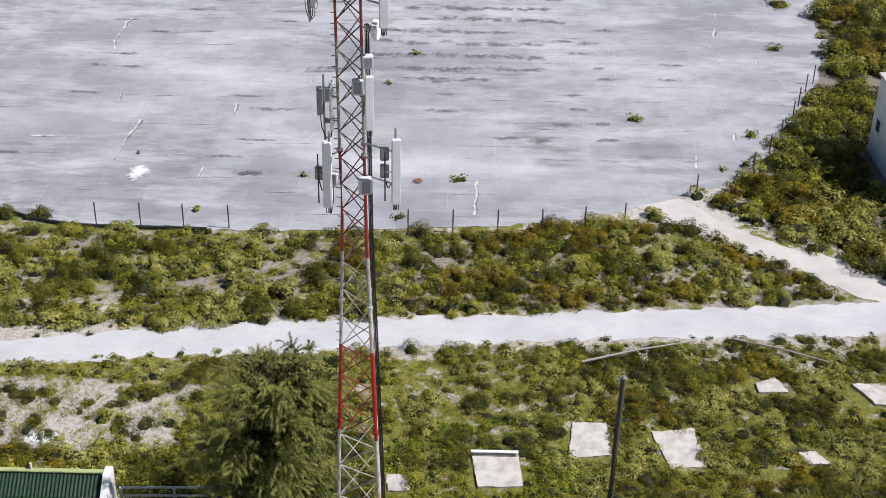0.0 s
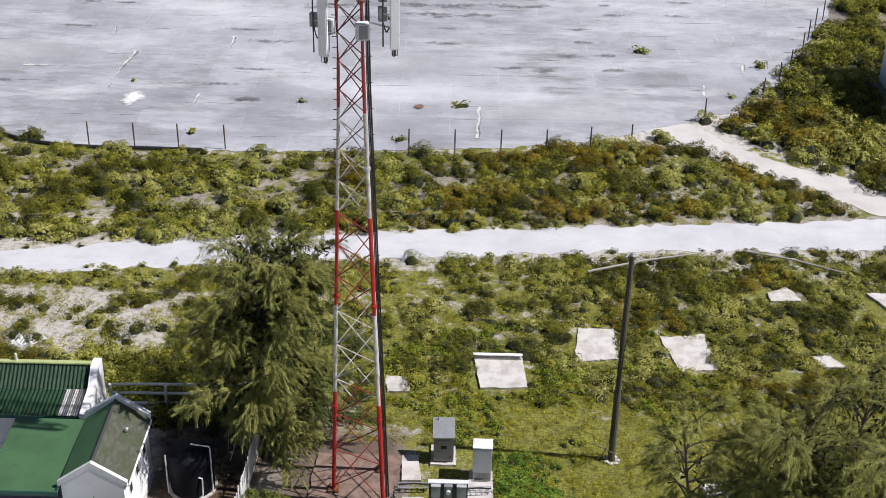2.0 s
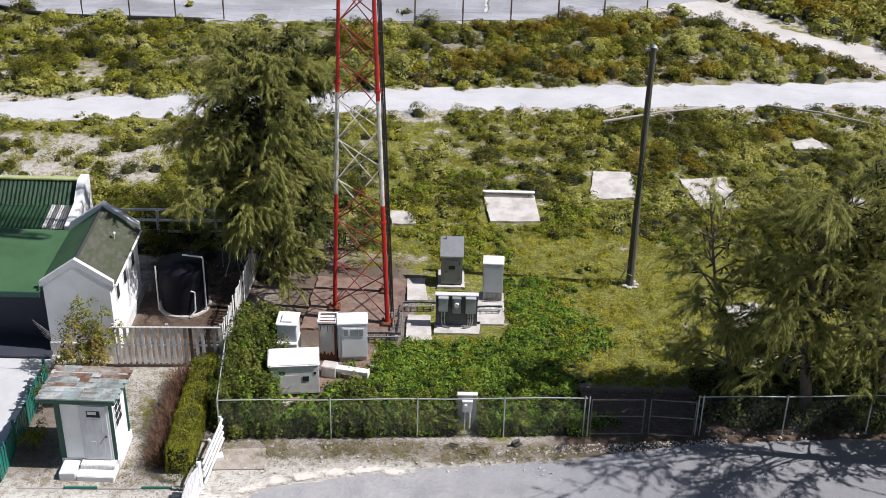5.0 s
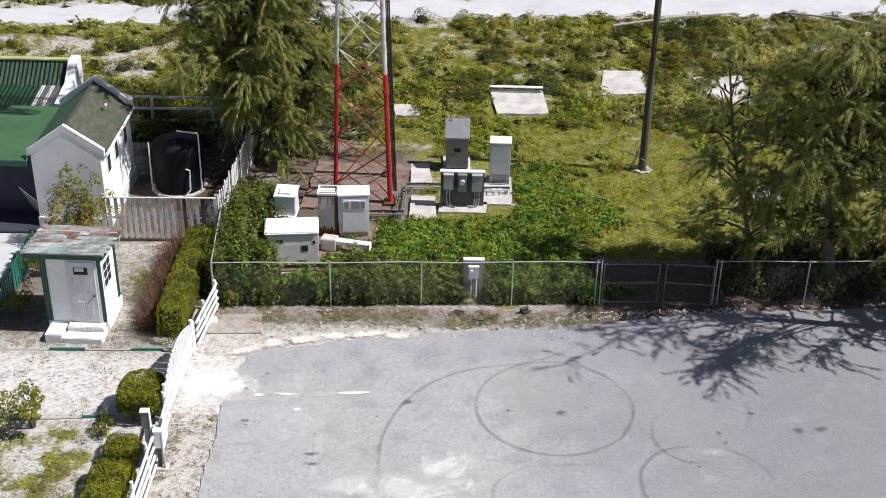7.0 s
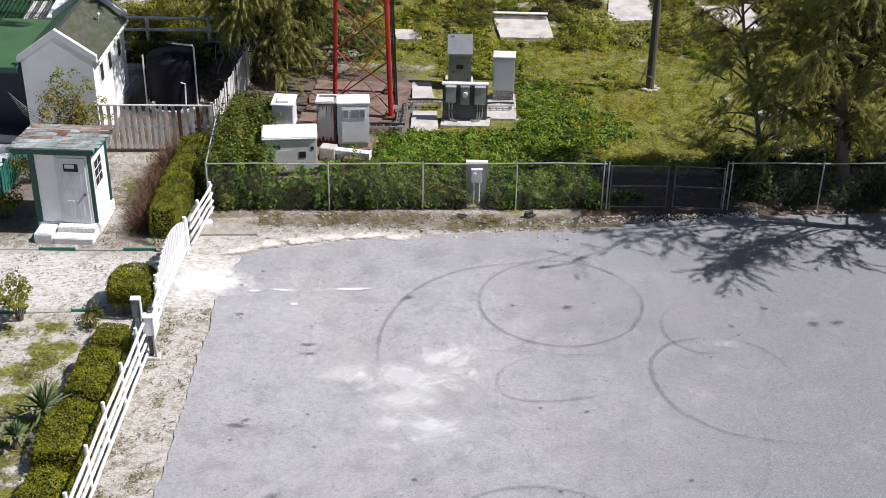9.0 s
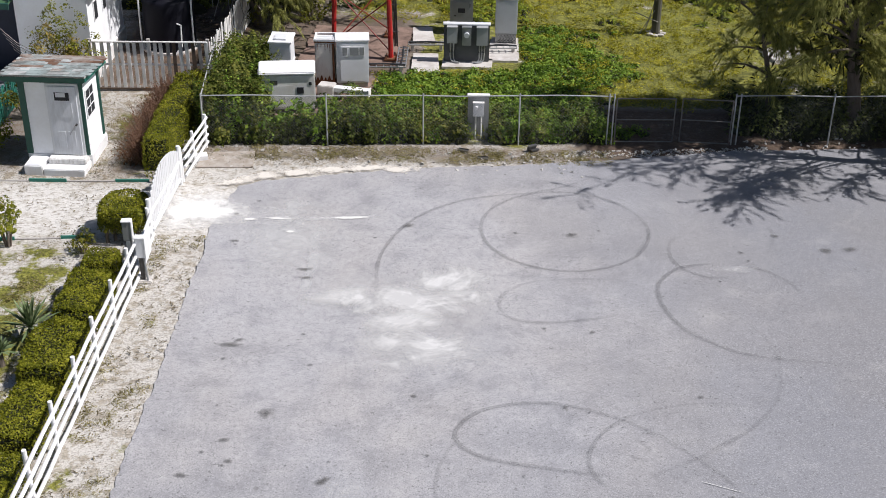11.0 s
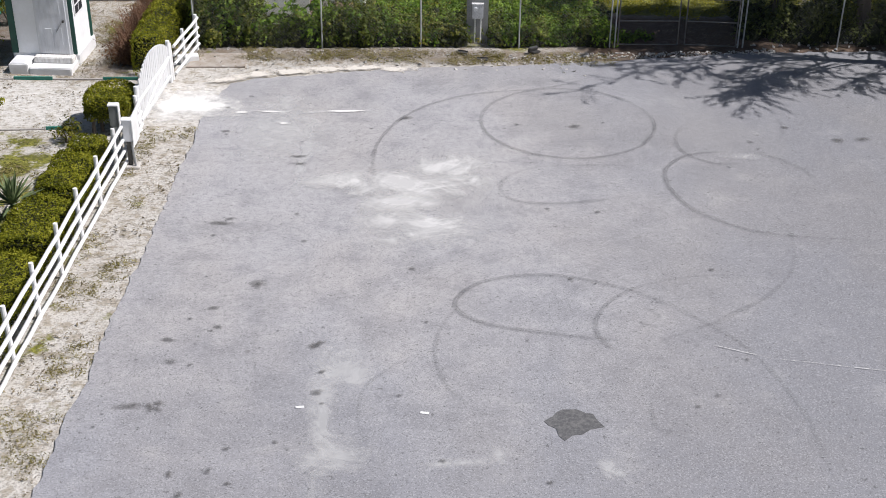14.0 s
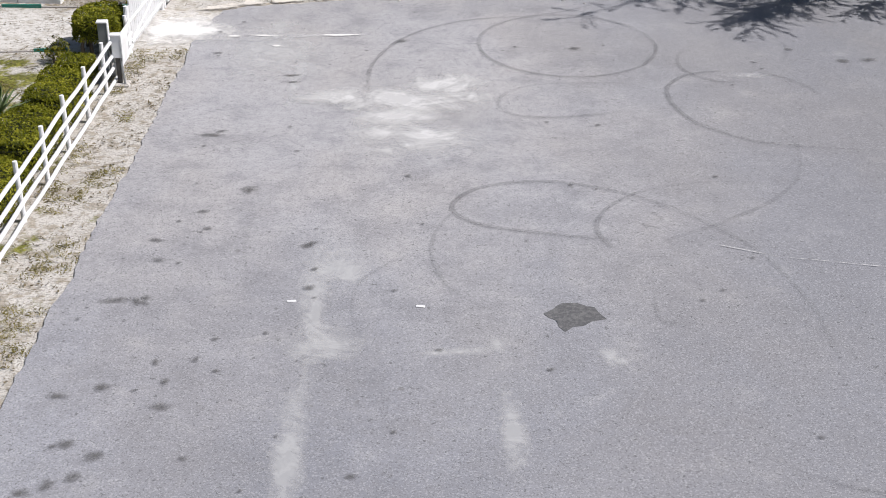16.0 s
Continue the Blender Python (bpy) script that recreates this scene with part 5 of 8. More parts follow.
def rail_fence(name, label, pts, height, rails, mat_post, mat_rail, r_post=0.05, r_rail=0.04, off=0.06, spacing=1.47, over=0.0):
    t = thing(name, label, "fence", (*pts[0], 0))
    o = Vector((*pts[0], 0))
    for a, b in zip(pts, pts[1:]):
        a, b = Vector((*a, 0)) - o, Vector((*b, 0)) - o
        d = b - a
        side = Vector((-d.y, d.x, 0)).normalized() * off
        n = max(1, round(d.length / spacing))
        for k in range(n + 1):
            p = a + d * k / n
            lean = Vector((random.uniform(-0.03, 0.03), random.uniform(-0.02, 0.02), 0))
            part("post", tube(B(), p + Vector((0, 0, -0.2)), p + lean + Vector((0, 0, height + random.uniform(0.02, 0.07))), r_post, r_post * 0.9, 10), mat_post, t)
        for z in rails:
            line = [a + d * k / (2 * n) + side + Vector((0, 0, z + random.uniform(-0.02, 0.02))) for k in range(2 * n + 1)]
            if over:
                line.insert(0, line[0] - d.normalized() * over)
            part("rail", chain(B(), line, r_rail, 8), mat_rail, t)


rail_fence("rail_fence", "white painted rail fence of round poles beside the verge", [(-7.17, 22.8), (-7.17, 2.3)], 1.13, (0.12, 0.42, 0.69, 0.99), WHITE, WHITE, off=0.07, over=0.75)
rail_fence("rail_fence", "short white pole rail fence between gate and entry post", [(-7.24, 25.25), (-7.16, 23.75)], 0.9, (0.2, 0.5, 0.8), WHITE, WHITE, off=0.075)
rail_fence("rail_fence", "white rail fence running from the gate to the wire fence", [(-7.12, 28.55), (-6.92, 30.75)], 0.95, (0.18, 0.42, 0.66, 0.90), WHITE, WHITE, off=-0.075, spacing=1.1)
rail_fence("rail_fence", "weathered grey timber rail fence behind the yard", [(-13.85, 43.55), (-7.0, 43.75)], 1.26, (0.30, 0.80, 1.25), WORNWHITE, WORNWHITE, 0.07, 0.06, spacing=2.3)


GATEPAINT = painted("weathered_gate_paint", (0.66, 0.665, 0.68), (0.40, 0.38, 0.35), 0.5, 0.7, scale=4, streak=(3, 3, 0.5))


def boarded_gate():
    """White arched gate of upright boards between two posts."""
    a, b = Vector((-7.24, 25.40, 0)), Vector((-7.15, 28.30, 0))
    t = thing("garden_gate", "white boarded garden gate with an arched top", "gate", a)
    d = b - a
    ang = math.degrees(math.atan2(d.y, d.x))
    n = 19
    for k in range(n):
        f = (k + 0.5) / n
        h = 0.96 + 0.50 * math.sin(math.pi * f ** 0.85) ** 0.8
        p = d * f
        ob = part("board", box(B(), -d.length / n * 0.47, -0.015, 0.10, d.length / n * 0.46, 0.015, h, 0.004), GATEPAINT, t)
        ob.matrix_basis = pose(p.x, p.y, 0, 0, random.uniform(-0.5, 0.5), ang)
    for z in (0.22, 0.72):
        part("rail", tube(B(), d * 0.01 + Vector((0.03, 0, z)), d * 0.99 + Vector((0.03, 0, z)), 0.03, seg=8), WHITE, t)
    part("diagonal", tube(B(), d * 0.03 + Vector((0.035, 0, 0.25)), d * 0.97 + Vector((0.035, 0, 0.7)), 0.022, seg=8), WHITE, t)
    for f in (-0.03, 1.03):
        part("post", tube(B(), d * f + Vector((0, 0, -0.2)), d * f + Vector((0, 0, 1.12)), 0.055, seg=10), WHITE, t)


boarded_gate()


def entry_post(x, y, h, label, panel):
    t = thing("entry_post", label, "post", (x, y, 0), "entry posts", 4)
    part("post", box(B(), -0.05, -0.05, -0.2, 0.05, 0.05, h, 0.01), DARKSTEEL if panel else WHITE, t)
    part("box", box(B(), -0.10, -0.08, h - 0.46, 0.10, 0.08, h + 0.04, 0.012), STEELGREY if not panel else LIGHTGREY, t)
    part("box_lid", box(B(), -0.12, -0.10, h + 0.04, 0.12, 0.10, h + 0.07, 0.008), WHITE, t)
    part("side_plate", box(B(), 0.10, -0.09, h - 0.50, 0.125, 0.09, h + 0.05, 0.004), WHITE, t)
    if panel:
        part("leaning_panel", box(B(), 0.06, 0.10, h - 0.72, 0.085, 0.86, h + 0.0, 0.006, tilt=-5), WHITE, t, "white sheet panel fixed behind the box")
    part("brace", tube(B(), (0.12, -0.1, 0.0), (0.03, 0.03, h * 0.8), 0.025, seg=6), STEELGREY, t)
    part("footing", box(B(), -0.14, -0.16, -0.1, 0.20, 0.14, 0.06, 0.02), CONCRETE, t)


entry_post(-7.47, 24.1, 1.12, "white post with a grey box beside the hedge", False)
entry_post(-6.99, 23.35, 1.10, "dark metal entry post with a pale box on a concrete foot", True)


def picket_fence():
    a, b = Vector((-11.15, 34.72, 0)), Vector((-7.55, 34.86, 0))
    t = thing("picket_fence", "weathered white picket fence closing the yard", "fence", a)
    d = b - a
    n = 19
    ang = math.degrees(math.atan2(d.y, d.x))
    for k in range(n):
        f = k / (n - 1)
        m = GREYWOOD if k in (12, 17) else BROWNWOOD if k in (13, 16) else WORNWHITE
        h = 1.58 + random.uniform(-0.02, 0.02)
        ob = part("picket", box(B(), -0.056, -0.012, 0.10, 0.056, 0.012, h, 0.004), m, t)
        ob.matrix_basis = pose(d.x * f, d.y * f, 0, random.uniform(-0.6, 0.6), random.uniform(-1.2, 1.2), ang)
    part("top_rail", tube(B(), Vector((0, -0.02, 1.60)), d + Vector((0, -0.02, 1.60)), 0.03, seg=8), WORNWHITE, t)
    part("rail", tube(B(), Vector((0, 0.04, 0.85)), d + Vector((0, 0.04, 0.85)), 0.035, seg=6), WORNWHITE, t)
    part("kick_board", tube(B(), Vector((0, 0.02, 0.08)), d + Vector((0, 0.02, 0.08)), 0.05, seg=6), BROWNWOOD, t, "dark rotten bottom rail")
    for f in (0, 0.5, 1):
        part("post", box(B(), d.x * f - 0.05, d.y * f + 0.05, -0.2, d.x * f + 0.05, d.y * f + 0.15, 1.66, 0.008), GREYWOOD, t)
    t2 = thing("picket_fence", "leaning weathered white picket fence along the side of the yard", "fence", (-7.6, 34.95, 0))
    d = Vector((0.30, 6.3, 0))
    for k in range(36):
        f = k / 35
        ob = part("picket", box(B(), -0.055, -0.012, 0.05, 0.055, 0.012, 1.40 + random.uniform(-0.08, 0.06), 0.004), WORNWHITE, t2)
        ob.matrix_basis = pose(d.x * f, d.y * f, 0, random.uniform(-1, 1), random.uniform(-2, 2) + 3, 87)
    for z in (0.35, 1.1):
        part("rail", tube(B(), Vector((-0.04, 0, z)), d + Vector((-0.04, 0, z)), 0.035, seg=6), GREYWOOD, t2)


picket_fence()


def runway_posts():
    bar = finish("post", chain(B(), [(0, 0, -0.2), (0, 0, 0.8), (0.01, 0, 1.58)], [0.05, 0.047, 0.042], 8), BROWNWOOD)
    spots = [(x, 69.05 + max(0, x + 3) * 0.03 + max(0, x - 5) * 0.17) for x in (-21.25, -18.55, -15.95, -13.2, -2.35, 0.36, 3.08, 5.78, 8.42, 10.9)]
    spots += [(15.95, 74.6), (20.3, 78.2), (21.95, 81.0), (23.2, 83.4), (24.8, 86.8), (25.8, 89.4), (26.9, 92.0), (27.9, 93.8)]
    for x, y in spots:
        t = thing("fence_post", "bare dark timber fence post at the runway edge", "post", (x, y, 0), "runway edge posts", random.uniform(0, 360))
        part("post", bar, None, t)


runway_posts()
t = thing("black_hose", "black pipe lying along the runway edge", "pipe", (-27.5, 70.6, 0.12))
part("pipe", chain(B(), smooth([(-14, 1.5, 0.2), (-4, 0.6, 0.12), (0, 0, 0), (2.4, -1.1, 0), (5.3, -1.75, 0), (9, -1.85, 0), (13, -1.9, 0)], 5), 0.11, 8), CABLE, t)

# ---- yard things ----
def water_tank():
    t = thing("water_tank", "black plastic water tank standing in the shaded yard", "water tank", (-9.58, 38.75, 0))
    prof = [(0.84, 0.05), (0.86, 0.25), (0.84, 0.6), (0.86, 1.0), (0.84, 1.4), (0.84, 1.66), (0.80, 1.74), (0.30, 1.78), (0.30, 1.84), (0.0, 1.85)]
    bm = B()
    rings = [[bm.verts.new((max(r, 0.001) * math.cos(k * 6.28319 / 28), max(r, 0.001) * math.sin(k * 6.28319 / 28), z)) for k in range(28)] for r, z in prof]
    for u, v in zip(rings, rings[1:]):
        for k in range(28):
            bm.faces.new((u[k], u[(k + 1) % 28], v[(k + 1) % 28], v[k]))
    for face in bm.faces:
        face.smooth = True
    part("shell", bm, BLACKTANK, t)
    part("base_ring", tube(B(), (0, 0, -0.05), (0, 0, 0.06), 0.95, seg=28), CONCRETE, t)
    for pts in ([(0.35, -0.95, 0.05), (0.55, -0.85, 0.3), (0.55, -0.75, 1.0), (0.35, -0.72, 1.05)], [(0.85, -0.4, 0.05), (0.85, -0.35, 2.15), (0.8, -0.3, 2.2), (0.1, -0.2, 2.22)], [(-0.85, -0.5, 0.05), (-0.85, -0.5, 1.9)]):
        part("pipe", chain(B(), pts, 0.03, 7), PVC, t)


water_tank()


def meter_box():
    t = thing("meter_box", "grey meter board with an electricity meter behind the wire fence", "electrical panel", (0.74, 31.80, 0))
    part("board", box(B(), -0.30, 0, -0.1, 0.30, 0.10, 1.30, 0.012), STEELGREY, t)
    part("cap", box(B(), -0.32, -0.04, 1.30, 0.32, 0.13, 1.34, 0.008), OFFWHITE, t)
    b = part("box", box(B(), -0.15, -0.13, 0.72, 0.16, 0.0, 1.12, 0.012), LIGHTGREY, t)
    part("lid", box(B(), -0.16, -0.15, 1.12, 0.17, 0.0, 1.15, 0.005), WHITE, b)
    part("meter", tube(B(), (-0.06, -0.13, 1.0), (-0.06, -0.20, 1.0), 0.055, seg=16), RADOME, t)
    for x in (-0.07, 0.09):
        part("conduit", tube(B(), (x, -0.06, 0.0), (x, -0.06, 0.72), 0.024, seg=8), PVC, t)


meter_box()
for a, b in (((-12.6, 28.30), (-8.0, 28.48)), ((-12.6, 24.95), (-8.7, 25.32))):
    t = thing("edging_board", "worn green painted board edging the sand path", "edging", (*a, 0), "path edging")
    d = Vector((b[0] - a[0], b[1] - a[1], 0))
    cuts = (0.0, 0.30, 0.52, 0.80, 1.0)
    for i, (u, v) in enumerate(zip(cuts, cuts[1:])):
        part("board", prism(B(), [(0, -0.05), (0.05, -0.05), (0.05, 0.018 + 0.05 * (i % 2)), (0, 0.018 + 0.05 * (i % 2))], 0, d.length * u, d.length * v - 0.02), GREENTRIM if i % 2 else GREYWOOD, t)
    t.matrix_basis = pose(*a, 0, 0, 0, math.degrees(math.atan2(d.y, d.x)))


def green_fence():
    t = thing("picket_fence", "low green painted picket fence along the patio", "fence", (-13.12, 28.6, 0))
    for k in range(46):
        ob = part("picket", box(B(), -0.012, -0.045, 0.05, 0.012, 0.045, 0.98 + random.uniform(-0.03, 0.03), 0.004), GREENTRIM, t)
        ob.matrix_basis = pose(random.uniform(-0.01, 0.01), 0.11 * k, 0, random.uniform(-2, 2), random.uniform(-2, 2), 0)
    for z in (0.3, 0.8):
        part("rail", box(B(), -0.05, -0.05, z, -0.012, 5.05, z + 0.07, 0.006), DARKGREEN, t)
    for y in (0.0, 1.7, 3.4, 5.0):
        part("post", box(B(), -0.13, y - 0.04, -0.2, -0.05, y + 0.04, 1.0, 0.008), DARKGREEN, t)


green_fence()
PATIO = painted("pale_patio_concrete", (0.54, 0.545, 0.565), (0.40, 0.39, 0.37), 0.6, 0.9, scale=1.2)
slab("patio", [(-23, 27.0), (-13.3, 27.4), (-13.3, 34.98), (-23, 34.98)], 0.05, PATIO, "pale concrete patio beside the green fence")
slab("concrete_slab", [(-6.95, 29.4), (-5.4, 29.5), (-5.5, 30.5), (-6.87, 30.4)], 0.03, painted("dirty_slab", (0.42, 0.38, 0.34), (0.22, 0.17, 0.12), 0.85, 0.9, scale=3), "pale concrete slab in the verge by the wire fence")
for a, b in (((7.07, 55.1), (12.93, 57.15)), ((15.3, 57.5), (19.9, 55.5))):
    t = thing("fallen_pole", "long thin grey pole lying across the scrub", "pole", (*a, 0.45), "fallen poles")
    part("shaft", chain(B(), [(0, 0, 0), ((b[0] - a[0]) / 2, (b[1] - a[1]) / 2, 0.12), (b[0] - a[0], b[1] - a[1], 0.02)], [0.06, 0.05, 0.035], 7), GREYWOOD, t)
    for k in (0.02, 0.98):
        part("prop", tube(B(), ((b[0] - a[0]) * k, (b[1] - a[1]) * k, -0.5), ((b[0] - a[0]) * k, (b[1] - a[1]) * k, 0.0), 0.03, seg=6), GREYWOOD, t)


# ---- stains and tyre marks ----
RUBBER = rubber("tyre_rubber", (0.085, 0.083, 0.084), 0.50)
SANDSTAIN = wisp("sand_stain", (0.62, 0.615, 0.61), 1.9, 0.55)
SWEPT = decal("swept_sand_film", (0.60, 0.60, 0.61), 0.22, 0.05, 1.0, 0.60, 1.6)
OILSTAIN = decal("oil_stain", (0.12, 0.115, 0.11), 9.0, 0.20, 0.80, 0.62, 1.5)


def patch_sheet(name, x, y, rx, ry, turn, material, label, z):
    """A stain: a flat fan whose fade falls from the middle to the edge."""
    bm = B()
    lay = bm.verts.layers.float.new("fade")
    rings = []
    for k in range(7):
        f = k / 6
        ring = []
        for a in range(28):
            th = a * 2 * math.pi / 28
            w = 1 + 0.3 * noise.noise(Vector((math.cos(th) * 1.5 + x, math.sin(th) * 1.5 + y, k * 0.1)))
            v = bm.verts.new((rx * f * w * math.cos(th), ry * f * w * math.sin(th), 0))
            v[lay] = 1.0 - f
            ring.append(v)
        rings.append(ring)
    for u, v in zip(rings, rings[1:]):
        for a in range(28):
            bm.faces.new((u[a], v[a], v[(a + 1) % 28], u[(a + 1) % 28]))
    ob = tagged(new(name, finish(name, bm, material)), label, "stain", kind="structure")
    ob.matrix_basis = pose(x, y, z, 0, 0, turn)


for i, (x, y, rx, ry, a) in enumerate(((0.55, 13.06, 0.50, 0.10, 4), (1.12, 13.28, 0.13, 0.26, 0), (2.80, 13.0, 0.14, 0.22, 10), (2.95, 12.9, 0.18, 0.09, 0), (-1.55, 13.2, 0.45, 0.45, 0), (-1.7, 10.4, 0.22, 1.5, 2), (-1.75, 14.3, 0.22, 1.5, 3), (-1.45, 15.5, 0.40, 0.60, 20), (-3.2, 24.0, 0.12, 1.6, 0), (1.3, 11.2, 0.15, 0.9, 3),
                                       (6.9, 24.5, 0.42, 0.16, 6), (-4.0, 25.5, 1.0, 1.4, 0), (-2.9, 26.60, 1.15, 0.075, 9), (-3.95, 26.9, 0.35, 0.7, 10), (-3.86, 25.83, 0.2, 0.08, 0), (-5.0, 26.4, 0.2, 0.05, 5))):
    patch_sheet("sand_stain", x, y, rx * 1.5, ry * 1.6, a, SANDSTAIN, "pale sand washed over the asphalt", 0.024 + 0.0006 * i)
for i, (x, y, rx, ry) in enumerate(((-4.95, 14.3, 0.42, 0.20), (-4.45, 14.4, 0.16, 0.14), (-0.83, 10.08, 0.16, 0.12), (-5.2, 25.3, 0.22, 0.13), (-1.0, 26.3, 0.28, 0.2), (3.1, 26.0, 0.26, 0.2), (-3.3, 24.0, 0.4, 0.12), (-4.35, 20.9, 0.25, 0.12), (-4.5, 20.7, 0.5, 0.16),
                                    (-4.1, 17.4, 0.22, 0.12), (-2.1, 16.2, 0.22, 0.15), (-3.4, 18.3, 0.3, 0.3), (9.3, 25.5, 0.28, 0.22), (7.2, 25.3, 0.15, 0.1), (-3.0, 12.4, 0.12, 0.1), (-3.6, 11.5, 0.3, 0.16), (-4.6, 9.3, 0.25, 0.16), (-5.0, 9.6, 0.22, 0.16), (-4.2, 8.6, 0.2, 0.15), (-3.25, 23.6, 0.32, 0.10), (9.9, 25.6, 0.35, 0.2), (8.2, 26.2, 0.2, 0.12), (7.3, 24.9, 0.10, 0.08), (-2.6, 9.4, 0.3, 0.1), (-5.1, 11.7, 0.3, 0.12), (-4.7, 16.3, 0.25, 0.12), (-2.7, 20.0, 0.12, 0.1), (-0.5, 19.0, 0.15, 0.1), (-1.9, 14.8, 0.2, 0.14))):
    patch_sheet("oil_stain", x, y, rx, ry, random.uniform(-20, 20), OILSTAIN, "small dark oil stain on the asphalt", 0.034 + 0.0004 * i)


def tyre_mark(pts, wide, z, strength=1.0, peak=0.5, spread=0.5, label="dark curved tyre mark on the asphalt"):
    """A rubber line, darkest at one share of its length and fading to both ends."""
    line = smooth([(*p, 0) for p in pts], 10)
    bm = B()
    lay = bm.verts.layers.float.new("fade")
    rows = []
    n = len(line)
    for i, p in enumerate(line):
        d = line[min(i + 1, n - 1)] - line[max(i - 1, 0)]
        swell = math.exp(-((i / n - peak) / spread) ** 2)
        s = Vector((-d.y, d.x, 0)).normalized() * wide * (0.34 + 0.14 * swell + 0.10 * noise.noise(p * 1.7))
        rub = strength * (0.45 + 0.55 * swell) * min(1, i / 9, (n - 1 - i) / 9)
        row = []
        for k, f in ((-1, 0.0), (-0.45, 0.85), (0.1, 0.55), (0.45, 0.8), (1, 0.0)):
            v = bm.verts.new((p.x + s.x * k, p.y + s.y * k, z))
            v[lay] = f * rub
            row.append(v)
        rows.append(row)
    for u, v in zip(rows, rows[1:]):
        for k in range(4):
            bm.faces.new((u[k], u[k + 1], v[k + 1], v[k]))
    bmesh.ops.recalc_face_normals(bm, faces=bm.faces[:])
    tagged(new("tyre_mark", finish("tyre_mark", bm, RUBBER)), label, "tyre mark", kind="structure")


ring = [(2.95 + 2.1 * math.cos(a), 26.28 + 2.08 * math.sin(a)) for a in np.linspace(0.4, 6.9, 22)]
LIGHTMARK = "faint curved tyre mark on the asphalt"
tyre_mark(ring, 0.13, 0.045, 1.0, 0.55, 0.45)
tyre_mark([(-1.53, 23.0), (-1.61, 24.2), (-1.47, 25.2), (-1.11, 26.2), (-0.51, 27.07), (0.35, 27.74), (1.24, 28.07), (2.14, 28.27), (3.06, 28.7), (4.2, 29.6)], 0.13, 0.0454, 0.95, 0.3, 0.5)
tyre_mark([(7.97, 27.04), (8.13, 26.45), (8.06, 25.86), (7.82, 25.24)], 0.12, 0.0456, 0.55, label=LIGHTMARK)
tyre_mark([(9.05, 20.52), (7.84, 20.6), (7.09, 20.7), (6.35, 20.92), (5.79, 21.33), (5.31, 21.84), (5.01, 22.67), (4.95, 23.35), (5.08, 23.86), (5.5, 24.41), (6.06, 24.65), (6.69, 24.75)], 0.15, 0.0458, 1.1, 0.62, 0.35)
tyre_mark([(6.25, 26.54), (5.73, 26.09), (5.48, 25.55), (5.45, 24.99), (5.68, 24.46), (6.23, 24.07), (6.93, 24.14)], 0.13, 0.0462, 0.9, 0.75, 0.4)
tyre_mark([(7.1, 24.65), (7.52, 24.51), (8.09, 23.91), (8.41, 22.73)], 0.13, 0.0464, 0.8, 0.3, 0.5)
tyre_mark([(6.21, 12.55), (6.19, 14.0), (6.11, 14.73), (5.69, 16.16), (4.88, 17.34), (3.73, 18.33), (2.25, 18.86), (0.93, 18.58), (0.36, 17.76), (0.86, 17.1), (2.22, 16.77), (3.69, 16.57)], 0.14, 0.0466, 1.05, 0.74, 0.24)
tyre_mark([(3.34, 16.16), (3.04, 16.51), (2.92, 16.93), (2.98, 17.39), (3.27, 17.96), (3.74, 18.41), (4.29, 18.72), (4.97, 18.93), (5.86, 19.01), (6.64, 18.88)], 0.13, 0.047, 0.8, 0.2, 0.4)
tyre_mark([(6.17, 22.92), (6.61, 22.37), (6.98, 21.74), (7.16, 21.05), (7.16, 20.29), (6.88, 19.18), (6.22, 18.23), (5.63, 17.71), (5.0, 17.21), (4.24, 16.73), (3.59, 16.26)], 0.14, 0.0474, 0.60, 0.68, 0.14)
tyre_mark([(0.52, 17.75), (0.31, 17.39), (0.10, 16.77), (0.04, 16.13), (0.15, 15.44), (0.35, 14.95), (0.64, 14.57), (1.0, 14.2)], 0.10, 0.0478, 0.62, 0.45, 0.3, LIGHTMARK)
tyre_mark([(0.5, 16.7), (-0.26, 16.03), (-0.72, 15.57), (-1.11, 14.97), (-1.15, 14.18), (-1.0, 13.45)], 0.10, 0.0479, 0.45, 0.6, 0.3, LIGHTMARK)
tyre_mark([(-2.88, 14.74), (-3.11, 15.91), (-3.17, 17.01), (-3.05, 17.6), (-2.8, 18.1)], 0.10, 0.0480, 0.38, label=LIGHTMARK)
tyre_mark([(4.73, 23.75), (3.88, 23.85), (2.85, 23.8), (1.98, 23.61), (1.42, 23.12), (1.28, 22.59), (1.44, 22.12), (1.84, 21.92), (2.49, 21.91), (3.31, 22.08), (4.15, 22.35)], 0.13, 0.0482, 0.72, 0.75, 0.4, LIGHTMARK)
tyre_mark([(4.61, 23.7), (4.62, 24.87), (5.0, 26.02), (5.09, 26.7)], 0.12, 0.0486, 0.5, label=LIGHTMARK)
tyre_mark([(3.7, 14.97), (3.64, 14.53), (3.66, 14.1), (3.83, 13.96), (4.08, 14.02)], 0.11, 0.049, 0.7, 0.6, 0.4, LIGHTMARK)
tyre_mark([(3.43, 17.41), (3.82, 17.16), (4.08, 17.04)], 0.10, 0.0492, 0.6, label=LIGHTMARK)
tyre_mark([(3.76, 17.91), (4.07, 17.51), (4.11, 17.31)], 0.10, 0.0493, 0.6, label=LIGHTMARK)
tyre_mark([(7.8, 9.4), (6.6, 9.9), (5.6, 10.1), (4.6, 10.7)], 0.12, 0.0494, 0.55, label=LIGHTMARK)
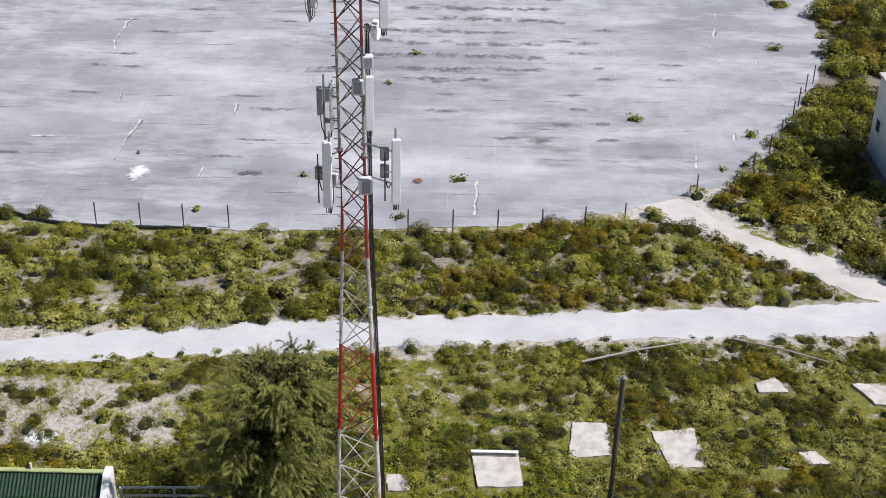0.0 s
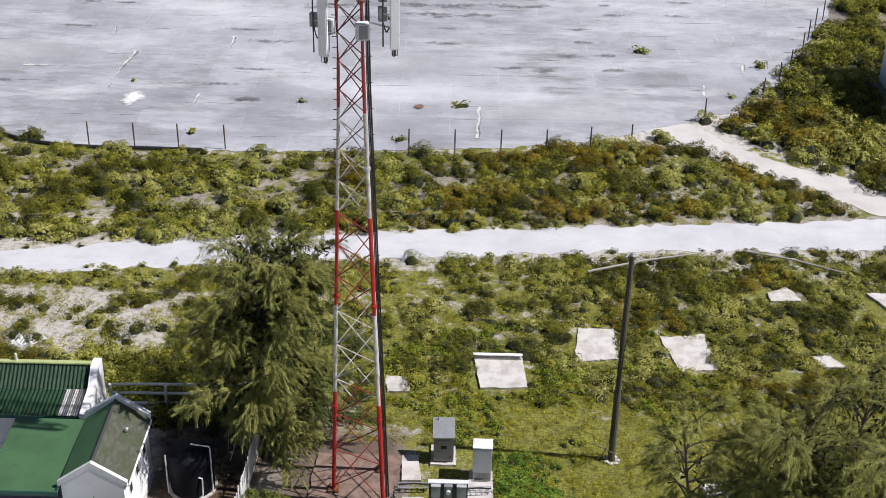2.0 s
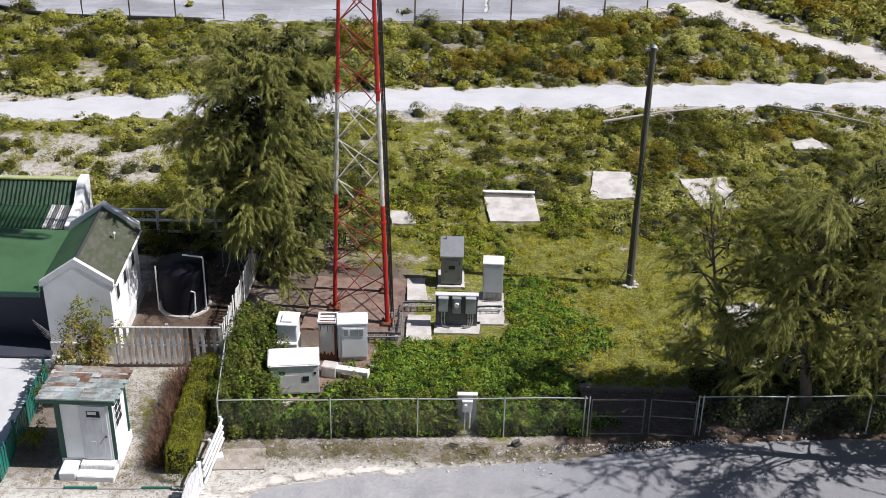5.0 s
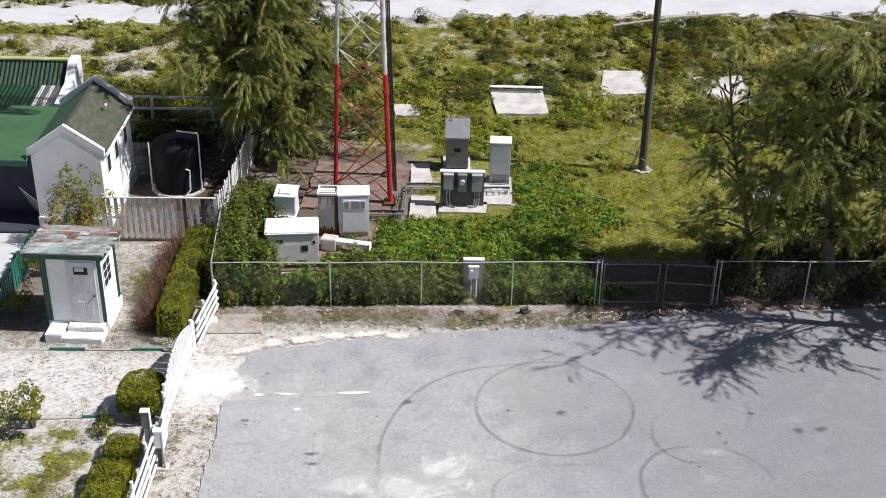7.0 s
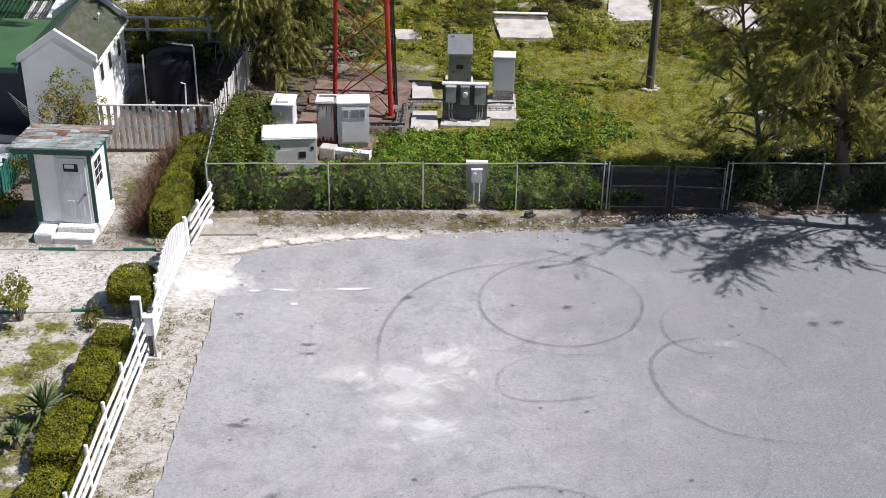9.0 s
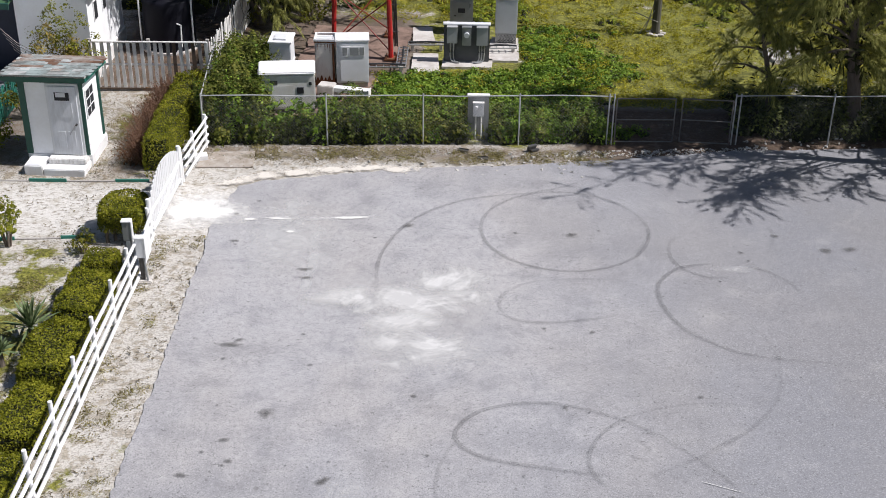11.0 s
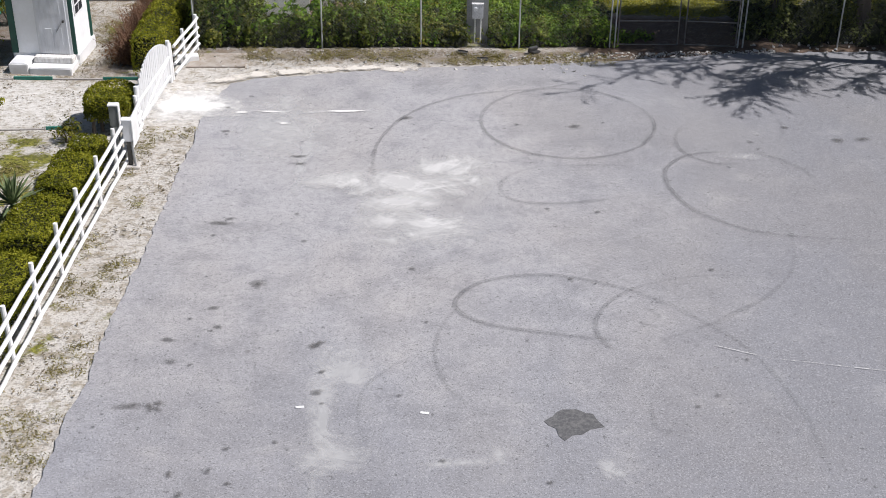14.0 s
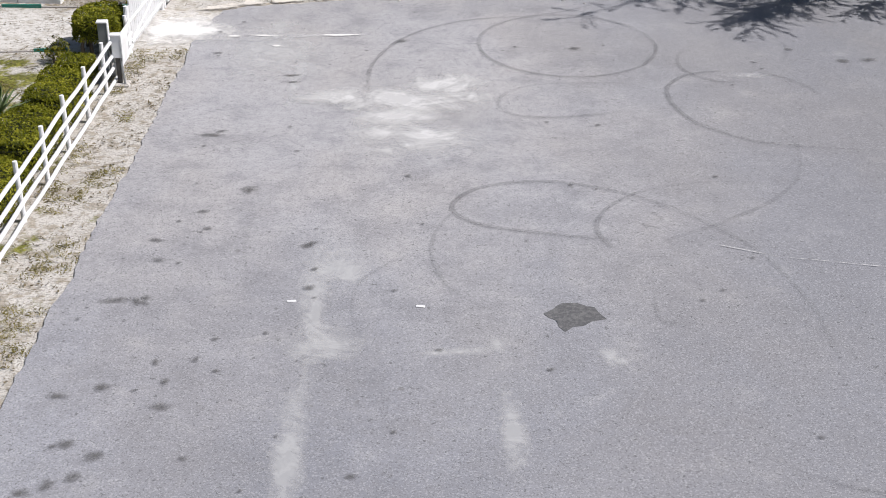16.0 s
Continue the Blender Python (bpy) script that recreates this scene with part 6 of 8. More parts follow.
slab("asphalt_patch", [(1.84, 14.20), (1.99, 14.34), (2.17, 14.50), (2.40, 14.53), (2.56, 14.43), (2.67, 14.42), (2.76, 14.25), (2.84, 14.05), (2.62, 13.98), (2.46, 13.84), (2.31, 13.81), (2.16, 13.67), (2.05, 13.80), (2.03, 13.98), (1.92, 14.07)], 0.026, painted("fresh_asphalt", (0.080, 0.080, 0.085), (0.20, 0.195, 0.19), 0.85, 0.95, scale=16, bump=0.5), "dark repair patch in the grey asphalt", 0.2, 0.05)


# cracks and weeds in the runway
JOINT = decal("joint_dirt", (0.13, 0.125, 0.12), 0.6, 0.40, 0.95, 0.70, 2.2)
DAMP = decal("dark_blotch", (0.15, 0.145, 0.145), 1.3, 0.18, 0.80, 0.66, 2.6)
CHALK = decal("chalky_crack", (0.62, 0.61, 0.59), 1.5, 0.35, 0.65, 0.9, 2.2)


def runway_line(pts, wide, z, material, label):
    line = [Vector((*p, 0)) for p in pts]
    bm = B()
    lay = bm.verts.layers.float.new("fade")
    rows = []
    for a, b in zip(line, line[1:]):
        n = max(2, int((b - a).length / 0.8))
        s = Vector((-(b - a).y, (b - a).x, 0)).normalized()
        for k in range(n + (b == line[-1])):
            p = a.lerp(b, k / n) + s * 0.12 * noise.noise(a.lerp(b, k / n) * 1.3)
            w = wide * (0.6 + 0.7 * abs(noise.noise(p * 0.8)))
            row = []
            for q, f in ((-1, 0.1), (0, 0.75), (1, 0.1)):
                v = bm.verts.new((p.x + s.x * w * q / 2, p.y + s.y * w * q / 2, z))
                v[lay] = f + 0.5 * noise.noise(p * 0.35)
                row.append(v)
            rows.append(row)
    for u, v in zip(rows, rows[1:]):
        for k in range(2):
            bm.faces.new((u[k], u[k + 1], v[k + 1], v[k]))
    bmesh.ops.recalc_face_normals(bm, faces=bm.faces[:])
    tagged(new("joint", finish("joint", bm, material)), label, "joint", kind="structure")


h = 0.025
for i, y in enumerate((71.0, 73.9, 75.9, 79.2, 81.2, 84.1, 86.6, 89.1, 92.0, 94.2, 96.6, 99.6, 102.2, 104.9, 107.7, 110.6, 113.4, 116.4, 120)):
    runway_line([(-70, y - 0.9), (-15, y - 0.2), (12 if y < 76 else 20, y + 0.5)], 0.19, h + 0.0006 * i, JOINT, "dirt-filled joint across the runway slabs")
CRACKS = (((-26.1, 107.1), (-27.2, 104.0), (-27.2, 99.6), (-26.5, 96.5)), ((-24.7, 91.7), (-24.1, 87.4), (-25.1, 84.2)), ((-21.8, 84.4), (-22.2, 81.1), (-22.4, 77.2)), ((-28.8, 81.4), (-25.6, 81.5)),
          ((-15.5, 87.6), (-15.5, 85.0)), ((-16.2, 77.2), (-16.3, 75.6)), ((-10.6, 94.1), (-10.6, 91.6)), ((13.0, 89.4), (12.9, 87.1)), ((23.1, 109.7), (21.8, 103.0)), ((21.2, 101.5), (21.1, 97.3)),
          ((24.0, 93.2), (23.6, 90.4)), ((20.6, 90.2), (19.8, 87.7)), ((20.1, 84.4), (19.8, 81.8)), ((17.0, 82.0), (16.6, 78.7)), ((1.9, 76.1), (1.7, 71.3)), ((24.4, 98.4), (24.1, 96.2)))
for i, pts in enumerate(CRACKS):
    big = 2 if i in (0, 2, 3) else 1
    runway_line(pts, 0.5 * big, h + 0.012 + 0.0006 * i, CHALK, "broken chalky crack in the runway slab")
    runway_line([(x + 0.12, y - 0.1) for x, y in pts], 0.22 * big, h + 0.023 + 0.0006 * i, JOINT, "dark dirt along a runway crack")
blot = np.random.default_rng(4)
spots = [(x + blot.normal() * 0.3, y + blot.normal() * 0.15, blot.uniform(1.6, 2.8), blot.uniform(0.7, 1.05)) for y in (93.1, 95.3, 98.0, 100.8, 103.4, 106.4, 109.2, 112.1) for x in np.arange(-5.2, 9.5 - (110 - y) * 0.2, 2.3) if blot.uniform() < 0.85]
spots += [(x, y, blot.uniform(1.2, 2.2), blot.uniform(0.45, 0.75)) for x, y in ((13.0, 104.4), (9.3, 101.7), (11.0, 101.3), (10.5, 99.0), (11.6, 95.9), (17.6, 96.9), (12.0, 93.8), (9.0, 90.5), (-0.6, 87.1), (-0.3, 90.2), (9.6, 87.9), (8.2, 85.2), (10.9, 85.4), (11.0, 82.7), (4.2, 82.7), (16.9, 93.9), (6.3, 82.4))]
spots += [(blot.uniform(-34, -6), 71 + 2.6 * int(blot.integers(1, 17)) + blot.normal() * 0.2, blot.uniform(1.2, 3.2), blot.uniform(0.3, 0.7)) for _ in range(26)]
for i, (x, y, rx, ry) in enumerate(spots):
    patch_sheet("dark_stain", x, y, rx, ry, blot.normal() * 1.5, DAMP, "dark weathered blotch along a runway joint", 0.052 + 0.0003 * i)
runway_line([(4.95, 16.5), (5.9, 16.19), (6.52, 16.01), (7.77, 15.8), (9.5, 15.4)], 0.035, 0.0412, CHALK, "thin chalky crack in the asphalt")
EDGESAND = decal("edge_sand", (0.68, 0.635, 0.57), 2.6, 0.06, 0.50, 0.94, 2.0)
SPILL = decal("sand_spill", (0.74, 0.725, 0.70), 1.8, 0.08, 0.55, 0.95, 1.4)
patch_sheet("sand_spill", -6.35, 26.85, 1.75, 1.35, 0, SPILL, "bright white sand spilled from the gate onto the asphalt", 0.032)
for x, y, rx, ry, turn in ((-2.45, 26.66, 0.95, 0.10, 5), (-4.25, 26.52, 0.65, 0.09, -2), (-3.9, 25.84, 0.22, 0.10, 0), (-5.0, 26.45, 0.25, 0.09, 5)):
    patch_sheet("sand_spill", x, y, rx, ry, turn, SPILL, "white streak of sand washed over the asphalt", 0.0395 + 0.0004 * x)
for x, y, rx, ry, turn in ((-5.7, 28.60, 0.8, 0.26, 20), (-5.0, 28.95, 0.9, 0.30, 16), (-4.1, 29.22, 1.0, 0.30, 14), (-3.2, 29.42, 1.0, 0.32, 9), (-2.3, 29.55, 1.0, 0.30, 5), (-1.4, 29.52, 0.9, 0.26, -2)):
    patch_sheet("sand_spill", x, y, rx, ry, turn, EDGESAND, "bright white sand along the edge of the asphalt", 0.0365 + 0.0004 * x)
BIGSTAIN = wisp("dried_sand_film", (0.62, 0.61, 0.60), 0.95, 0.95)
for x, y, rx, ry, turn in ((-0.45, 20.7, 1.7, 1.25, -6), (-0.7, 22.75, 2.4, 0.85, 4), (-2.4, 22.75, 1.0, 0.5, 10), (-0.9, 21.8, 1.2, 0.9, 0), (0.1, 23.6, 1.2, 0.8, 20)):
    patch_sheet("sand_stain", x, y, rx, ry, turn, BIGSTAIN, "large pale patch of sand dried on the asphalt", 0.0345 + 0.0003 * x)
WITHERED = decal("withered_grass", (0.20, 0.165, 0.085), 3.2, 0.22, 0.90, 0.62, 2.8)
for i, (x, y, rx, ry) in enumerate(((-9.3, 31.4, 0.8, 2.4), (-9.0, 33.6, 1.2, 0.9), (-8.9, 29.6, 0.7, 0.7), (-4.6, 30.3, 2.2, 0.55), (0.2, 30.2, 2.6, 0.5), (-1.8, 30.6, 2.0, 0.4))):
    patch_sheet("withered_grass", x, y, rx, ry, 4, WITHERED, "withered brown grass matted on the sand", 0.041 + 0.0006 * i)
MOULD = decal("leaf_mould", (0.105, 0.066, 0.040), 1.6, 0.05, 0.65, 0.85, 2.0)
for i, (x, y, rx, ry) in enumerate(((-8.1, 40.6, 2.2, 2.0), (-8.0, 37.8, 1.1, 1.8), (-10.5, 41.6, 1.8, 1.2))):
    patch_sheet("leaf_mould", x, y, rx, ry, 10, MOULD, "dark brown leaf mould over the yard soil", 0.036 + 0.0006 * i)
patch_sheet("sand_stain", 7.5, 75.5, 9.0, 3.2, 14, SWEPT, "sand blown over the runway edge", 0.094)
patch_sheet("sand_stain", -4, 83, 9.0, 3.0, 0, SWEPT, "sand blown over the runway slabs", 0.095)
patch_sheet("sand_stain", -30, 84, 9.0, 4.0, 0, SWEPT, "sand blown over the runway slabs", 0.096)
patch_sheet("sand_stain", -20.2, 76.2, 1.1, 1.7, 0, decal("white_sand", (0.74, 0.73, 0.71), 1.3, 0.12, 0.6, 0.95, 2.2), "white sand patch on the runway", 0.098)
patch_sheet("oil_stain", -1.95, 75.8, 0.6, 0.7, 0, decal("rust_patch", (0.20, 0.10, 0.06), 3.0, 0.35, 0.6, 0.9), "rusty brown patch on the runway", 0.099)


# ---- casuarina trees ----
def casuarina(base, height, spread, lean, seed, limbs, plumes, label, low=0.12, fits=None, girth=0.20, leafage=None, tips=(), dark=3.0):
    """A ragged tree: bent trunk, upswept limbs, and drooping brush-like plumes of fine needles along them."""
    rng = np.random.default_rng(seed)
    t = thing("casuarina_tree", label, "tree", (*base, 0), "casuarina trees")
    spine = [Vector((lean[0] * f * f + 0.25 * math.sin(5 * f + seed), lean[1] * f * f + 0.2 * math.cos(4 * f + seed), height * 0.92 * f)) for f in np.linspace(0, 1, 9)]
    spine = [p - Vector((spine[0].x, spine[0].y, 0)) for p in spine]
    spine[0].z = -0.2
    part("trunk", chain(B(), spine, [girth * (1 - 0.9 * f) + 0.018 for f in np.linspace(0, 1, 9)], 10), BARK, t)
    roots, ways, sizes = [], [], []

    def grow_limb(pts, f, count, reach, stretch=1.0):
        part("limb", chain(B(), pts, [0.06 * (1 - 0.5 * f), 0.045 * (1 - 0.5 * f), 0.03 * (1 - 0.3 * f), 0.016, 0.006], 5), BARK, t)
        g = rng.uniform(0.22, 1.0, count) ** 0.7
        j = np.minimum(3, (g * 4).astype(int))
        arr = np.array([tuple(p) for p in pts])
        tang = unit(arr[j + 1] - arr[j])
        at = arr[j] + (arr[j + 1] - arr[j]) * (g * 4 - j)[:, None]
        at = at + rng.normal(size=(count, 3)) * np.array([1, 1, 0.8]) * ((0.04 + 0.055 * reach) * (0.5 + 0.9 * (1 - g)))[:, None]
        roots.append(at)
        ways.append(unit(tang * 0.85 + rng.normal(size=(count, 3)) * 0.55 + np.array([0, 0, 0.22])))
        sizes.append(rng.uniform(0.45, 0.95, count) * stretch)

    for k in range(limbs):
        f = low + (0.98 - low) * (k + rng.uniform(0, 1)) / limbs
        i = min(7, int(f * 8))
        root = spine[i].lerp(spine[i + 1], f * 8 - i)
        az = k * 2.39996 + rng.uniform(-0.5, 0.5)
        reach = spread * (1.0 - 0.70 * max(0.0, f - 0.35)) * rng.uniform(0.50, 1.12)
        rise = reach * (0.10 + 0.85 * f) * rng.uniform(0.5, 1.25)
        out = Vector((math.cos(az), math.sin(az), 0))
        side = Vector((-out.y, out.x, 0)) * rng.uniform(-0.3, 0.3) * reach
        grow = 1.0
        while True:
            pts = [root + (out * reach * g + side * g * g + Vector((0, 0, rise * math.sin(g * 1.75) - (0.22 * (1 - f)) * reach * g * g))) * grow for g in (0, 0.25, 0.5, 0.75, 1.0)]
            tip = pts[-1]
            if fits is None or grow < 0.3 or fits(tip.x + base[0], tip.y + base[1], tip.z):
                break
            grow -= 0.1
        grow_limb(pts, f, max(3, int(plumes / limbs * (0.35 + 1.0 * reach * grow / spread))), reach * grow)
    for x, y, z, count in tips:
        tip = Vector((x - base[0], y - base[1], z))
        f = max(0.15, min(0.9, (z - 1.2) / height))
        i = min(7, int(f * 8))
        root = spine[i].lerp(spine[i + 1], f * 8 - i)
        pts = [root.lerp(tip, g) + Vector((0, 0, 0.35 * math.sin(g * 3.1))) for g in (0, 0.25, 0.5, 0.75, 1.0)]
        grow_limb(pts, 1.2, int(count * 0.6), (tip - root).length * 0.5, 1.35)
    P, W, S = np.concatenate(roots), np.concatenate(ways), np.concatenate(sizes)
    n, m = len(P), 62
    heart = np.stack([np.interp(P[:, 2], [p.z for p in spine], [p.x for p in spine]), np.interp(P[:, 2], [p.z for p in spine], [p.y for p in spine]), P[:, 2] - 0.8], 1)
    outward = unit(P - heart)
    along = rng.uniform(0.0, 1.0, (n, m, 1)) ** 0.85
    axis = W[:, None, :] * along * S[:, None, None]
    axis[..., 2] -= 0.42 * (along ** 2 * S[:, None, None])[..., 0]
    radial = unit(rng.normal(size=(n, m, 3)))
    c = P[:, None, :] + axis + radial * 0.035
    way = W[:, None, :] * 0.75 + radial * 0.42
    way[..., 2] -= (0.12 + 0.75 * along)[..., 0]
    way = unit(way)
    ln = rng.uniform(0.055, 0.105, (n, m, 1))
    face = unit(radial * 0.7 + outward[:, None, :] * 0.8 + np.array([0, 0, 0.5]))
    w = unit(np.cross(way, face)) * rng.uniform(0.007, 0.0125, (n, m, 1))
    c = c + way * ln * 0.8
    # Dark cards inside the crown paint in the shade between the plumes.
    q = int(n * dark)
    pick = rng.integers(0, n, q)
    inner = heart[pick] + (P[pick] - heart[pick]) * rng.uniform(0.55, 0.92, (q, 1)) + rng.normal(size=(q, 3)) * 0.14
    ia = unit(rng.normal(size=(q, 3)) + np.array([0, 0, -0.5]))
    part("inner_foliage", quads("inner_foliage", inner, ia * rng.uniform(0.10, 0.22, (q, 1)), unit(np.cross(ia, rng.normal(size=(q, 3)))) * rng.uniform(0.02, 0.05, (q, 1)), L_CROWNSHADE), None, t, "inner foliage coloured dark as the shade within the crown")
    part("crown", needles("crown", c.reshape(-1, 3), (way * ln).reshape(-1, 3), w.reshape(-1, 3), leafage or L_NEEDLE), None, t, "drooping dark green needle foliage" if leafage else "drooping olive-green needle foliage")
    return t


def near_yard(x, y, z):
    left = -7.8 if z < 2.6 else -8.6 if z < 3.8 else -9.7 if z < 7.6 else -10.6
    return left < x < -4.3 and z > 1.0 and z < 9.6 and not (x > -5.4 and y < 40.4) and y < 43.2


def near_fence(x, y, z):
    return z > (1.9 if x < 10.3 else 3.5) + max(0.0, 31.6 - y) * 1.35 and y < 34.2 and x > max(8.4, 5.2 + 0.62 * z) and not (y < 30.2 and x > 11.6 and z < 2.5)


def past_fence(x, y, z):
    return z > 2.2 + max(0.0, 31.5 - y) * 0.8 and x > 11.6 and y > 28.2 and y < 33.0


yard_tree = casuarina((-7.0, 41.2), 9.0, 3.9, (0.1, 0.2), 3, 92, 3000, "broad casuarina tree with drooping olive needles behind the house yard", 0.14, near_yard,
                      tips=((-6.5, 38.7, 4.3, 70), (-7.0, 38.5, 3.5, 60), (-6.0, 39.0, 5.2, 70), (-7.3, 39.0, 3.0, 50), (-6.3, 38.3, 5.3, 60), (-5.7, 39.6, 6.0, 60), (-6.9, 38.0, 4.4, 60), (-7.7, 39.6, 2.6, 40)))
casuarina((9.5, 34.1), 7.6, 2.0, (-1.3, -0.2), 8, 30, 420, "slender casuarina tree with thin foliage behind the wire fence", 0.16, lambda x, y, z: y < 35.0 and x > 6.9 and x < 10.4, 0.07, dark=0.5)
casuarina((11.8, 32.9), 8.1, 3.6, (-0.5, -0.4), 15, 84, 1900, "large casuarina tree shading the wire fence", 0.27, near_fence, dark=1.5)
casuarina((14.6, 34.6), 8.2, 3.2, (-0.3, -0.2), 27, 46, 700, "casuarina tree crowding behind the wire fence", 0.08, lambda x, y, z: x > 11.6 and z > 0.8, dark=2.6,
          # These tips are added out of view to shade the ground behind the fence.
          tips=[(17.0, 31.7, 6.3, 70), (18.2, 32.1, 7.0, 70), (16.0, 32.4, 5.2, 70), (19.2, 32.0, 8.0, 60), (16.6, 33.2, 6.4, 70), (17.6, 33.4, 7.4, 60), (15.6, 32.2, 4.6, 60), (18.6, 33.0, 6.0, 60)])
# The last five fronds are unseen extras that shade the fence foot.
fronds = [(12.8, 27.6, 7.0, 60), (12.5, 28.2, 6.3, 50), (13.3, 27.2, 7.2, 45), (12.2, 28.7, 5.6, 26), (13.6, 28.2, 6.6, 40), (12.0, 27.5, 10.9, 20), (12.3, 29.1, 9.3, 20), (14.3, 28.5, 4.7, 40), (13.1, 29.3, 7.2, 16), (15.3, 31.2, 3.9, 60), (16.2, 31.5, 3.6, 60), (17.2, 31.0, 3.4, 60), (18.4, 31.4, 3.2, 50), (16.8, 30.4, 4.4, 50)]
casuarina((15.3, 30.6), 11.4, 4.2, (-0.6, -0.6), 21, 34, 330, "casuarina tree standing beside the wire fence", 0.10, past_fence, tips=fronds, dark=1.5)
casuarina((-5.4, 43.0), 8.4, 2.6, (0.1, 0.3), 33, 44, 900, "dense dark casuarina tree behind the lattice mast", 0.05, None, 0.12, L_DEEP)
for k in range(16):
    x, y = -8.3 + 0.13 * k + 0.1 * math.sin(k * 5), 40.0 + 0.5 * math.sin(k * 2.3)
    h = 2.6 + 0.5 * math.sin(k * 1.7)
    part("dead_twig", chain(B(), smooth([(x + 7.5, y - 40.9, h + 0.3), (x + 7.2, y - 41.2, h - 0.3), (x + 7.0 + 0.12 * math.sin(k), y - 41.3, h - 1.0), (x + 7.0 + 0.3 * math.sin(k * 3), y - 41.4, h - 1.6)], 4), 0.012, 4), GREYWOOD, yard_tree, "bare grey dead twig")


# ---- scrub ----
RNG = np.random.default_rng(11)


def clear_of(x, y):
    """Keep plants off the slabs, roads and things."""
    for outline, _ in FIELD:
        xs, ys = [p[0] for p in outline], [p[1] for p in outline]
        if min(xs) - 0.15 < x < max(xs) + 0.15 and min(ys) - 0.3 < y < max(ys) + 0.05:
            return False
    for x0, x1, y0, y1 in ((-5.4, -1.4, 36.5, 41.7), (-1.5, 2.2, 36.9, 41.7), (-5.85, -3.95, 32.95, 34.4), (-5.95, -2.5, 35.0, 36.5), (-4.3, -2.4, 34.1, 34.8)):
        if x0 < x < x1 and y0 < y < y1:
            return False
    return True


def road_low(x):
    return 57.0 + 0.115 * x if x < 0 else 57.0 + 0.08 * x


def road_high(x):
    return 59.75 + 0.14 * x if x < 0 else 59.75 + 0.10 * x


def scatter(n, x0, x1, y0, y1, r0, r1, tall, keep):
    """Shrubs in three kinds by a slow noise: pale, green, dark, rusty."""
    kinds = ([], [], [], [])
    for _ in range(n):
        x, y = RNG.uniform(x0, x1), RNG.uniform(y0, y1)
        if not keep(x, y):
            continue
        v = noise.noise(Vector((x * 0.22, y * 0.28, 3.0))) + 0.6 * noise.noise(Vector((x * 0.9, y * 0.9, 9.0))) + RNG.normal() * 0.14 - (0.04 if x > 2 and y < 57 else 0) + (0.10 if x < -4 else 0)
        w = noise.noise(Vector((x * 0.16, y * 0.25, 20.0)))
        r = RNG.uniform(r0, r1)
        k = 3 if (w > (0.02 if x > -6 and 58 < y < 76 else 0.34) and RNG.uniform() < 0.5) else 0 if v > 0.20 else 1 if v > -0.10 else 2
        kinds[k].append((x, y, -0.02, r, r * tall * RNG.uniform(0.55, 1.2)))
    return kinds


def plant(kinds, per, size, where):
    for lst, m, lab in zip(kinds, (L_LIGHT, L_MID, L_DARK, L_RUST), ("pale green broad-leaved", "green", "dark green", "rust-coloured dry")):
        if lst:
            k = {L_LIGHT: 1.25, L_MID: 1.0, L_DARK: 0.85, L_RUST: 0.9}[m]
            stuff("scrub", quads("scrub", *dome_leaves(RNG, lst, per / k ** 1.3, size * k, 0.6), m, lst, 3), lab + " low scrub " + where, "scrub")


def strip(x, y):
    lo, hi = road_high(x) + 0.35, 68.5 + max(0, x + 10) * 0.04 + max(0, x - 4) * 0.28
    if x > 10.5:
        hi = min(hi, 74 - (x - 10.9) * 0.92)
    bare = noise.noise(Vector((x * 0.5, y * 0.5, 40.0)))
    path = abs(x + 8.2 + (y - 64) * -0.12) < 0.35 or (abs(y - 63.2 - (x + 9) * 0.15) < 0.35 and -16 < x < -7)
    return lo < y < hi and bare < 0.42 and not path


def field(x, y):
    bare = noise.noise(Vector((x * 0.42, y * 0.5, 70.0))) + 0.4 * noise.noise(Vector((x * 1.3, y * 1.5, 71.0)))
    if -24 < x < -12.5 and 46.5 < y < 53.2:
        return bare < 0.08
    return 44.5 < y < road_low(x) - 0.35 and clear_of(x, y) and bare < 0.24 + (0.30 if x > 3 else 0) and not (x < -13 and y < 45.0)


def east(x, y):
    edge = float(np.interp(y, (74.4, 77.9, 83.3, 88.3, 93.2, 102.4, 106.5, 113.7, 135), (15.0, 20.2, 23.2, 25.5, 27.9, 31.6, 31.0, 32.6, 34.0)))
    if y < 74.4:
        edge = 15 + (74.6 - y) * 1.05
    return x > edge + 0.35 and not (28.3 < x < 38.5 and 72.4 < y < 82.8) and not (27.3 < x < 37 and 92.8 < y < 95.2) and not (27.2 < x < 29.2 and 76 < y < 81)


plant(scatter(1500, -28, 25, 58, 75, 0.35, 1.0, 0.9, strip), 150, 0.105, "between the sand road and the runway")
plant(scatter(1900, -28, 25, 58, 75, 0.20, 0.50, 0.6, strip), 130, 0.09, "filling the strip beside the sand road")
plant(scatter(2000, -25, 26, 44.5, 60, 0.24, 0.75, 0.75, field), 190, 0.080, "on the sandy field around old slabs")
plant(scatter(420, 4, 26, 44.5, 57, 0.35, 0.80, 0.7, lambda x, y: y < road_low(x) - 0.4 and clear_of(x, y) and not (x < 9 and y < 47)), 150, 0.088, "thickening towards the sand road")
plant(scatter(420, -24, 30, 53, 61, 0.15, 0.40, 0.8, lambda x, y: abs(y - road_low(x) + 0.2) < 0.45 or abs(y - road_high(x) - 0.45) < 0.4), 170, 0.085, "fringing the sand road")
plant(scatter(1900, 15, 40, 64, 122, 0.6, 1.5, 0.95, east), 62, 0.16, "beside the runway and the white building")
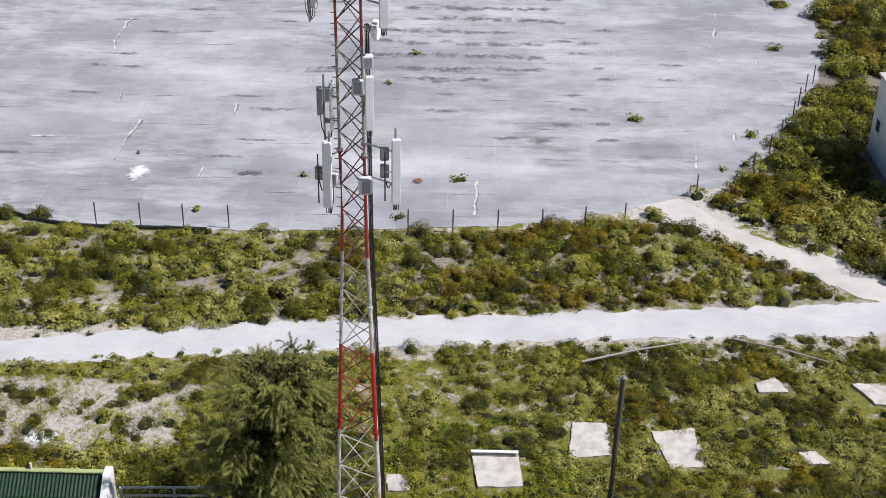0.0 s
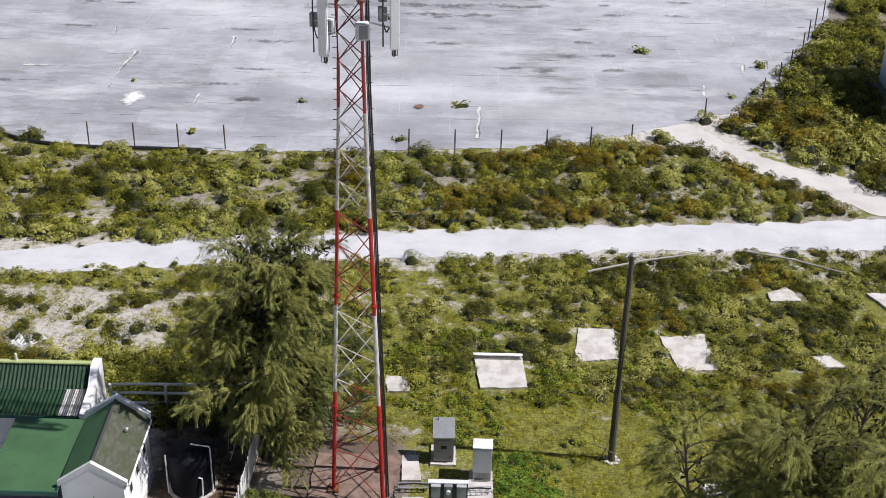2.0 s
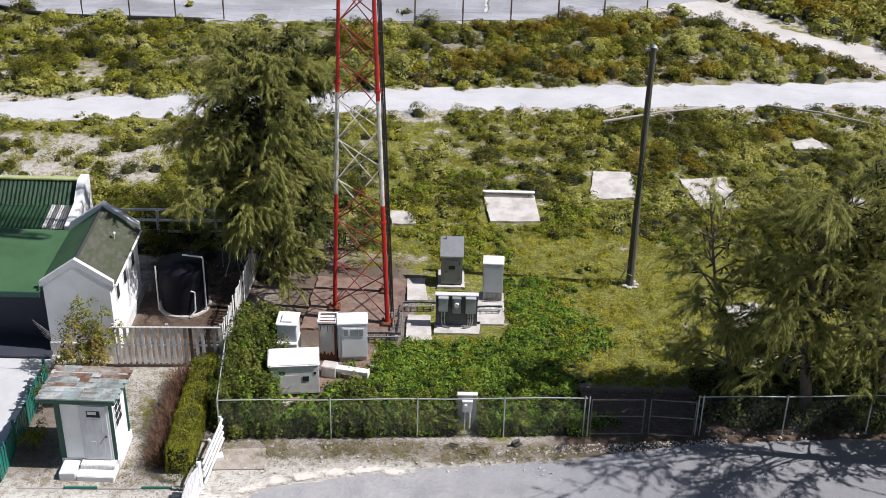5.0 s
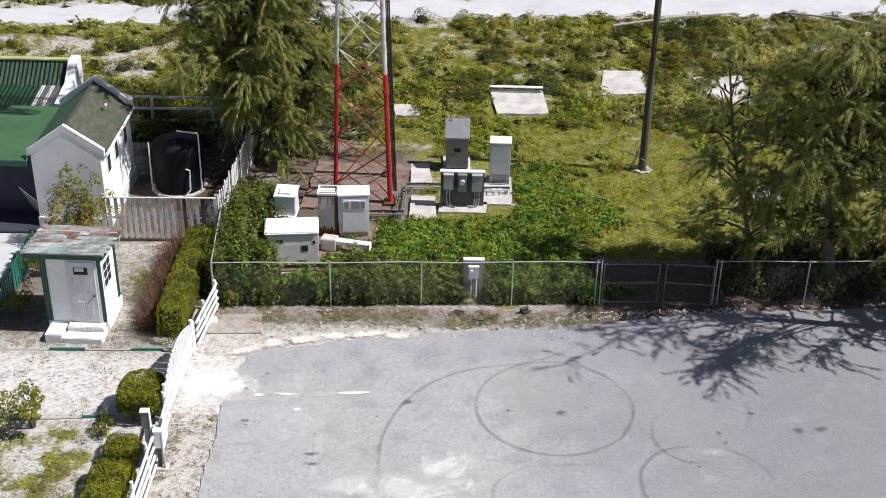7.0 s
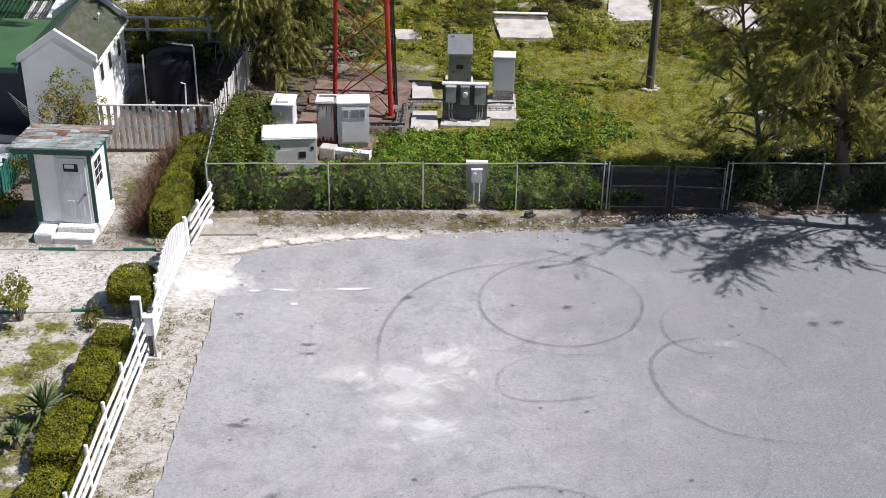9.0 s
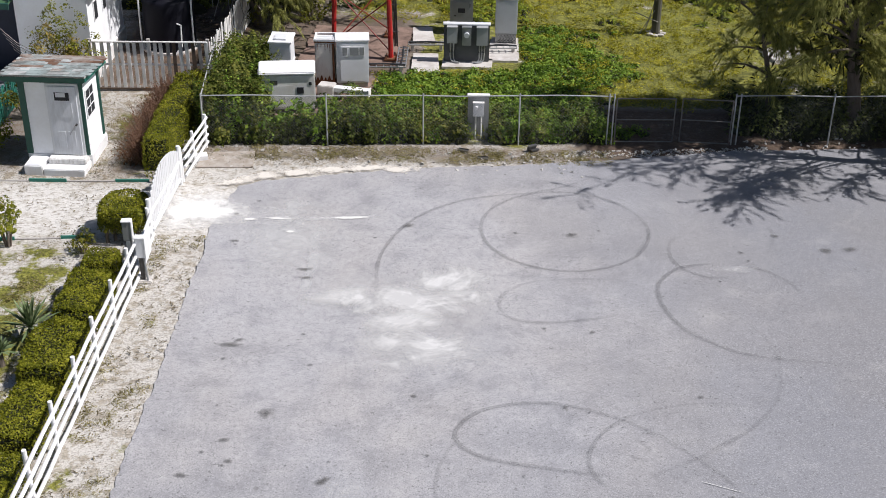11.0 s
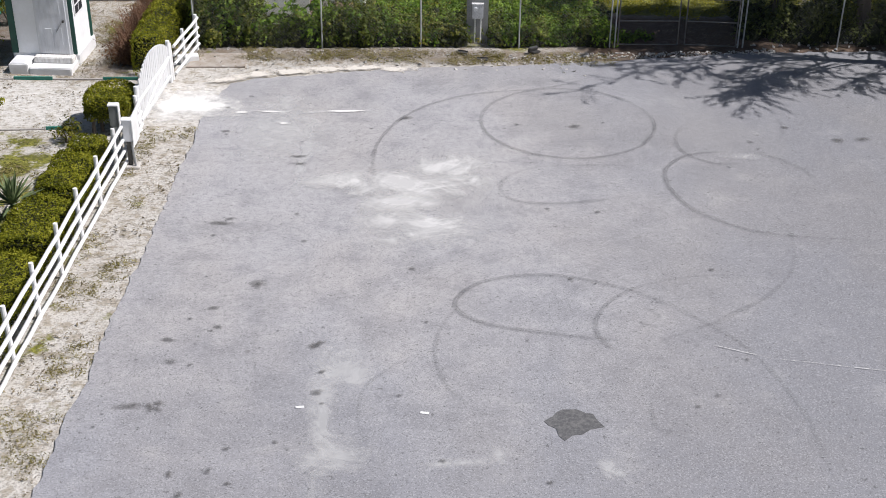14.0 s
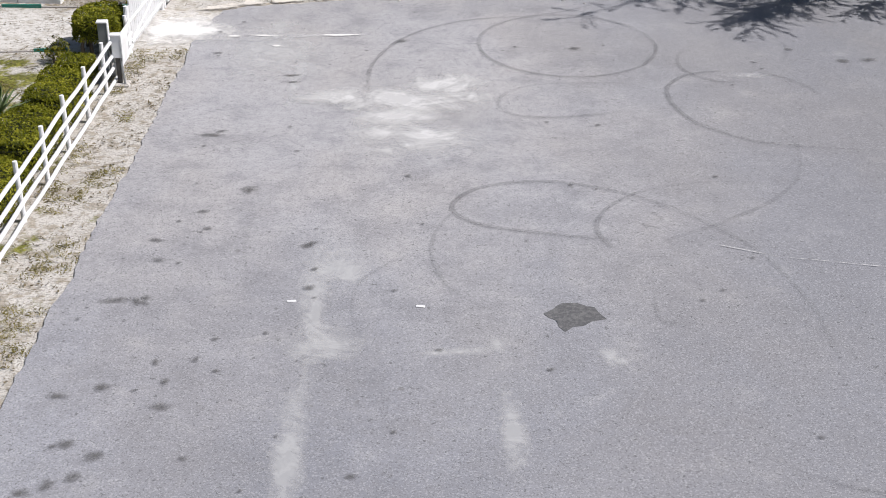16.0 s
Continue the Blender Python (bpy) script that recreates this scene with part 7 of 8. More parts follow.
plant(scatter(420, -30, -9, 42.3, 47.5, 0.4, 0.9, 1.1, lambda x, y: y > 44.3 or x > -12), 110, 0.10, "behind the houses")
plant(scatter(140, -40, -24.5, 69.6, 73, 0.4, 0.9, 0.9, lambda x, y: y < 70.6 - (x + 27) * 0.12), 70, 0.13, "at the runway corner")
weeds = [(13.24, 86.4, 0, 0.85, 0.35), (-4.6, 92, 0, 0.4, 0.3), (-2.8, 98.3, 0, 0.6, 0.3), (31.0, 104, 0, 0.8, 0.4), (22.4, 113.5, 0, 0.9, 0.5), (29, 112, 0, 1.6, 0.7), (20, 79.2, 0, 0.5, 0.4), (18.3, 78.5, 0, 0.4, 0.3), (21.3, 84, 0, 0.7, 0.5),
         (0.8, 76.2, 0, 0.8, 0.12), (-9.5, 76.2, 0, 0.4, 0.25), (-15.6, 71.2, 0, 0.45, 0.3), (-3.0, 70.8, 0, 0.5, 0.35), (26.4, 101, 0, 0.9, 0.5), (-20.9, 79, 0, 0.25, 0.15), (-21.1, 53.8, 0, 0.5, 0.6), (-17.2, 54.5, 0, 0.45, 0.55), (-9.4, 55.6, 0, 0.35, 0.4)]
stuff("weeds", quads("weeds", *dome_leaves(RNG, weeds, 40, 0.17), L_MID, weeds), "green weeds growing in runway cracks", "weeds")


# creepers and grass of the compound
def compound_plants():
    climb, vine, turf = [], [], []
    for _ in range(1150):
        x = RNG.uniform(-6.9, 4.4)
        y = lf(x) + 0.14 + abs(RNG.normal()) * 0.75
        if clear_of(x, y) and not (0.35 < x < 1.15 and y < 31.95):
            rise = (1.05 if x < -1.5 else 0.72) * (0.62 + 0.75 * (noise.noise(Vector((x * 0.9, 4.0, 7.0))) + 0.35))
            if -5.7 < x < -3.6 and y > lf(x) + 0.5:
                rise *= 0.45
            (climb if RNG.uniform() < (0.80 if x < 1.5 else 0.45) else vine).append((x, y, 0, RNG.uniform(0.16, 0.36), max(0.15, rise * RNG.uniform(0.45, 1.0))))
    for _ in range(3000):
        x, y = RNG.uniform(-2.3, 7.5), RNG.uniform(32.0, 41.2)
        edge = 5.4 - max(0.0, y - 38.5) * 0.22 + 1.5 * noise.noise(Vector((x * 0.35, y * 0.55, 5)))
        if clear_of(x, y) and RNG.uniform() < 1.15 - 0.9 * max(0.0, x - edge + 1.0) and not (x < 1.6 and y > 36.6):
            vine.append((x, y, -0.02, RNG.uniform(0.16, 0.34), RNG.uniform(0.06, 0.20) + 0.16 * max(0.0, noise.noise(Vector((x * 0.8, y * 0.8, 12))))))
    for _ in range(620):
        x, y = RNG.uniform(-7.2, -5.4), RNG.uniform(31.3, 37.5)
        if clear_of(x, y):
            (climb if RNG.uniform() < 0.82 else vine).append((x + (y - 31) * -0.02, y, 0, RNG.uniform(0.2, 0.4), RNG.uniform(0.6, 1.7) * (1.0 if y < 36 else 0.7)))
    for _ in range(260):
        x, y = RNG.uniform(-4.0, 2.6), RNG.uniform(33.2, 37.0)
        if clear_of(x, y):
            vine.append((x, y, 0, RNG.uniform(0.16, 0.32), RNG.uniform(0.10, 0.30)))
    broad = [(x, lf(x) + RNG.uniform(0.15, 1.3), RNG.uniform(0.2, 0.8), RNG.uniform(0.18, 0.32), RNG.uniform(0.2, 0.4)) for x in RNG.uniform(-6.6, -3.2, 60)]
    stuff("creeper", quads("creeper", *dome_leaves(RNG, broad, 52, 0.13, 0.75), L_VINE), "broad pale-leaved creeper climbing by the generator", "creeper")
    # Dark-leaved shrubs added to deepen the black shade behind the right-hand fence.
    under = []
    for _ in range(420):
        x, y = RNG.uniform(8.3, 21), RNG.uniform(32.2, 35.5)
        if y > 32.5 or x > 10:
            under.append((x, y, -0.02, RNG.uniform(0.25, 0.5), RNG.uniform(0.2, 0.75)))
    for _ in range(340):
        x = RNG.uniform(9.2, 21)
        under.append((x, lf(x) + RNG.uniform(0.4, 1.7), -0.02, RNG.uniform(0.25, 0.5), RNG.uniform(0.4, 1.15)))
    stuff("undergrowth", quads("undergrowth", *dome_leaves(RNG, under, 45, 0.10, 0.6), L_DEEP, under), "low undergrowth added in dark leaves to deepen the tree shade", "undergrowth")
    stuff("creeper", quads("creeper", *dome_leaves(RNG, climb, 100, 0.084, 0.7), L_FENCE, climb), "dark green creepers climbing the wire fence", "creeper")
    stuff("creeper", quads("creeper", *dome_leaves(RNG, vine, 105, 0.078, 0.7), L_VINE, vine), "bright green creepers covering the compound ground", "creeper")
    for _ in range(3900):
        x, y = RNG.uniform(-3.5, 20), RNG.uniform(31.8, 46.5)
        if clear_of(x, y) and not (y < 34.2 and x > 4.2):
            turf.append((x, y, -0.02, RNG.uniform(0.16, 0.34), RNG.uniform(0.06, 0.20)))
    stuff("grass", quads("grass", *dome_leaves(RNG, turf, 125, 0.07, 0.40), L_GRASS, (), 3), "short yellow-green grass and herbs of the compound", "grass")


compound_plants()


def field_grass():
    low = []
    for _ in range(5200):
        x, y = RNG.uniform(-25, 26), RNG.uniform(44.5, 59.5)
        if y < road_low(x) - 0.2 and clear_of(x, y) and not (-24 < x < -12.5 and 46.5 < y < 53.2 and RNG.uniform() < 0.15) and (x < 5 or RNG.uniform() < 0.4) and noise.noise(Vector((x * 0.6, y * 0.6, 31))) < 0.32 and not (x < -13 and y < 45):
            low.append((x, y, -0.02, RNG.uniform(0.22, 0.42), RNG.uniform(0.08, 0.22)))
    green = []
    for _ in range(1100):
        x, y = RNG.uniform(-2.8, 11.5), RNG.uniform(41.8, 50.5)
        v = noise.noise(Vector((x * 0.35, y * 0.4, 91))) + 0.4 * noise.noise(Vector((x * 1.2, y * 1.2, 92)))
        if clear_of(x, y) and v > (-0.05 if x < 2.5 or 44.5 < y < 48 else 0.18):
            green.append((x, y, -0.02, RNG.uniform(0.18, 0.42), RNG.uniform(0.10, 0.34)))
    stuff("field_herbs", quads("field_herbs", *dome_leaves(RNG, green, 130, 0.075, 0.65), L_HERB, green, 3), "bright green herbs between the mast and the field slabs", "herbs")
    stuff("field_grass", quads("field_grass", *dome_leaves(RNG, low, 75, 0.095, 0.35), L_GRASS, (), 3), "yellow-green grass and herbs between the scrub", "grass")


field_grass()


# ---- garden plants ----
def box_hedge(x0, x1, y0, y1, h, label, bottom=0.0, m=None, size=0.046, dense=1500, slim=0.7):
    t = thing("hedge", label, "hedge", ((x0 + x1) / 2, (y0 + y1) / 2, 0), "clipped hedges")
    w, d = (x1 - x0) / 2, (y1 - y0) / 2
    n = int(dense * (4 * w * d + 4 * h * (w + d)))
    p = RNG.uniform(-1, 1, (n, 3))
    face = RNG.choice(5, n, p=np.array([4 * w * d * 1.3, 2 * d * h, 2 * d * h, 2 * w * h, 2 * w * h]) / (4 * w * d * 1.3 + 4 * h * (w + d)))
    p[face == 0, 2] = 1
    p[face == 1, 0], p[face == 2, 0], p[face == 3, 1], p[face == 4, 1] = 1, -1, 1, -1
    nr = np.where(np.abs(p) > 0.999, p, 0)
    up = np.clip(p[:, 2], 0, 1)
    lap = (np.abs(p[:, 0]) ** 4 + np.abs(p[:, 1]) ** 4 + up ** 4) ** 0.25
    p = p / lap[:, None] ** 0.9
    nr = unit(nr + 0.7 * p ** 3)
    c = np.stack([p[:, 0] * w, p[:, 1] * d, bottom + (p[:, 2] * 0.5 + 0.5) * (h - bottom)], 1)
    wob = np.array([0.13 * noise.noise(Vector((a * 1.9 + x0, b * 1.9 + y0, e * 2.2))) for a, b, e in c])
    c = c * (1 + wob[:, None]) + RNG.normal(size=(n, 3)) * 0.02
    nr = unit(nr + RNG.normal(size=(n, 3)) * 0.55)
    a = unit(np.cross(nr, RNG.normal(size=(n, 3))))
    s = size * RNG.uniform(0.6, 1.3, (n, 1)) / 2
    part("foliage", quads("foliage", c, a * s, np.cross(nr, a) * s * slim, m or L_HEDGE), None, t)
    # A dark core gives the hedge its inner shade by colour.
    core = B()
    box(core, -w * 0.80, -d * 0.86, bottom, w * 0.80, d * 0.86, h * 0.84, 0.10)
    part("twig_core", core, BROWNWOOD if m else SHADECORE, t)
    part("stem", tube(B(), (0, 0, -0.1), (0, 0, max(0.15, bottom + 0.1)), 0.05, 0.04, 7), BARK, t)
    return t


post_hedge = box_hedge(-8.50, -7.35, 24.95, 26.25, 0.92, "dense clipped green hedge block raised on bare stems", 0.36)
for sx, sy in ((-0.35, -0.5), (-0.2, -0.35), (0.1, -0.45), (0.3, -0.2), (-0.4, 0.1)):
    part("stem", chain(B(), [(sx, sy, -0.1), (1.05 * sx, sy + 0.04, 0.2), (0.88 * sx, sy + 0.10, 0.46)], [0.055, 0.045, 0.03], 6), BARK, post_hedge)
box_hedge(-8.45, -7.62, 23.35, 24.15, 0.46, "low clipped hedge block beside the rail fence")
for x0, y0, y1, h in ((-8.50, 20.95, 23.05, 0.62), (-8.62, 18.75, 20.85, 0.60), (-8.50, 16.6, 18.6, 0.52), (-8.60, 14.2, 16.4, 0.52), (-8.55, 11.7, 14.0, 0.5), (-8.6, 9.0, 11.5, 0.5)):
    box_hedge(x0, -7.45, y0, y1, h, "low clipped yellow-green hedge along the rail fence")
box_hedge(-8.35, -7.52, 28.75, 34.6, 1.0, "long clipped yellow-green hedge beside the booth", dense=1100)


def dry_hedge():
    t = thing("dead_hedge", "dead brown hedge of bare leaning twigs beside the clipped hedge", "hedge", (-8.52, 31.6, 0))
    rng = np.random.default_rng(23)
    bm = B()
    for _ in range(950):
        y = rng.uniform(-2.1, 2.3)
        x = rng.normal() * 0.14
        h = (0.98 + 0.34 * noise.noise(Vector((0, y * 1.1, 2)))) * rng.uniform(0.45, 1.05)
        lean, drift = rng.normal() * 0.20 - 0.10, rng.normal() * 0.26
        chain(bm, [(x, y, 0), (x + lean * 0.35, y + drift * 0.4, h * 0.5), (x + lean + rng.normal() * 0.05, y + drift, h)], [0.012, 0.009, 0.004], 3)
    part("brushwood", bm, DEADTWIG, t)
    n = 5200
    y = rng.uniform(-2.2, 2.4, n)
    c = np.stack([rng.normal(size=n) * 0.24 - 0.06, y, np.abs(rng.normal(size=n)) * 0.30], 1)
    a = unit(rng.normal(size=(n, 3)))
    v = unit(np.cross(a, rng.normal(size=(n, 3))))
    part("foliage", quads("foliage", c, a * 0.06, v * 0.016, L_DRY), None, t, "curled brown dead leaves")


dry_hedge()


def agave(x, y, r, label):
    t = thing("agave", label, "agave", (x, y, 0))
    for k in range(46):
        az, el = k * 2.39996, math.radians(8 + 80 * (k / 45) ** 0.8)
        ln = r * RNG.uniform(0.85, 1.1)
        out = Vector((math.cos(az) * math.cos(el), math.sin(az) * math.cos(el), math.sin(el)))
        side = Vector((-math.sin(az), math.cos(az), 0)) * 0.036
        bm = B()
        up = out.cross(side).normalized() * 0.012
        ring = []
        for f, w in ((0.05, 0.7), (0.4, 1.0), (0.75, 0.7), (1.0, 0.03)):
            p = out * ln * f + Vector((0, 0, 0.35 - 0.10 * f * f))
            ring.append([bm.verts.new(p + side * w), bm.verts.new(p - up * w), bm.verts.new(p - side * w), bm.verts.new(p + up * w * 0.3)])
        for u, v in zip(ring, ring[1:]):
            for q in range(4):
                bm.faces.new((u[q], u[(q + 1) % 4], v[(q + 1) % 4], v[q]))
        part("blade", bm, L_AGAVE, t)
    part("stem", tube(B(), (0, 0, -0.1), (0, 0, 0.40), 0.08, 0.05, 8), BARK, t)


agave(-8.8, 20.72, 0.78, "spiky grey-green agave rosette by the hedge")
agave(-9.15, 19.75, 0.42, "small spiky agave on the sand")


def bush(x, y, z, r, h, m, name, label, category, stem=0.0, per=160, size=0.07):
    t = thing(name, label, category, (x, y, 0))
    lumps = [(RNG.normal() * r * 0.45, RNG.normal() * r * 0.45, z + RNG.uniform(0, h * 0.6), r * RNG.uniform(0.35, 0.6), h * RNG.uniform(0.3, 0.55)) for _ in range(14)]
    part("foliage", quads("foliage", *dome_leaves(RNG, lumps, per, size, 0.6), m), None, t)
    for k in range(5):
        a = k * 1.3
        part("stem", chain(B(), [(0.04 * math.cos(a), 0.04 * math.sin(a), -0.1), (0.25 * r * math.cos(a), 0.25 * r * math.sin(a), z * 0.6 + 0.1), (0.5 * r * math.cos(a), 0.5 * r * math.sin(a), z + h * 0.4)], [0.03, 0.022, 0.01], 6), BARK, t)
    return t


bush(-10.65, 24.85, 0.55, 0.55, 0.5, L_HEDGE, "ornamental_bush", "small round-headed shrub on bare stems by the sand path", "bush", per=300)
bush(-11.55, 24.7, 0.25, 0.5, 0.7, L_HEDGE, "ornamental_bush", "leafy green shrub beside the sand path", "bush", per=260)
gable_shrub = bush(-12.05, 34.35, 0.2, 0.82, 2.0, leaf("mottled_leaf", (0.06, 0.040, 0.012), (0.20, 0.150, 0.035), (0.42, 0.33, 0.09), 1.6), "shrub", "tall mottled green and russet shrub against the white gable", "shrub", per=120, size=0.085)
shoots = [(RNG.normal() * 0.26 + (0.62 if k % 3 == 1 else -0.12 if k % 3 else 0.15), RNG.normal() * 0.15, 0.6 + 0.065 * k, 0.46 * (1.1 - k / 48), 0.34) for k in range(33)] + [(-0.7 + RNG.normal() * 0.2, RNG.normal() * 0.15, 0.3 + 0.06 * k, 0.34, 0.3) for k in range(6)]
part("top_foliage", quads("top_foliage", *dome_leaves(RNG, shoots, 85, 0.085, 0.55), L_HEDGE), None, gable_shrub, "yellow-green young shoots")
for q in range(5):
    part("dead_branch", chain(B(), [(-0.5, 0, 0.9 + 0.1 * q), (-0.9 - 0.05 * q, -0.1, 1.2 + 0.12 * q), (-1.25 - 0.08 * q, -0.1, 1.5 + 0.16 * q)], [0.014, 0.01, 0.005], 4), GREYWOOD, gable_shrub, "bare grey branch")
bush(-5.3, 41.6, 0.0, 0.8, 1.1, L_DARK, "shrub", "dark undergrowth shrub below the casuarina trees", "shrub", per=70, size=0.10)
bush(-6.6, 41.9, 0.0, 0.9, 1.3, L_DARK, "shrub", "dark undergrowth shrub below the casuarina trees", "shrub", per=70, size=0.10)
bush(-12.6, 32.6, 0.3, 0.7, 1.0, L_DARK, "shrub", "dark leafy shrub between the booth and the green fence", "shrub")
bush(-12.7, 30.2, 0.15, 0.5, 0.7, L_HEDGE, "shrub", "small green shrub growing through the green fence", "shrub")
bush(-8.75, 24.6, 0.05, 0.35, 0.45, L_DARK, "shrub", "small dark shrub by the hedge block", "shrub")


# ---- litter ----
def litter():
    """Dead leaves, twigs and dry tufts lying in drifts on sand and verge."""
    zones = ((5200, -7.3, -5.75, 2, 25.5, 0.02), (3800, -7.0, 6.0, 28.6, 31.0, -0.05), (5200, -12.6, -7.4, 16, 25.2, -0.05), (2600, -12.6, -7.4, 25.3, 28.3, 0.22), (2600, -9.6, -7.6, 28.5, 34.6, 0.0), (2200, -12.6, -9.6, 28.5, 34.0, 0.05),
             (5000, 4.0, 22, 30.6, 35.0, -0.1), (3000, -11.2, -7.4, 35, 43.8, -0.05), (3800, -6.3, -1.3, 36.2, 43, 0.0))
    cs, us, vs = [], [], []
    for n, x0, x1, y0, y1, cut in zones:
        x, y = RNG.uniform(x0, x1, n), RNG.uniform(y0, y1, n)
        f = np.array([noise.noise(Vector((a * 1.1, b * 1.6, 55))) + 0.6 * noise.noise(Vector((a * 3.3, b * 3.8, 56))) for a, b in zip(x, y)])
        ok = f > cut + RNG.normal(size=n) * 0.10
        ok &= ~((x > -5.9) & (y < np.interp(x, (-6, -4.9, -3.05, -1.5, 1.75, 5.1, 8.5, 13, 25), (28.3, 28.73, 29.15, 29.6, 30.0, 30.65, 31.35, 31.75, 32.3)) + 0.1))
        x, y = x[ok], y[ok]
        k = len(x)
        a = RNG.uniform(0, 6.283, k)
        tilt = RNG.normal(size=k) * 0.35
        d = np.stack([np.cos(a), np.sin(a), tilt], 1)
        s = RNG.uniform(0.012, 0.045, (k, 1))
        w = np.stack([-np.sin(a), np.cos(a), RNG.normal(size=k) * 0.4], 1)
        cs.append(np.stack([x, y, RNG.uniform(0.008, 0.035, k)], 1))
        us.append(d * s)
        vs.append(w * s * RNG.uniform(0.15, 0.5, (k, 1)))
    stuff("leaf_litter", quads("leaf_litter", np.concatenate(cs), np.concatenate(us), np.concatenate(vs), leaf("dead_leaf", (0.06, 0.048, 0.03), (0.16, 0.13, 0.08), (0.32, 0.27, 0.17), 1.0, 0.1)), "dead leaves and twigs drifted over the sand", "litter")
    tufts = []
    for n, x0, x1, y0, y1, cut in ((900, -7.25, -5.95, 3, 25.5, 0.08), (600, -7.0, 4.5, 30.1, 31.0, -0.05), (1200, -12.6, -8.5, 14, 25.0, 0.02), (240, -10, -8.6, 28.6, 34.5, 0.1)):
        for _ in range(n):
            x, y = RNG.uniform(x0, x1), RNG.uniform(y0, y1)
            if noise.noise(Vector((x * 0.9, y * 0.7, 80))) > cut:
                tufts.append((x, y, -0.03, RNG.uniform(0.08, 0.19), RNG.uniform(0.03, 0.08)))
    stuff("dry_grass", quads("dry_grass", *dome_leaves(RNG, tufts, 330, 0.05, 0.3), leaf("dry_grass_blade", (0.10, 0.085, 0.03), (0.23, 0.20, 0.07), (0.36, 0.31, 0.15), 1.2, 0.2)), "thin dry grass tufts on the sandy verge", "grass")


litter()


def rag_heap(x, y, label):
    """A crumpled pale sheet lying on the ground: a lumpy low dome with folds."""
    t = thing("tarpaulin", label, "tarpaulin", (x, y, 0))
    bm = B()
    rows = []
    for j in range(13):
        row = []
        for i in range(25):
            u, v = i / 24 * 2 - 1, j / 12 * 2 - 1
            edge = max(0.0, 1 - max(abs(u), abs(v)) ** 4)
            lump = 0.5 + noise.noise(Vector((u * 2.4, v * 1.6, 3.0))) + 0.6 * noise.noise(Vector((u * 6, v * 4, 8.0)))
            row.append(bm.verts.new((u * 0.80 + 0.12 * noise.noise(Vector((u * 2, v * 3, 1))), v * 0.42 + 0.10 * noise.noise(Vector((u * 3, v * 2, 5))), -0.03 + edge * max(0.06, 0.34 * lump))))
        rows.append(row)
    for a, b in zip(rows, rows[1:]):
        for k in range(24):
            bm.faces.new((a[k], a[k + 1], b[k + 1], b[k]))
    part("cloth", bm, WHITE, t)


rag_heap(-18.85, 48.45, "crumpled white tarpaulin lying on the sandy field")
# ---- scraps and stones ----
STONE = painted("pale_rubble", (0.55, 0.53, 0.50), (0.25, 0.22, 0.19), 0.7, 0.95, scale=6)


def stones(n, x0, x1, y0, y1, s0, s1, label, seed):
    """Loose angular stones: squashed, turned little blocks in one mesh."""
    rng = np.random.default_rng(seed)
    bm = B()
    for _ in range(n):
        x, y, s = rng.uniform(x0, x1), rng.uniform(y0, y1), rng.uniform(s0, s1)
        y += (x - x0) * 0.10 if x0 > 0 else 0
        vs = bmesh.ops.create_cube(bm, size=1.0)["verts"]
        m = Matrix.Translation((x, y, s * 0.18)) @ Euler(rng.uniform(-0.5, 0.5, 3)).to_matrix().to_4x4() @ Matrix.Rotation(rng.uniform(0, 6.28), 4, "Z") @ Matrix.Diagonal((s, s * rng.uniform(0.5, 0.9), s * rng.uniform(0.3, 0.6), 1))
        for v in vs:
            v.co = m @ (v.co + Vector(rng.normal(size=3)) * 0.10)
    stuff("rubble", finish("rubble", bm, STONE), label, "rubble")


stones(520, 3.2, 9.0, 30.55, 31.0, 0.02, 0.065, "grey rubble and shell grit along the gate threshold", 3)
stones(60, 8.0, 14.0, 31.2, 32.0, 0.03, 0.10, "loose pale stones in the shade below the fence", 5)
stones(160, -6.8, 4.0, 29.3, 30.9, 0.03, 0.09, "small pale stones scattered on the verge", 7)
for x, y, turn in ((0.34, 30.86, -20), (0.89, 30.37, -10)):
    t = thing("metal_scrap", "dark bent metal scrap lying on the verge", "scrap", (x, y, 0.02), "scraps on the verge", turn)
    part("plate", box(B(), -0.15, -0.06, 0.0, 0.15, 0.06, 0.03, 0.01, tilt=6), DARKSTEEL, t)
    part("lip", box(B(), -0.15, 0.045, 0.02, 0.15, 0.065, 0.06, 0.008), DARKSTEEL, t)
t = thing("metal_scrap", "crumpled black sheet scrap standing against the wire fence", "scrap", (2.29, 31.05, 0.02), "scraps on the verge", 35)
part("plate", box(B(), -0.16, -0.05, 0.0, 0.12, 0.04, 0.16, 0.012, tilt=18), DARKSTEEL, t)
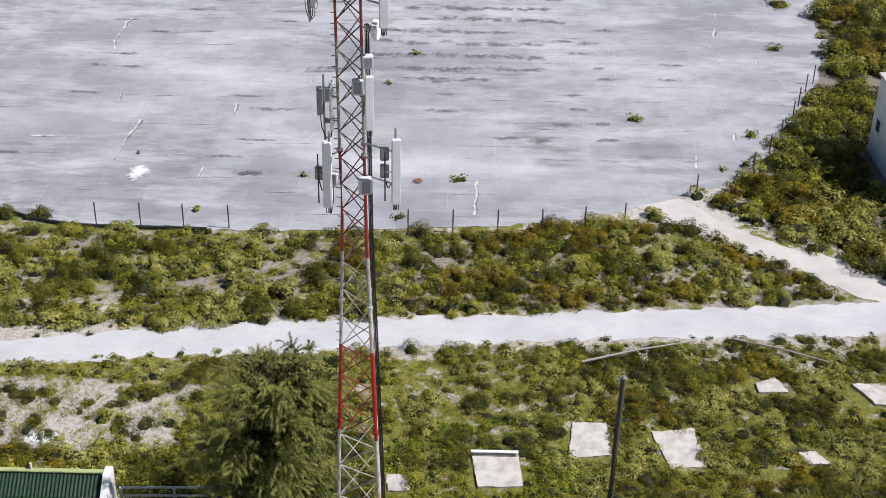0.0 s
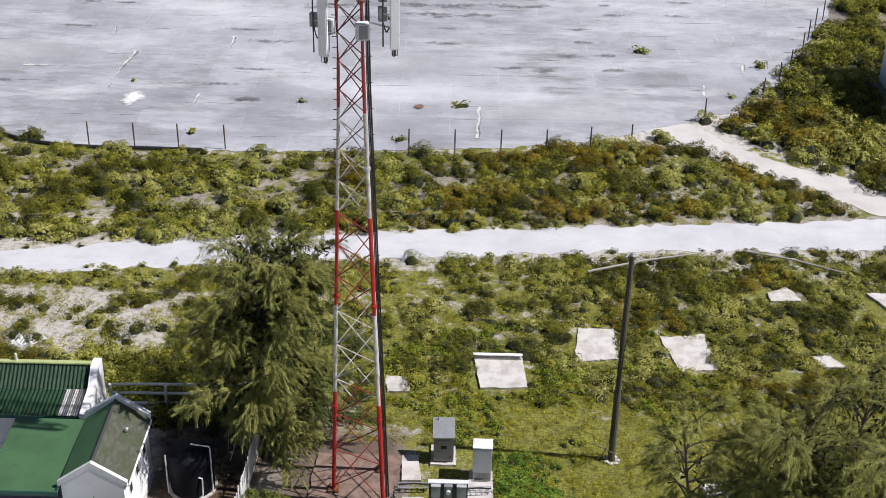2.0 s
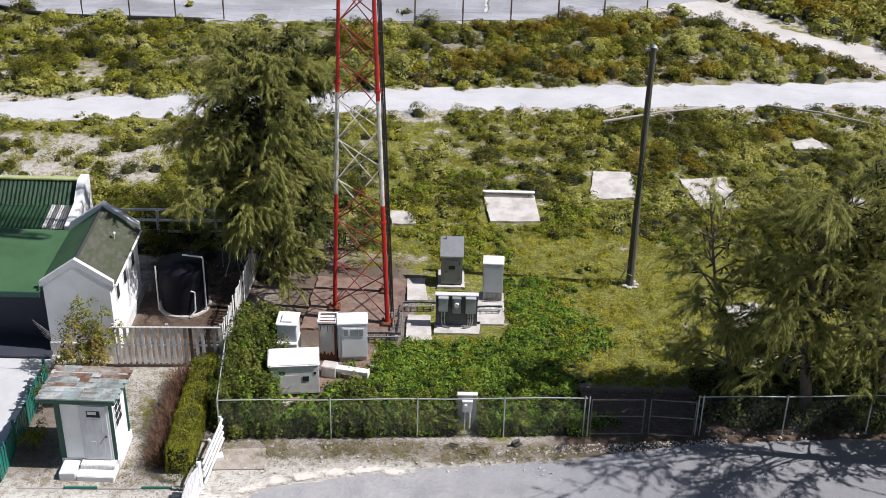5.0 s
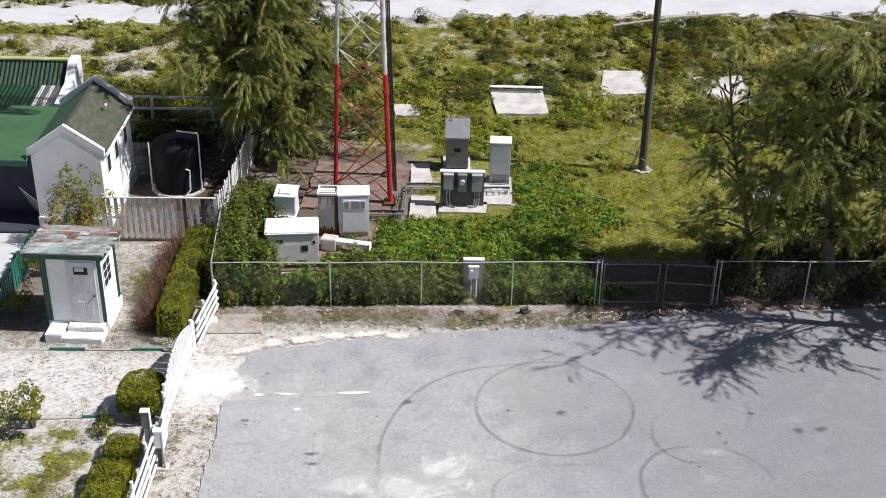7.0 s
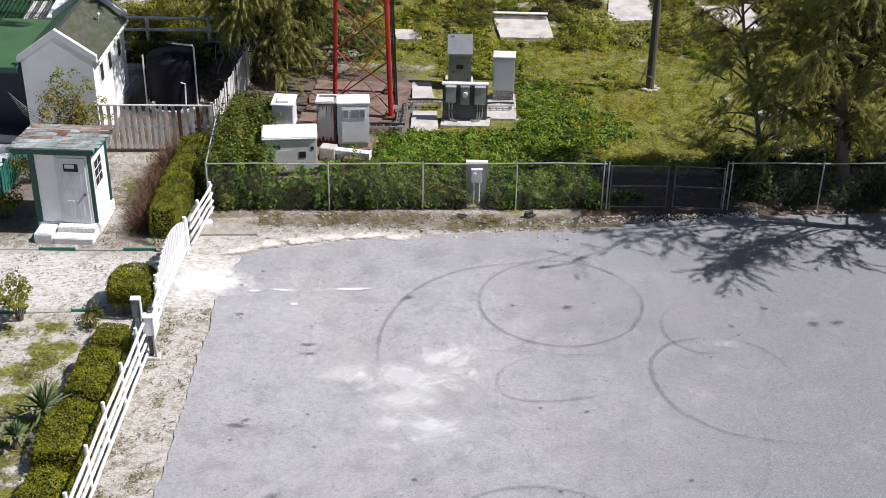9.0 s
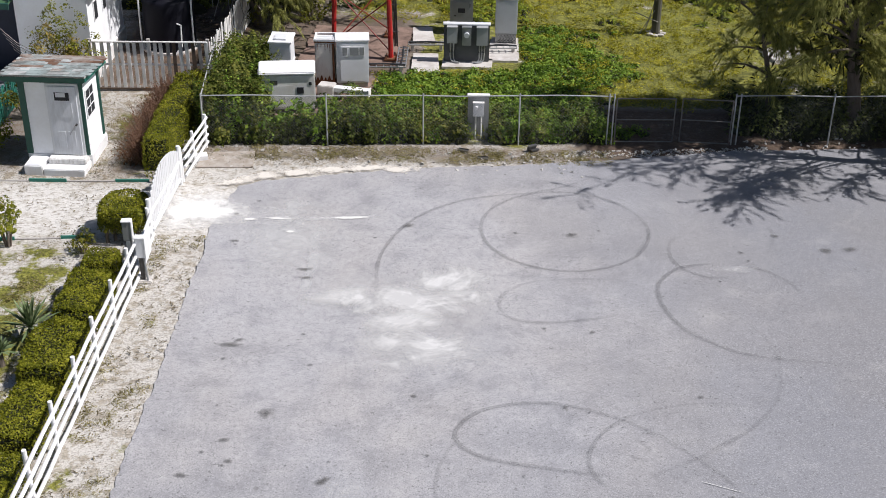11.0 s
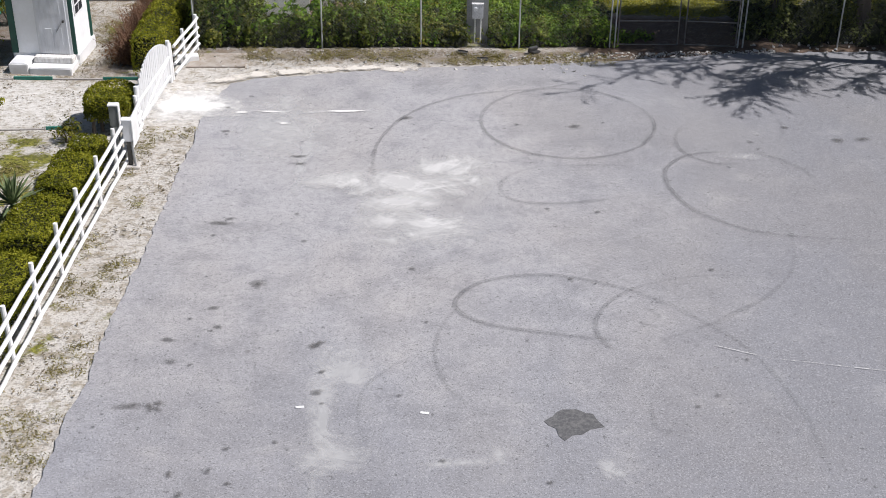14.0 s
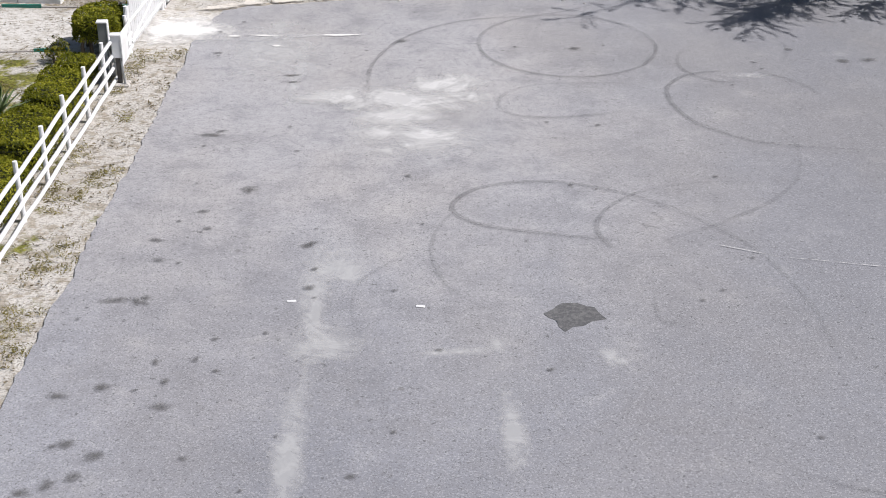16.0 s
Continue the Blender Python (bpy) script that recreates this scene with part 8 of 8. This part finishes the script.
part("lip", box(B(), -0.12, -0.16, 0.0, 0.14, -0.04, 0.05, 0.01, tilt=-8), DARKSTEEL, t)
for x, y, turn in ((-2.13, 14.41, 8), (-0.08, 14.33, -6), (-3.87, 25.84, 12)):
    t = thing("paper_scrap", "flattened white paper scrap lying on the asphalt", "litter", (x, y, 0.024), "paper scraps on the asphalt", turn)
    part("sheet", box(B(), -0.075, -0.03, 0.0, 0.07, 0.03, 0.005, 0.001), WHITE, t)
    part("fold", box(B(), -0.07, -0.033, 0.005, 0.01, 0.0, 0.009, 0.001), WHITE, t)
t = thing("concrete_block", "white painted block lying at the end of the rail fence", "block", (-7.00, 29.91, 0.0), turn=20)
part("block", box(B(), -0.28, -0.14, -0.02, 0.28, 0.14, 0.16, 0.015), WHITE, t)
for i, (x, y, rx, ry) in enumerate(((-4.52, 11.93, 0.20, 0.14), (-4.68, 10.63, 0.20, 0.14), (-4.24, 10.40, 0.20, 0.14), (-4.42, 9.93, 0.18, 0.13), (-4.71, 9.76, 0.20, 0.14), (-3.67, 12.10, 0.14, 0.10), (-3.33, 12.69, 0.12, 0.08), (-3.91, 12.61, 0.12, 0.08), (-4.58, 14.30, 0.16, 0.11), (-4.44, 14.24, 0.12, 0.08), (-3.08, 10.37, 0.12, 0.08), (-3.89, 16.75, 0.14, 0.10), (-4.50, 15.61, 0.16, 0.11), (-2.02, 16.29, 0.16, 0.11), (-3.14, 13.25, 0.10, 0.07), (-1.88, 15.41, 0.10, 0.07))):
    patch_sheet("oil_stain", x, y, rx * 1.25, ry * 1.25, 15 * i, OILSTAIN, "round dark oil stain on the asphalt", 0.0435 + 0.0001 * i)
rs = np.random.default_rng(17)
for i in range(46):
    x, y, r = rs.uniform(-5.4, 7.5), rs.uniform(8.0, 27.5), rs.uniform(0.035, 0.10)
    patch_sheet("oil_stain", -5.4 + (x + 5.4) * (0.45 if i % 2 else 1.0), y, r * 1.3, r, rs.uniform(-30, 30), OILSTAIN, "small dark spot on the asphalt", 0.0425 + 0.00005 * i)
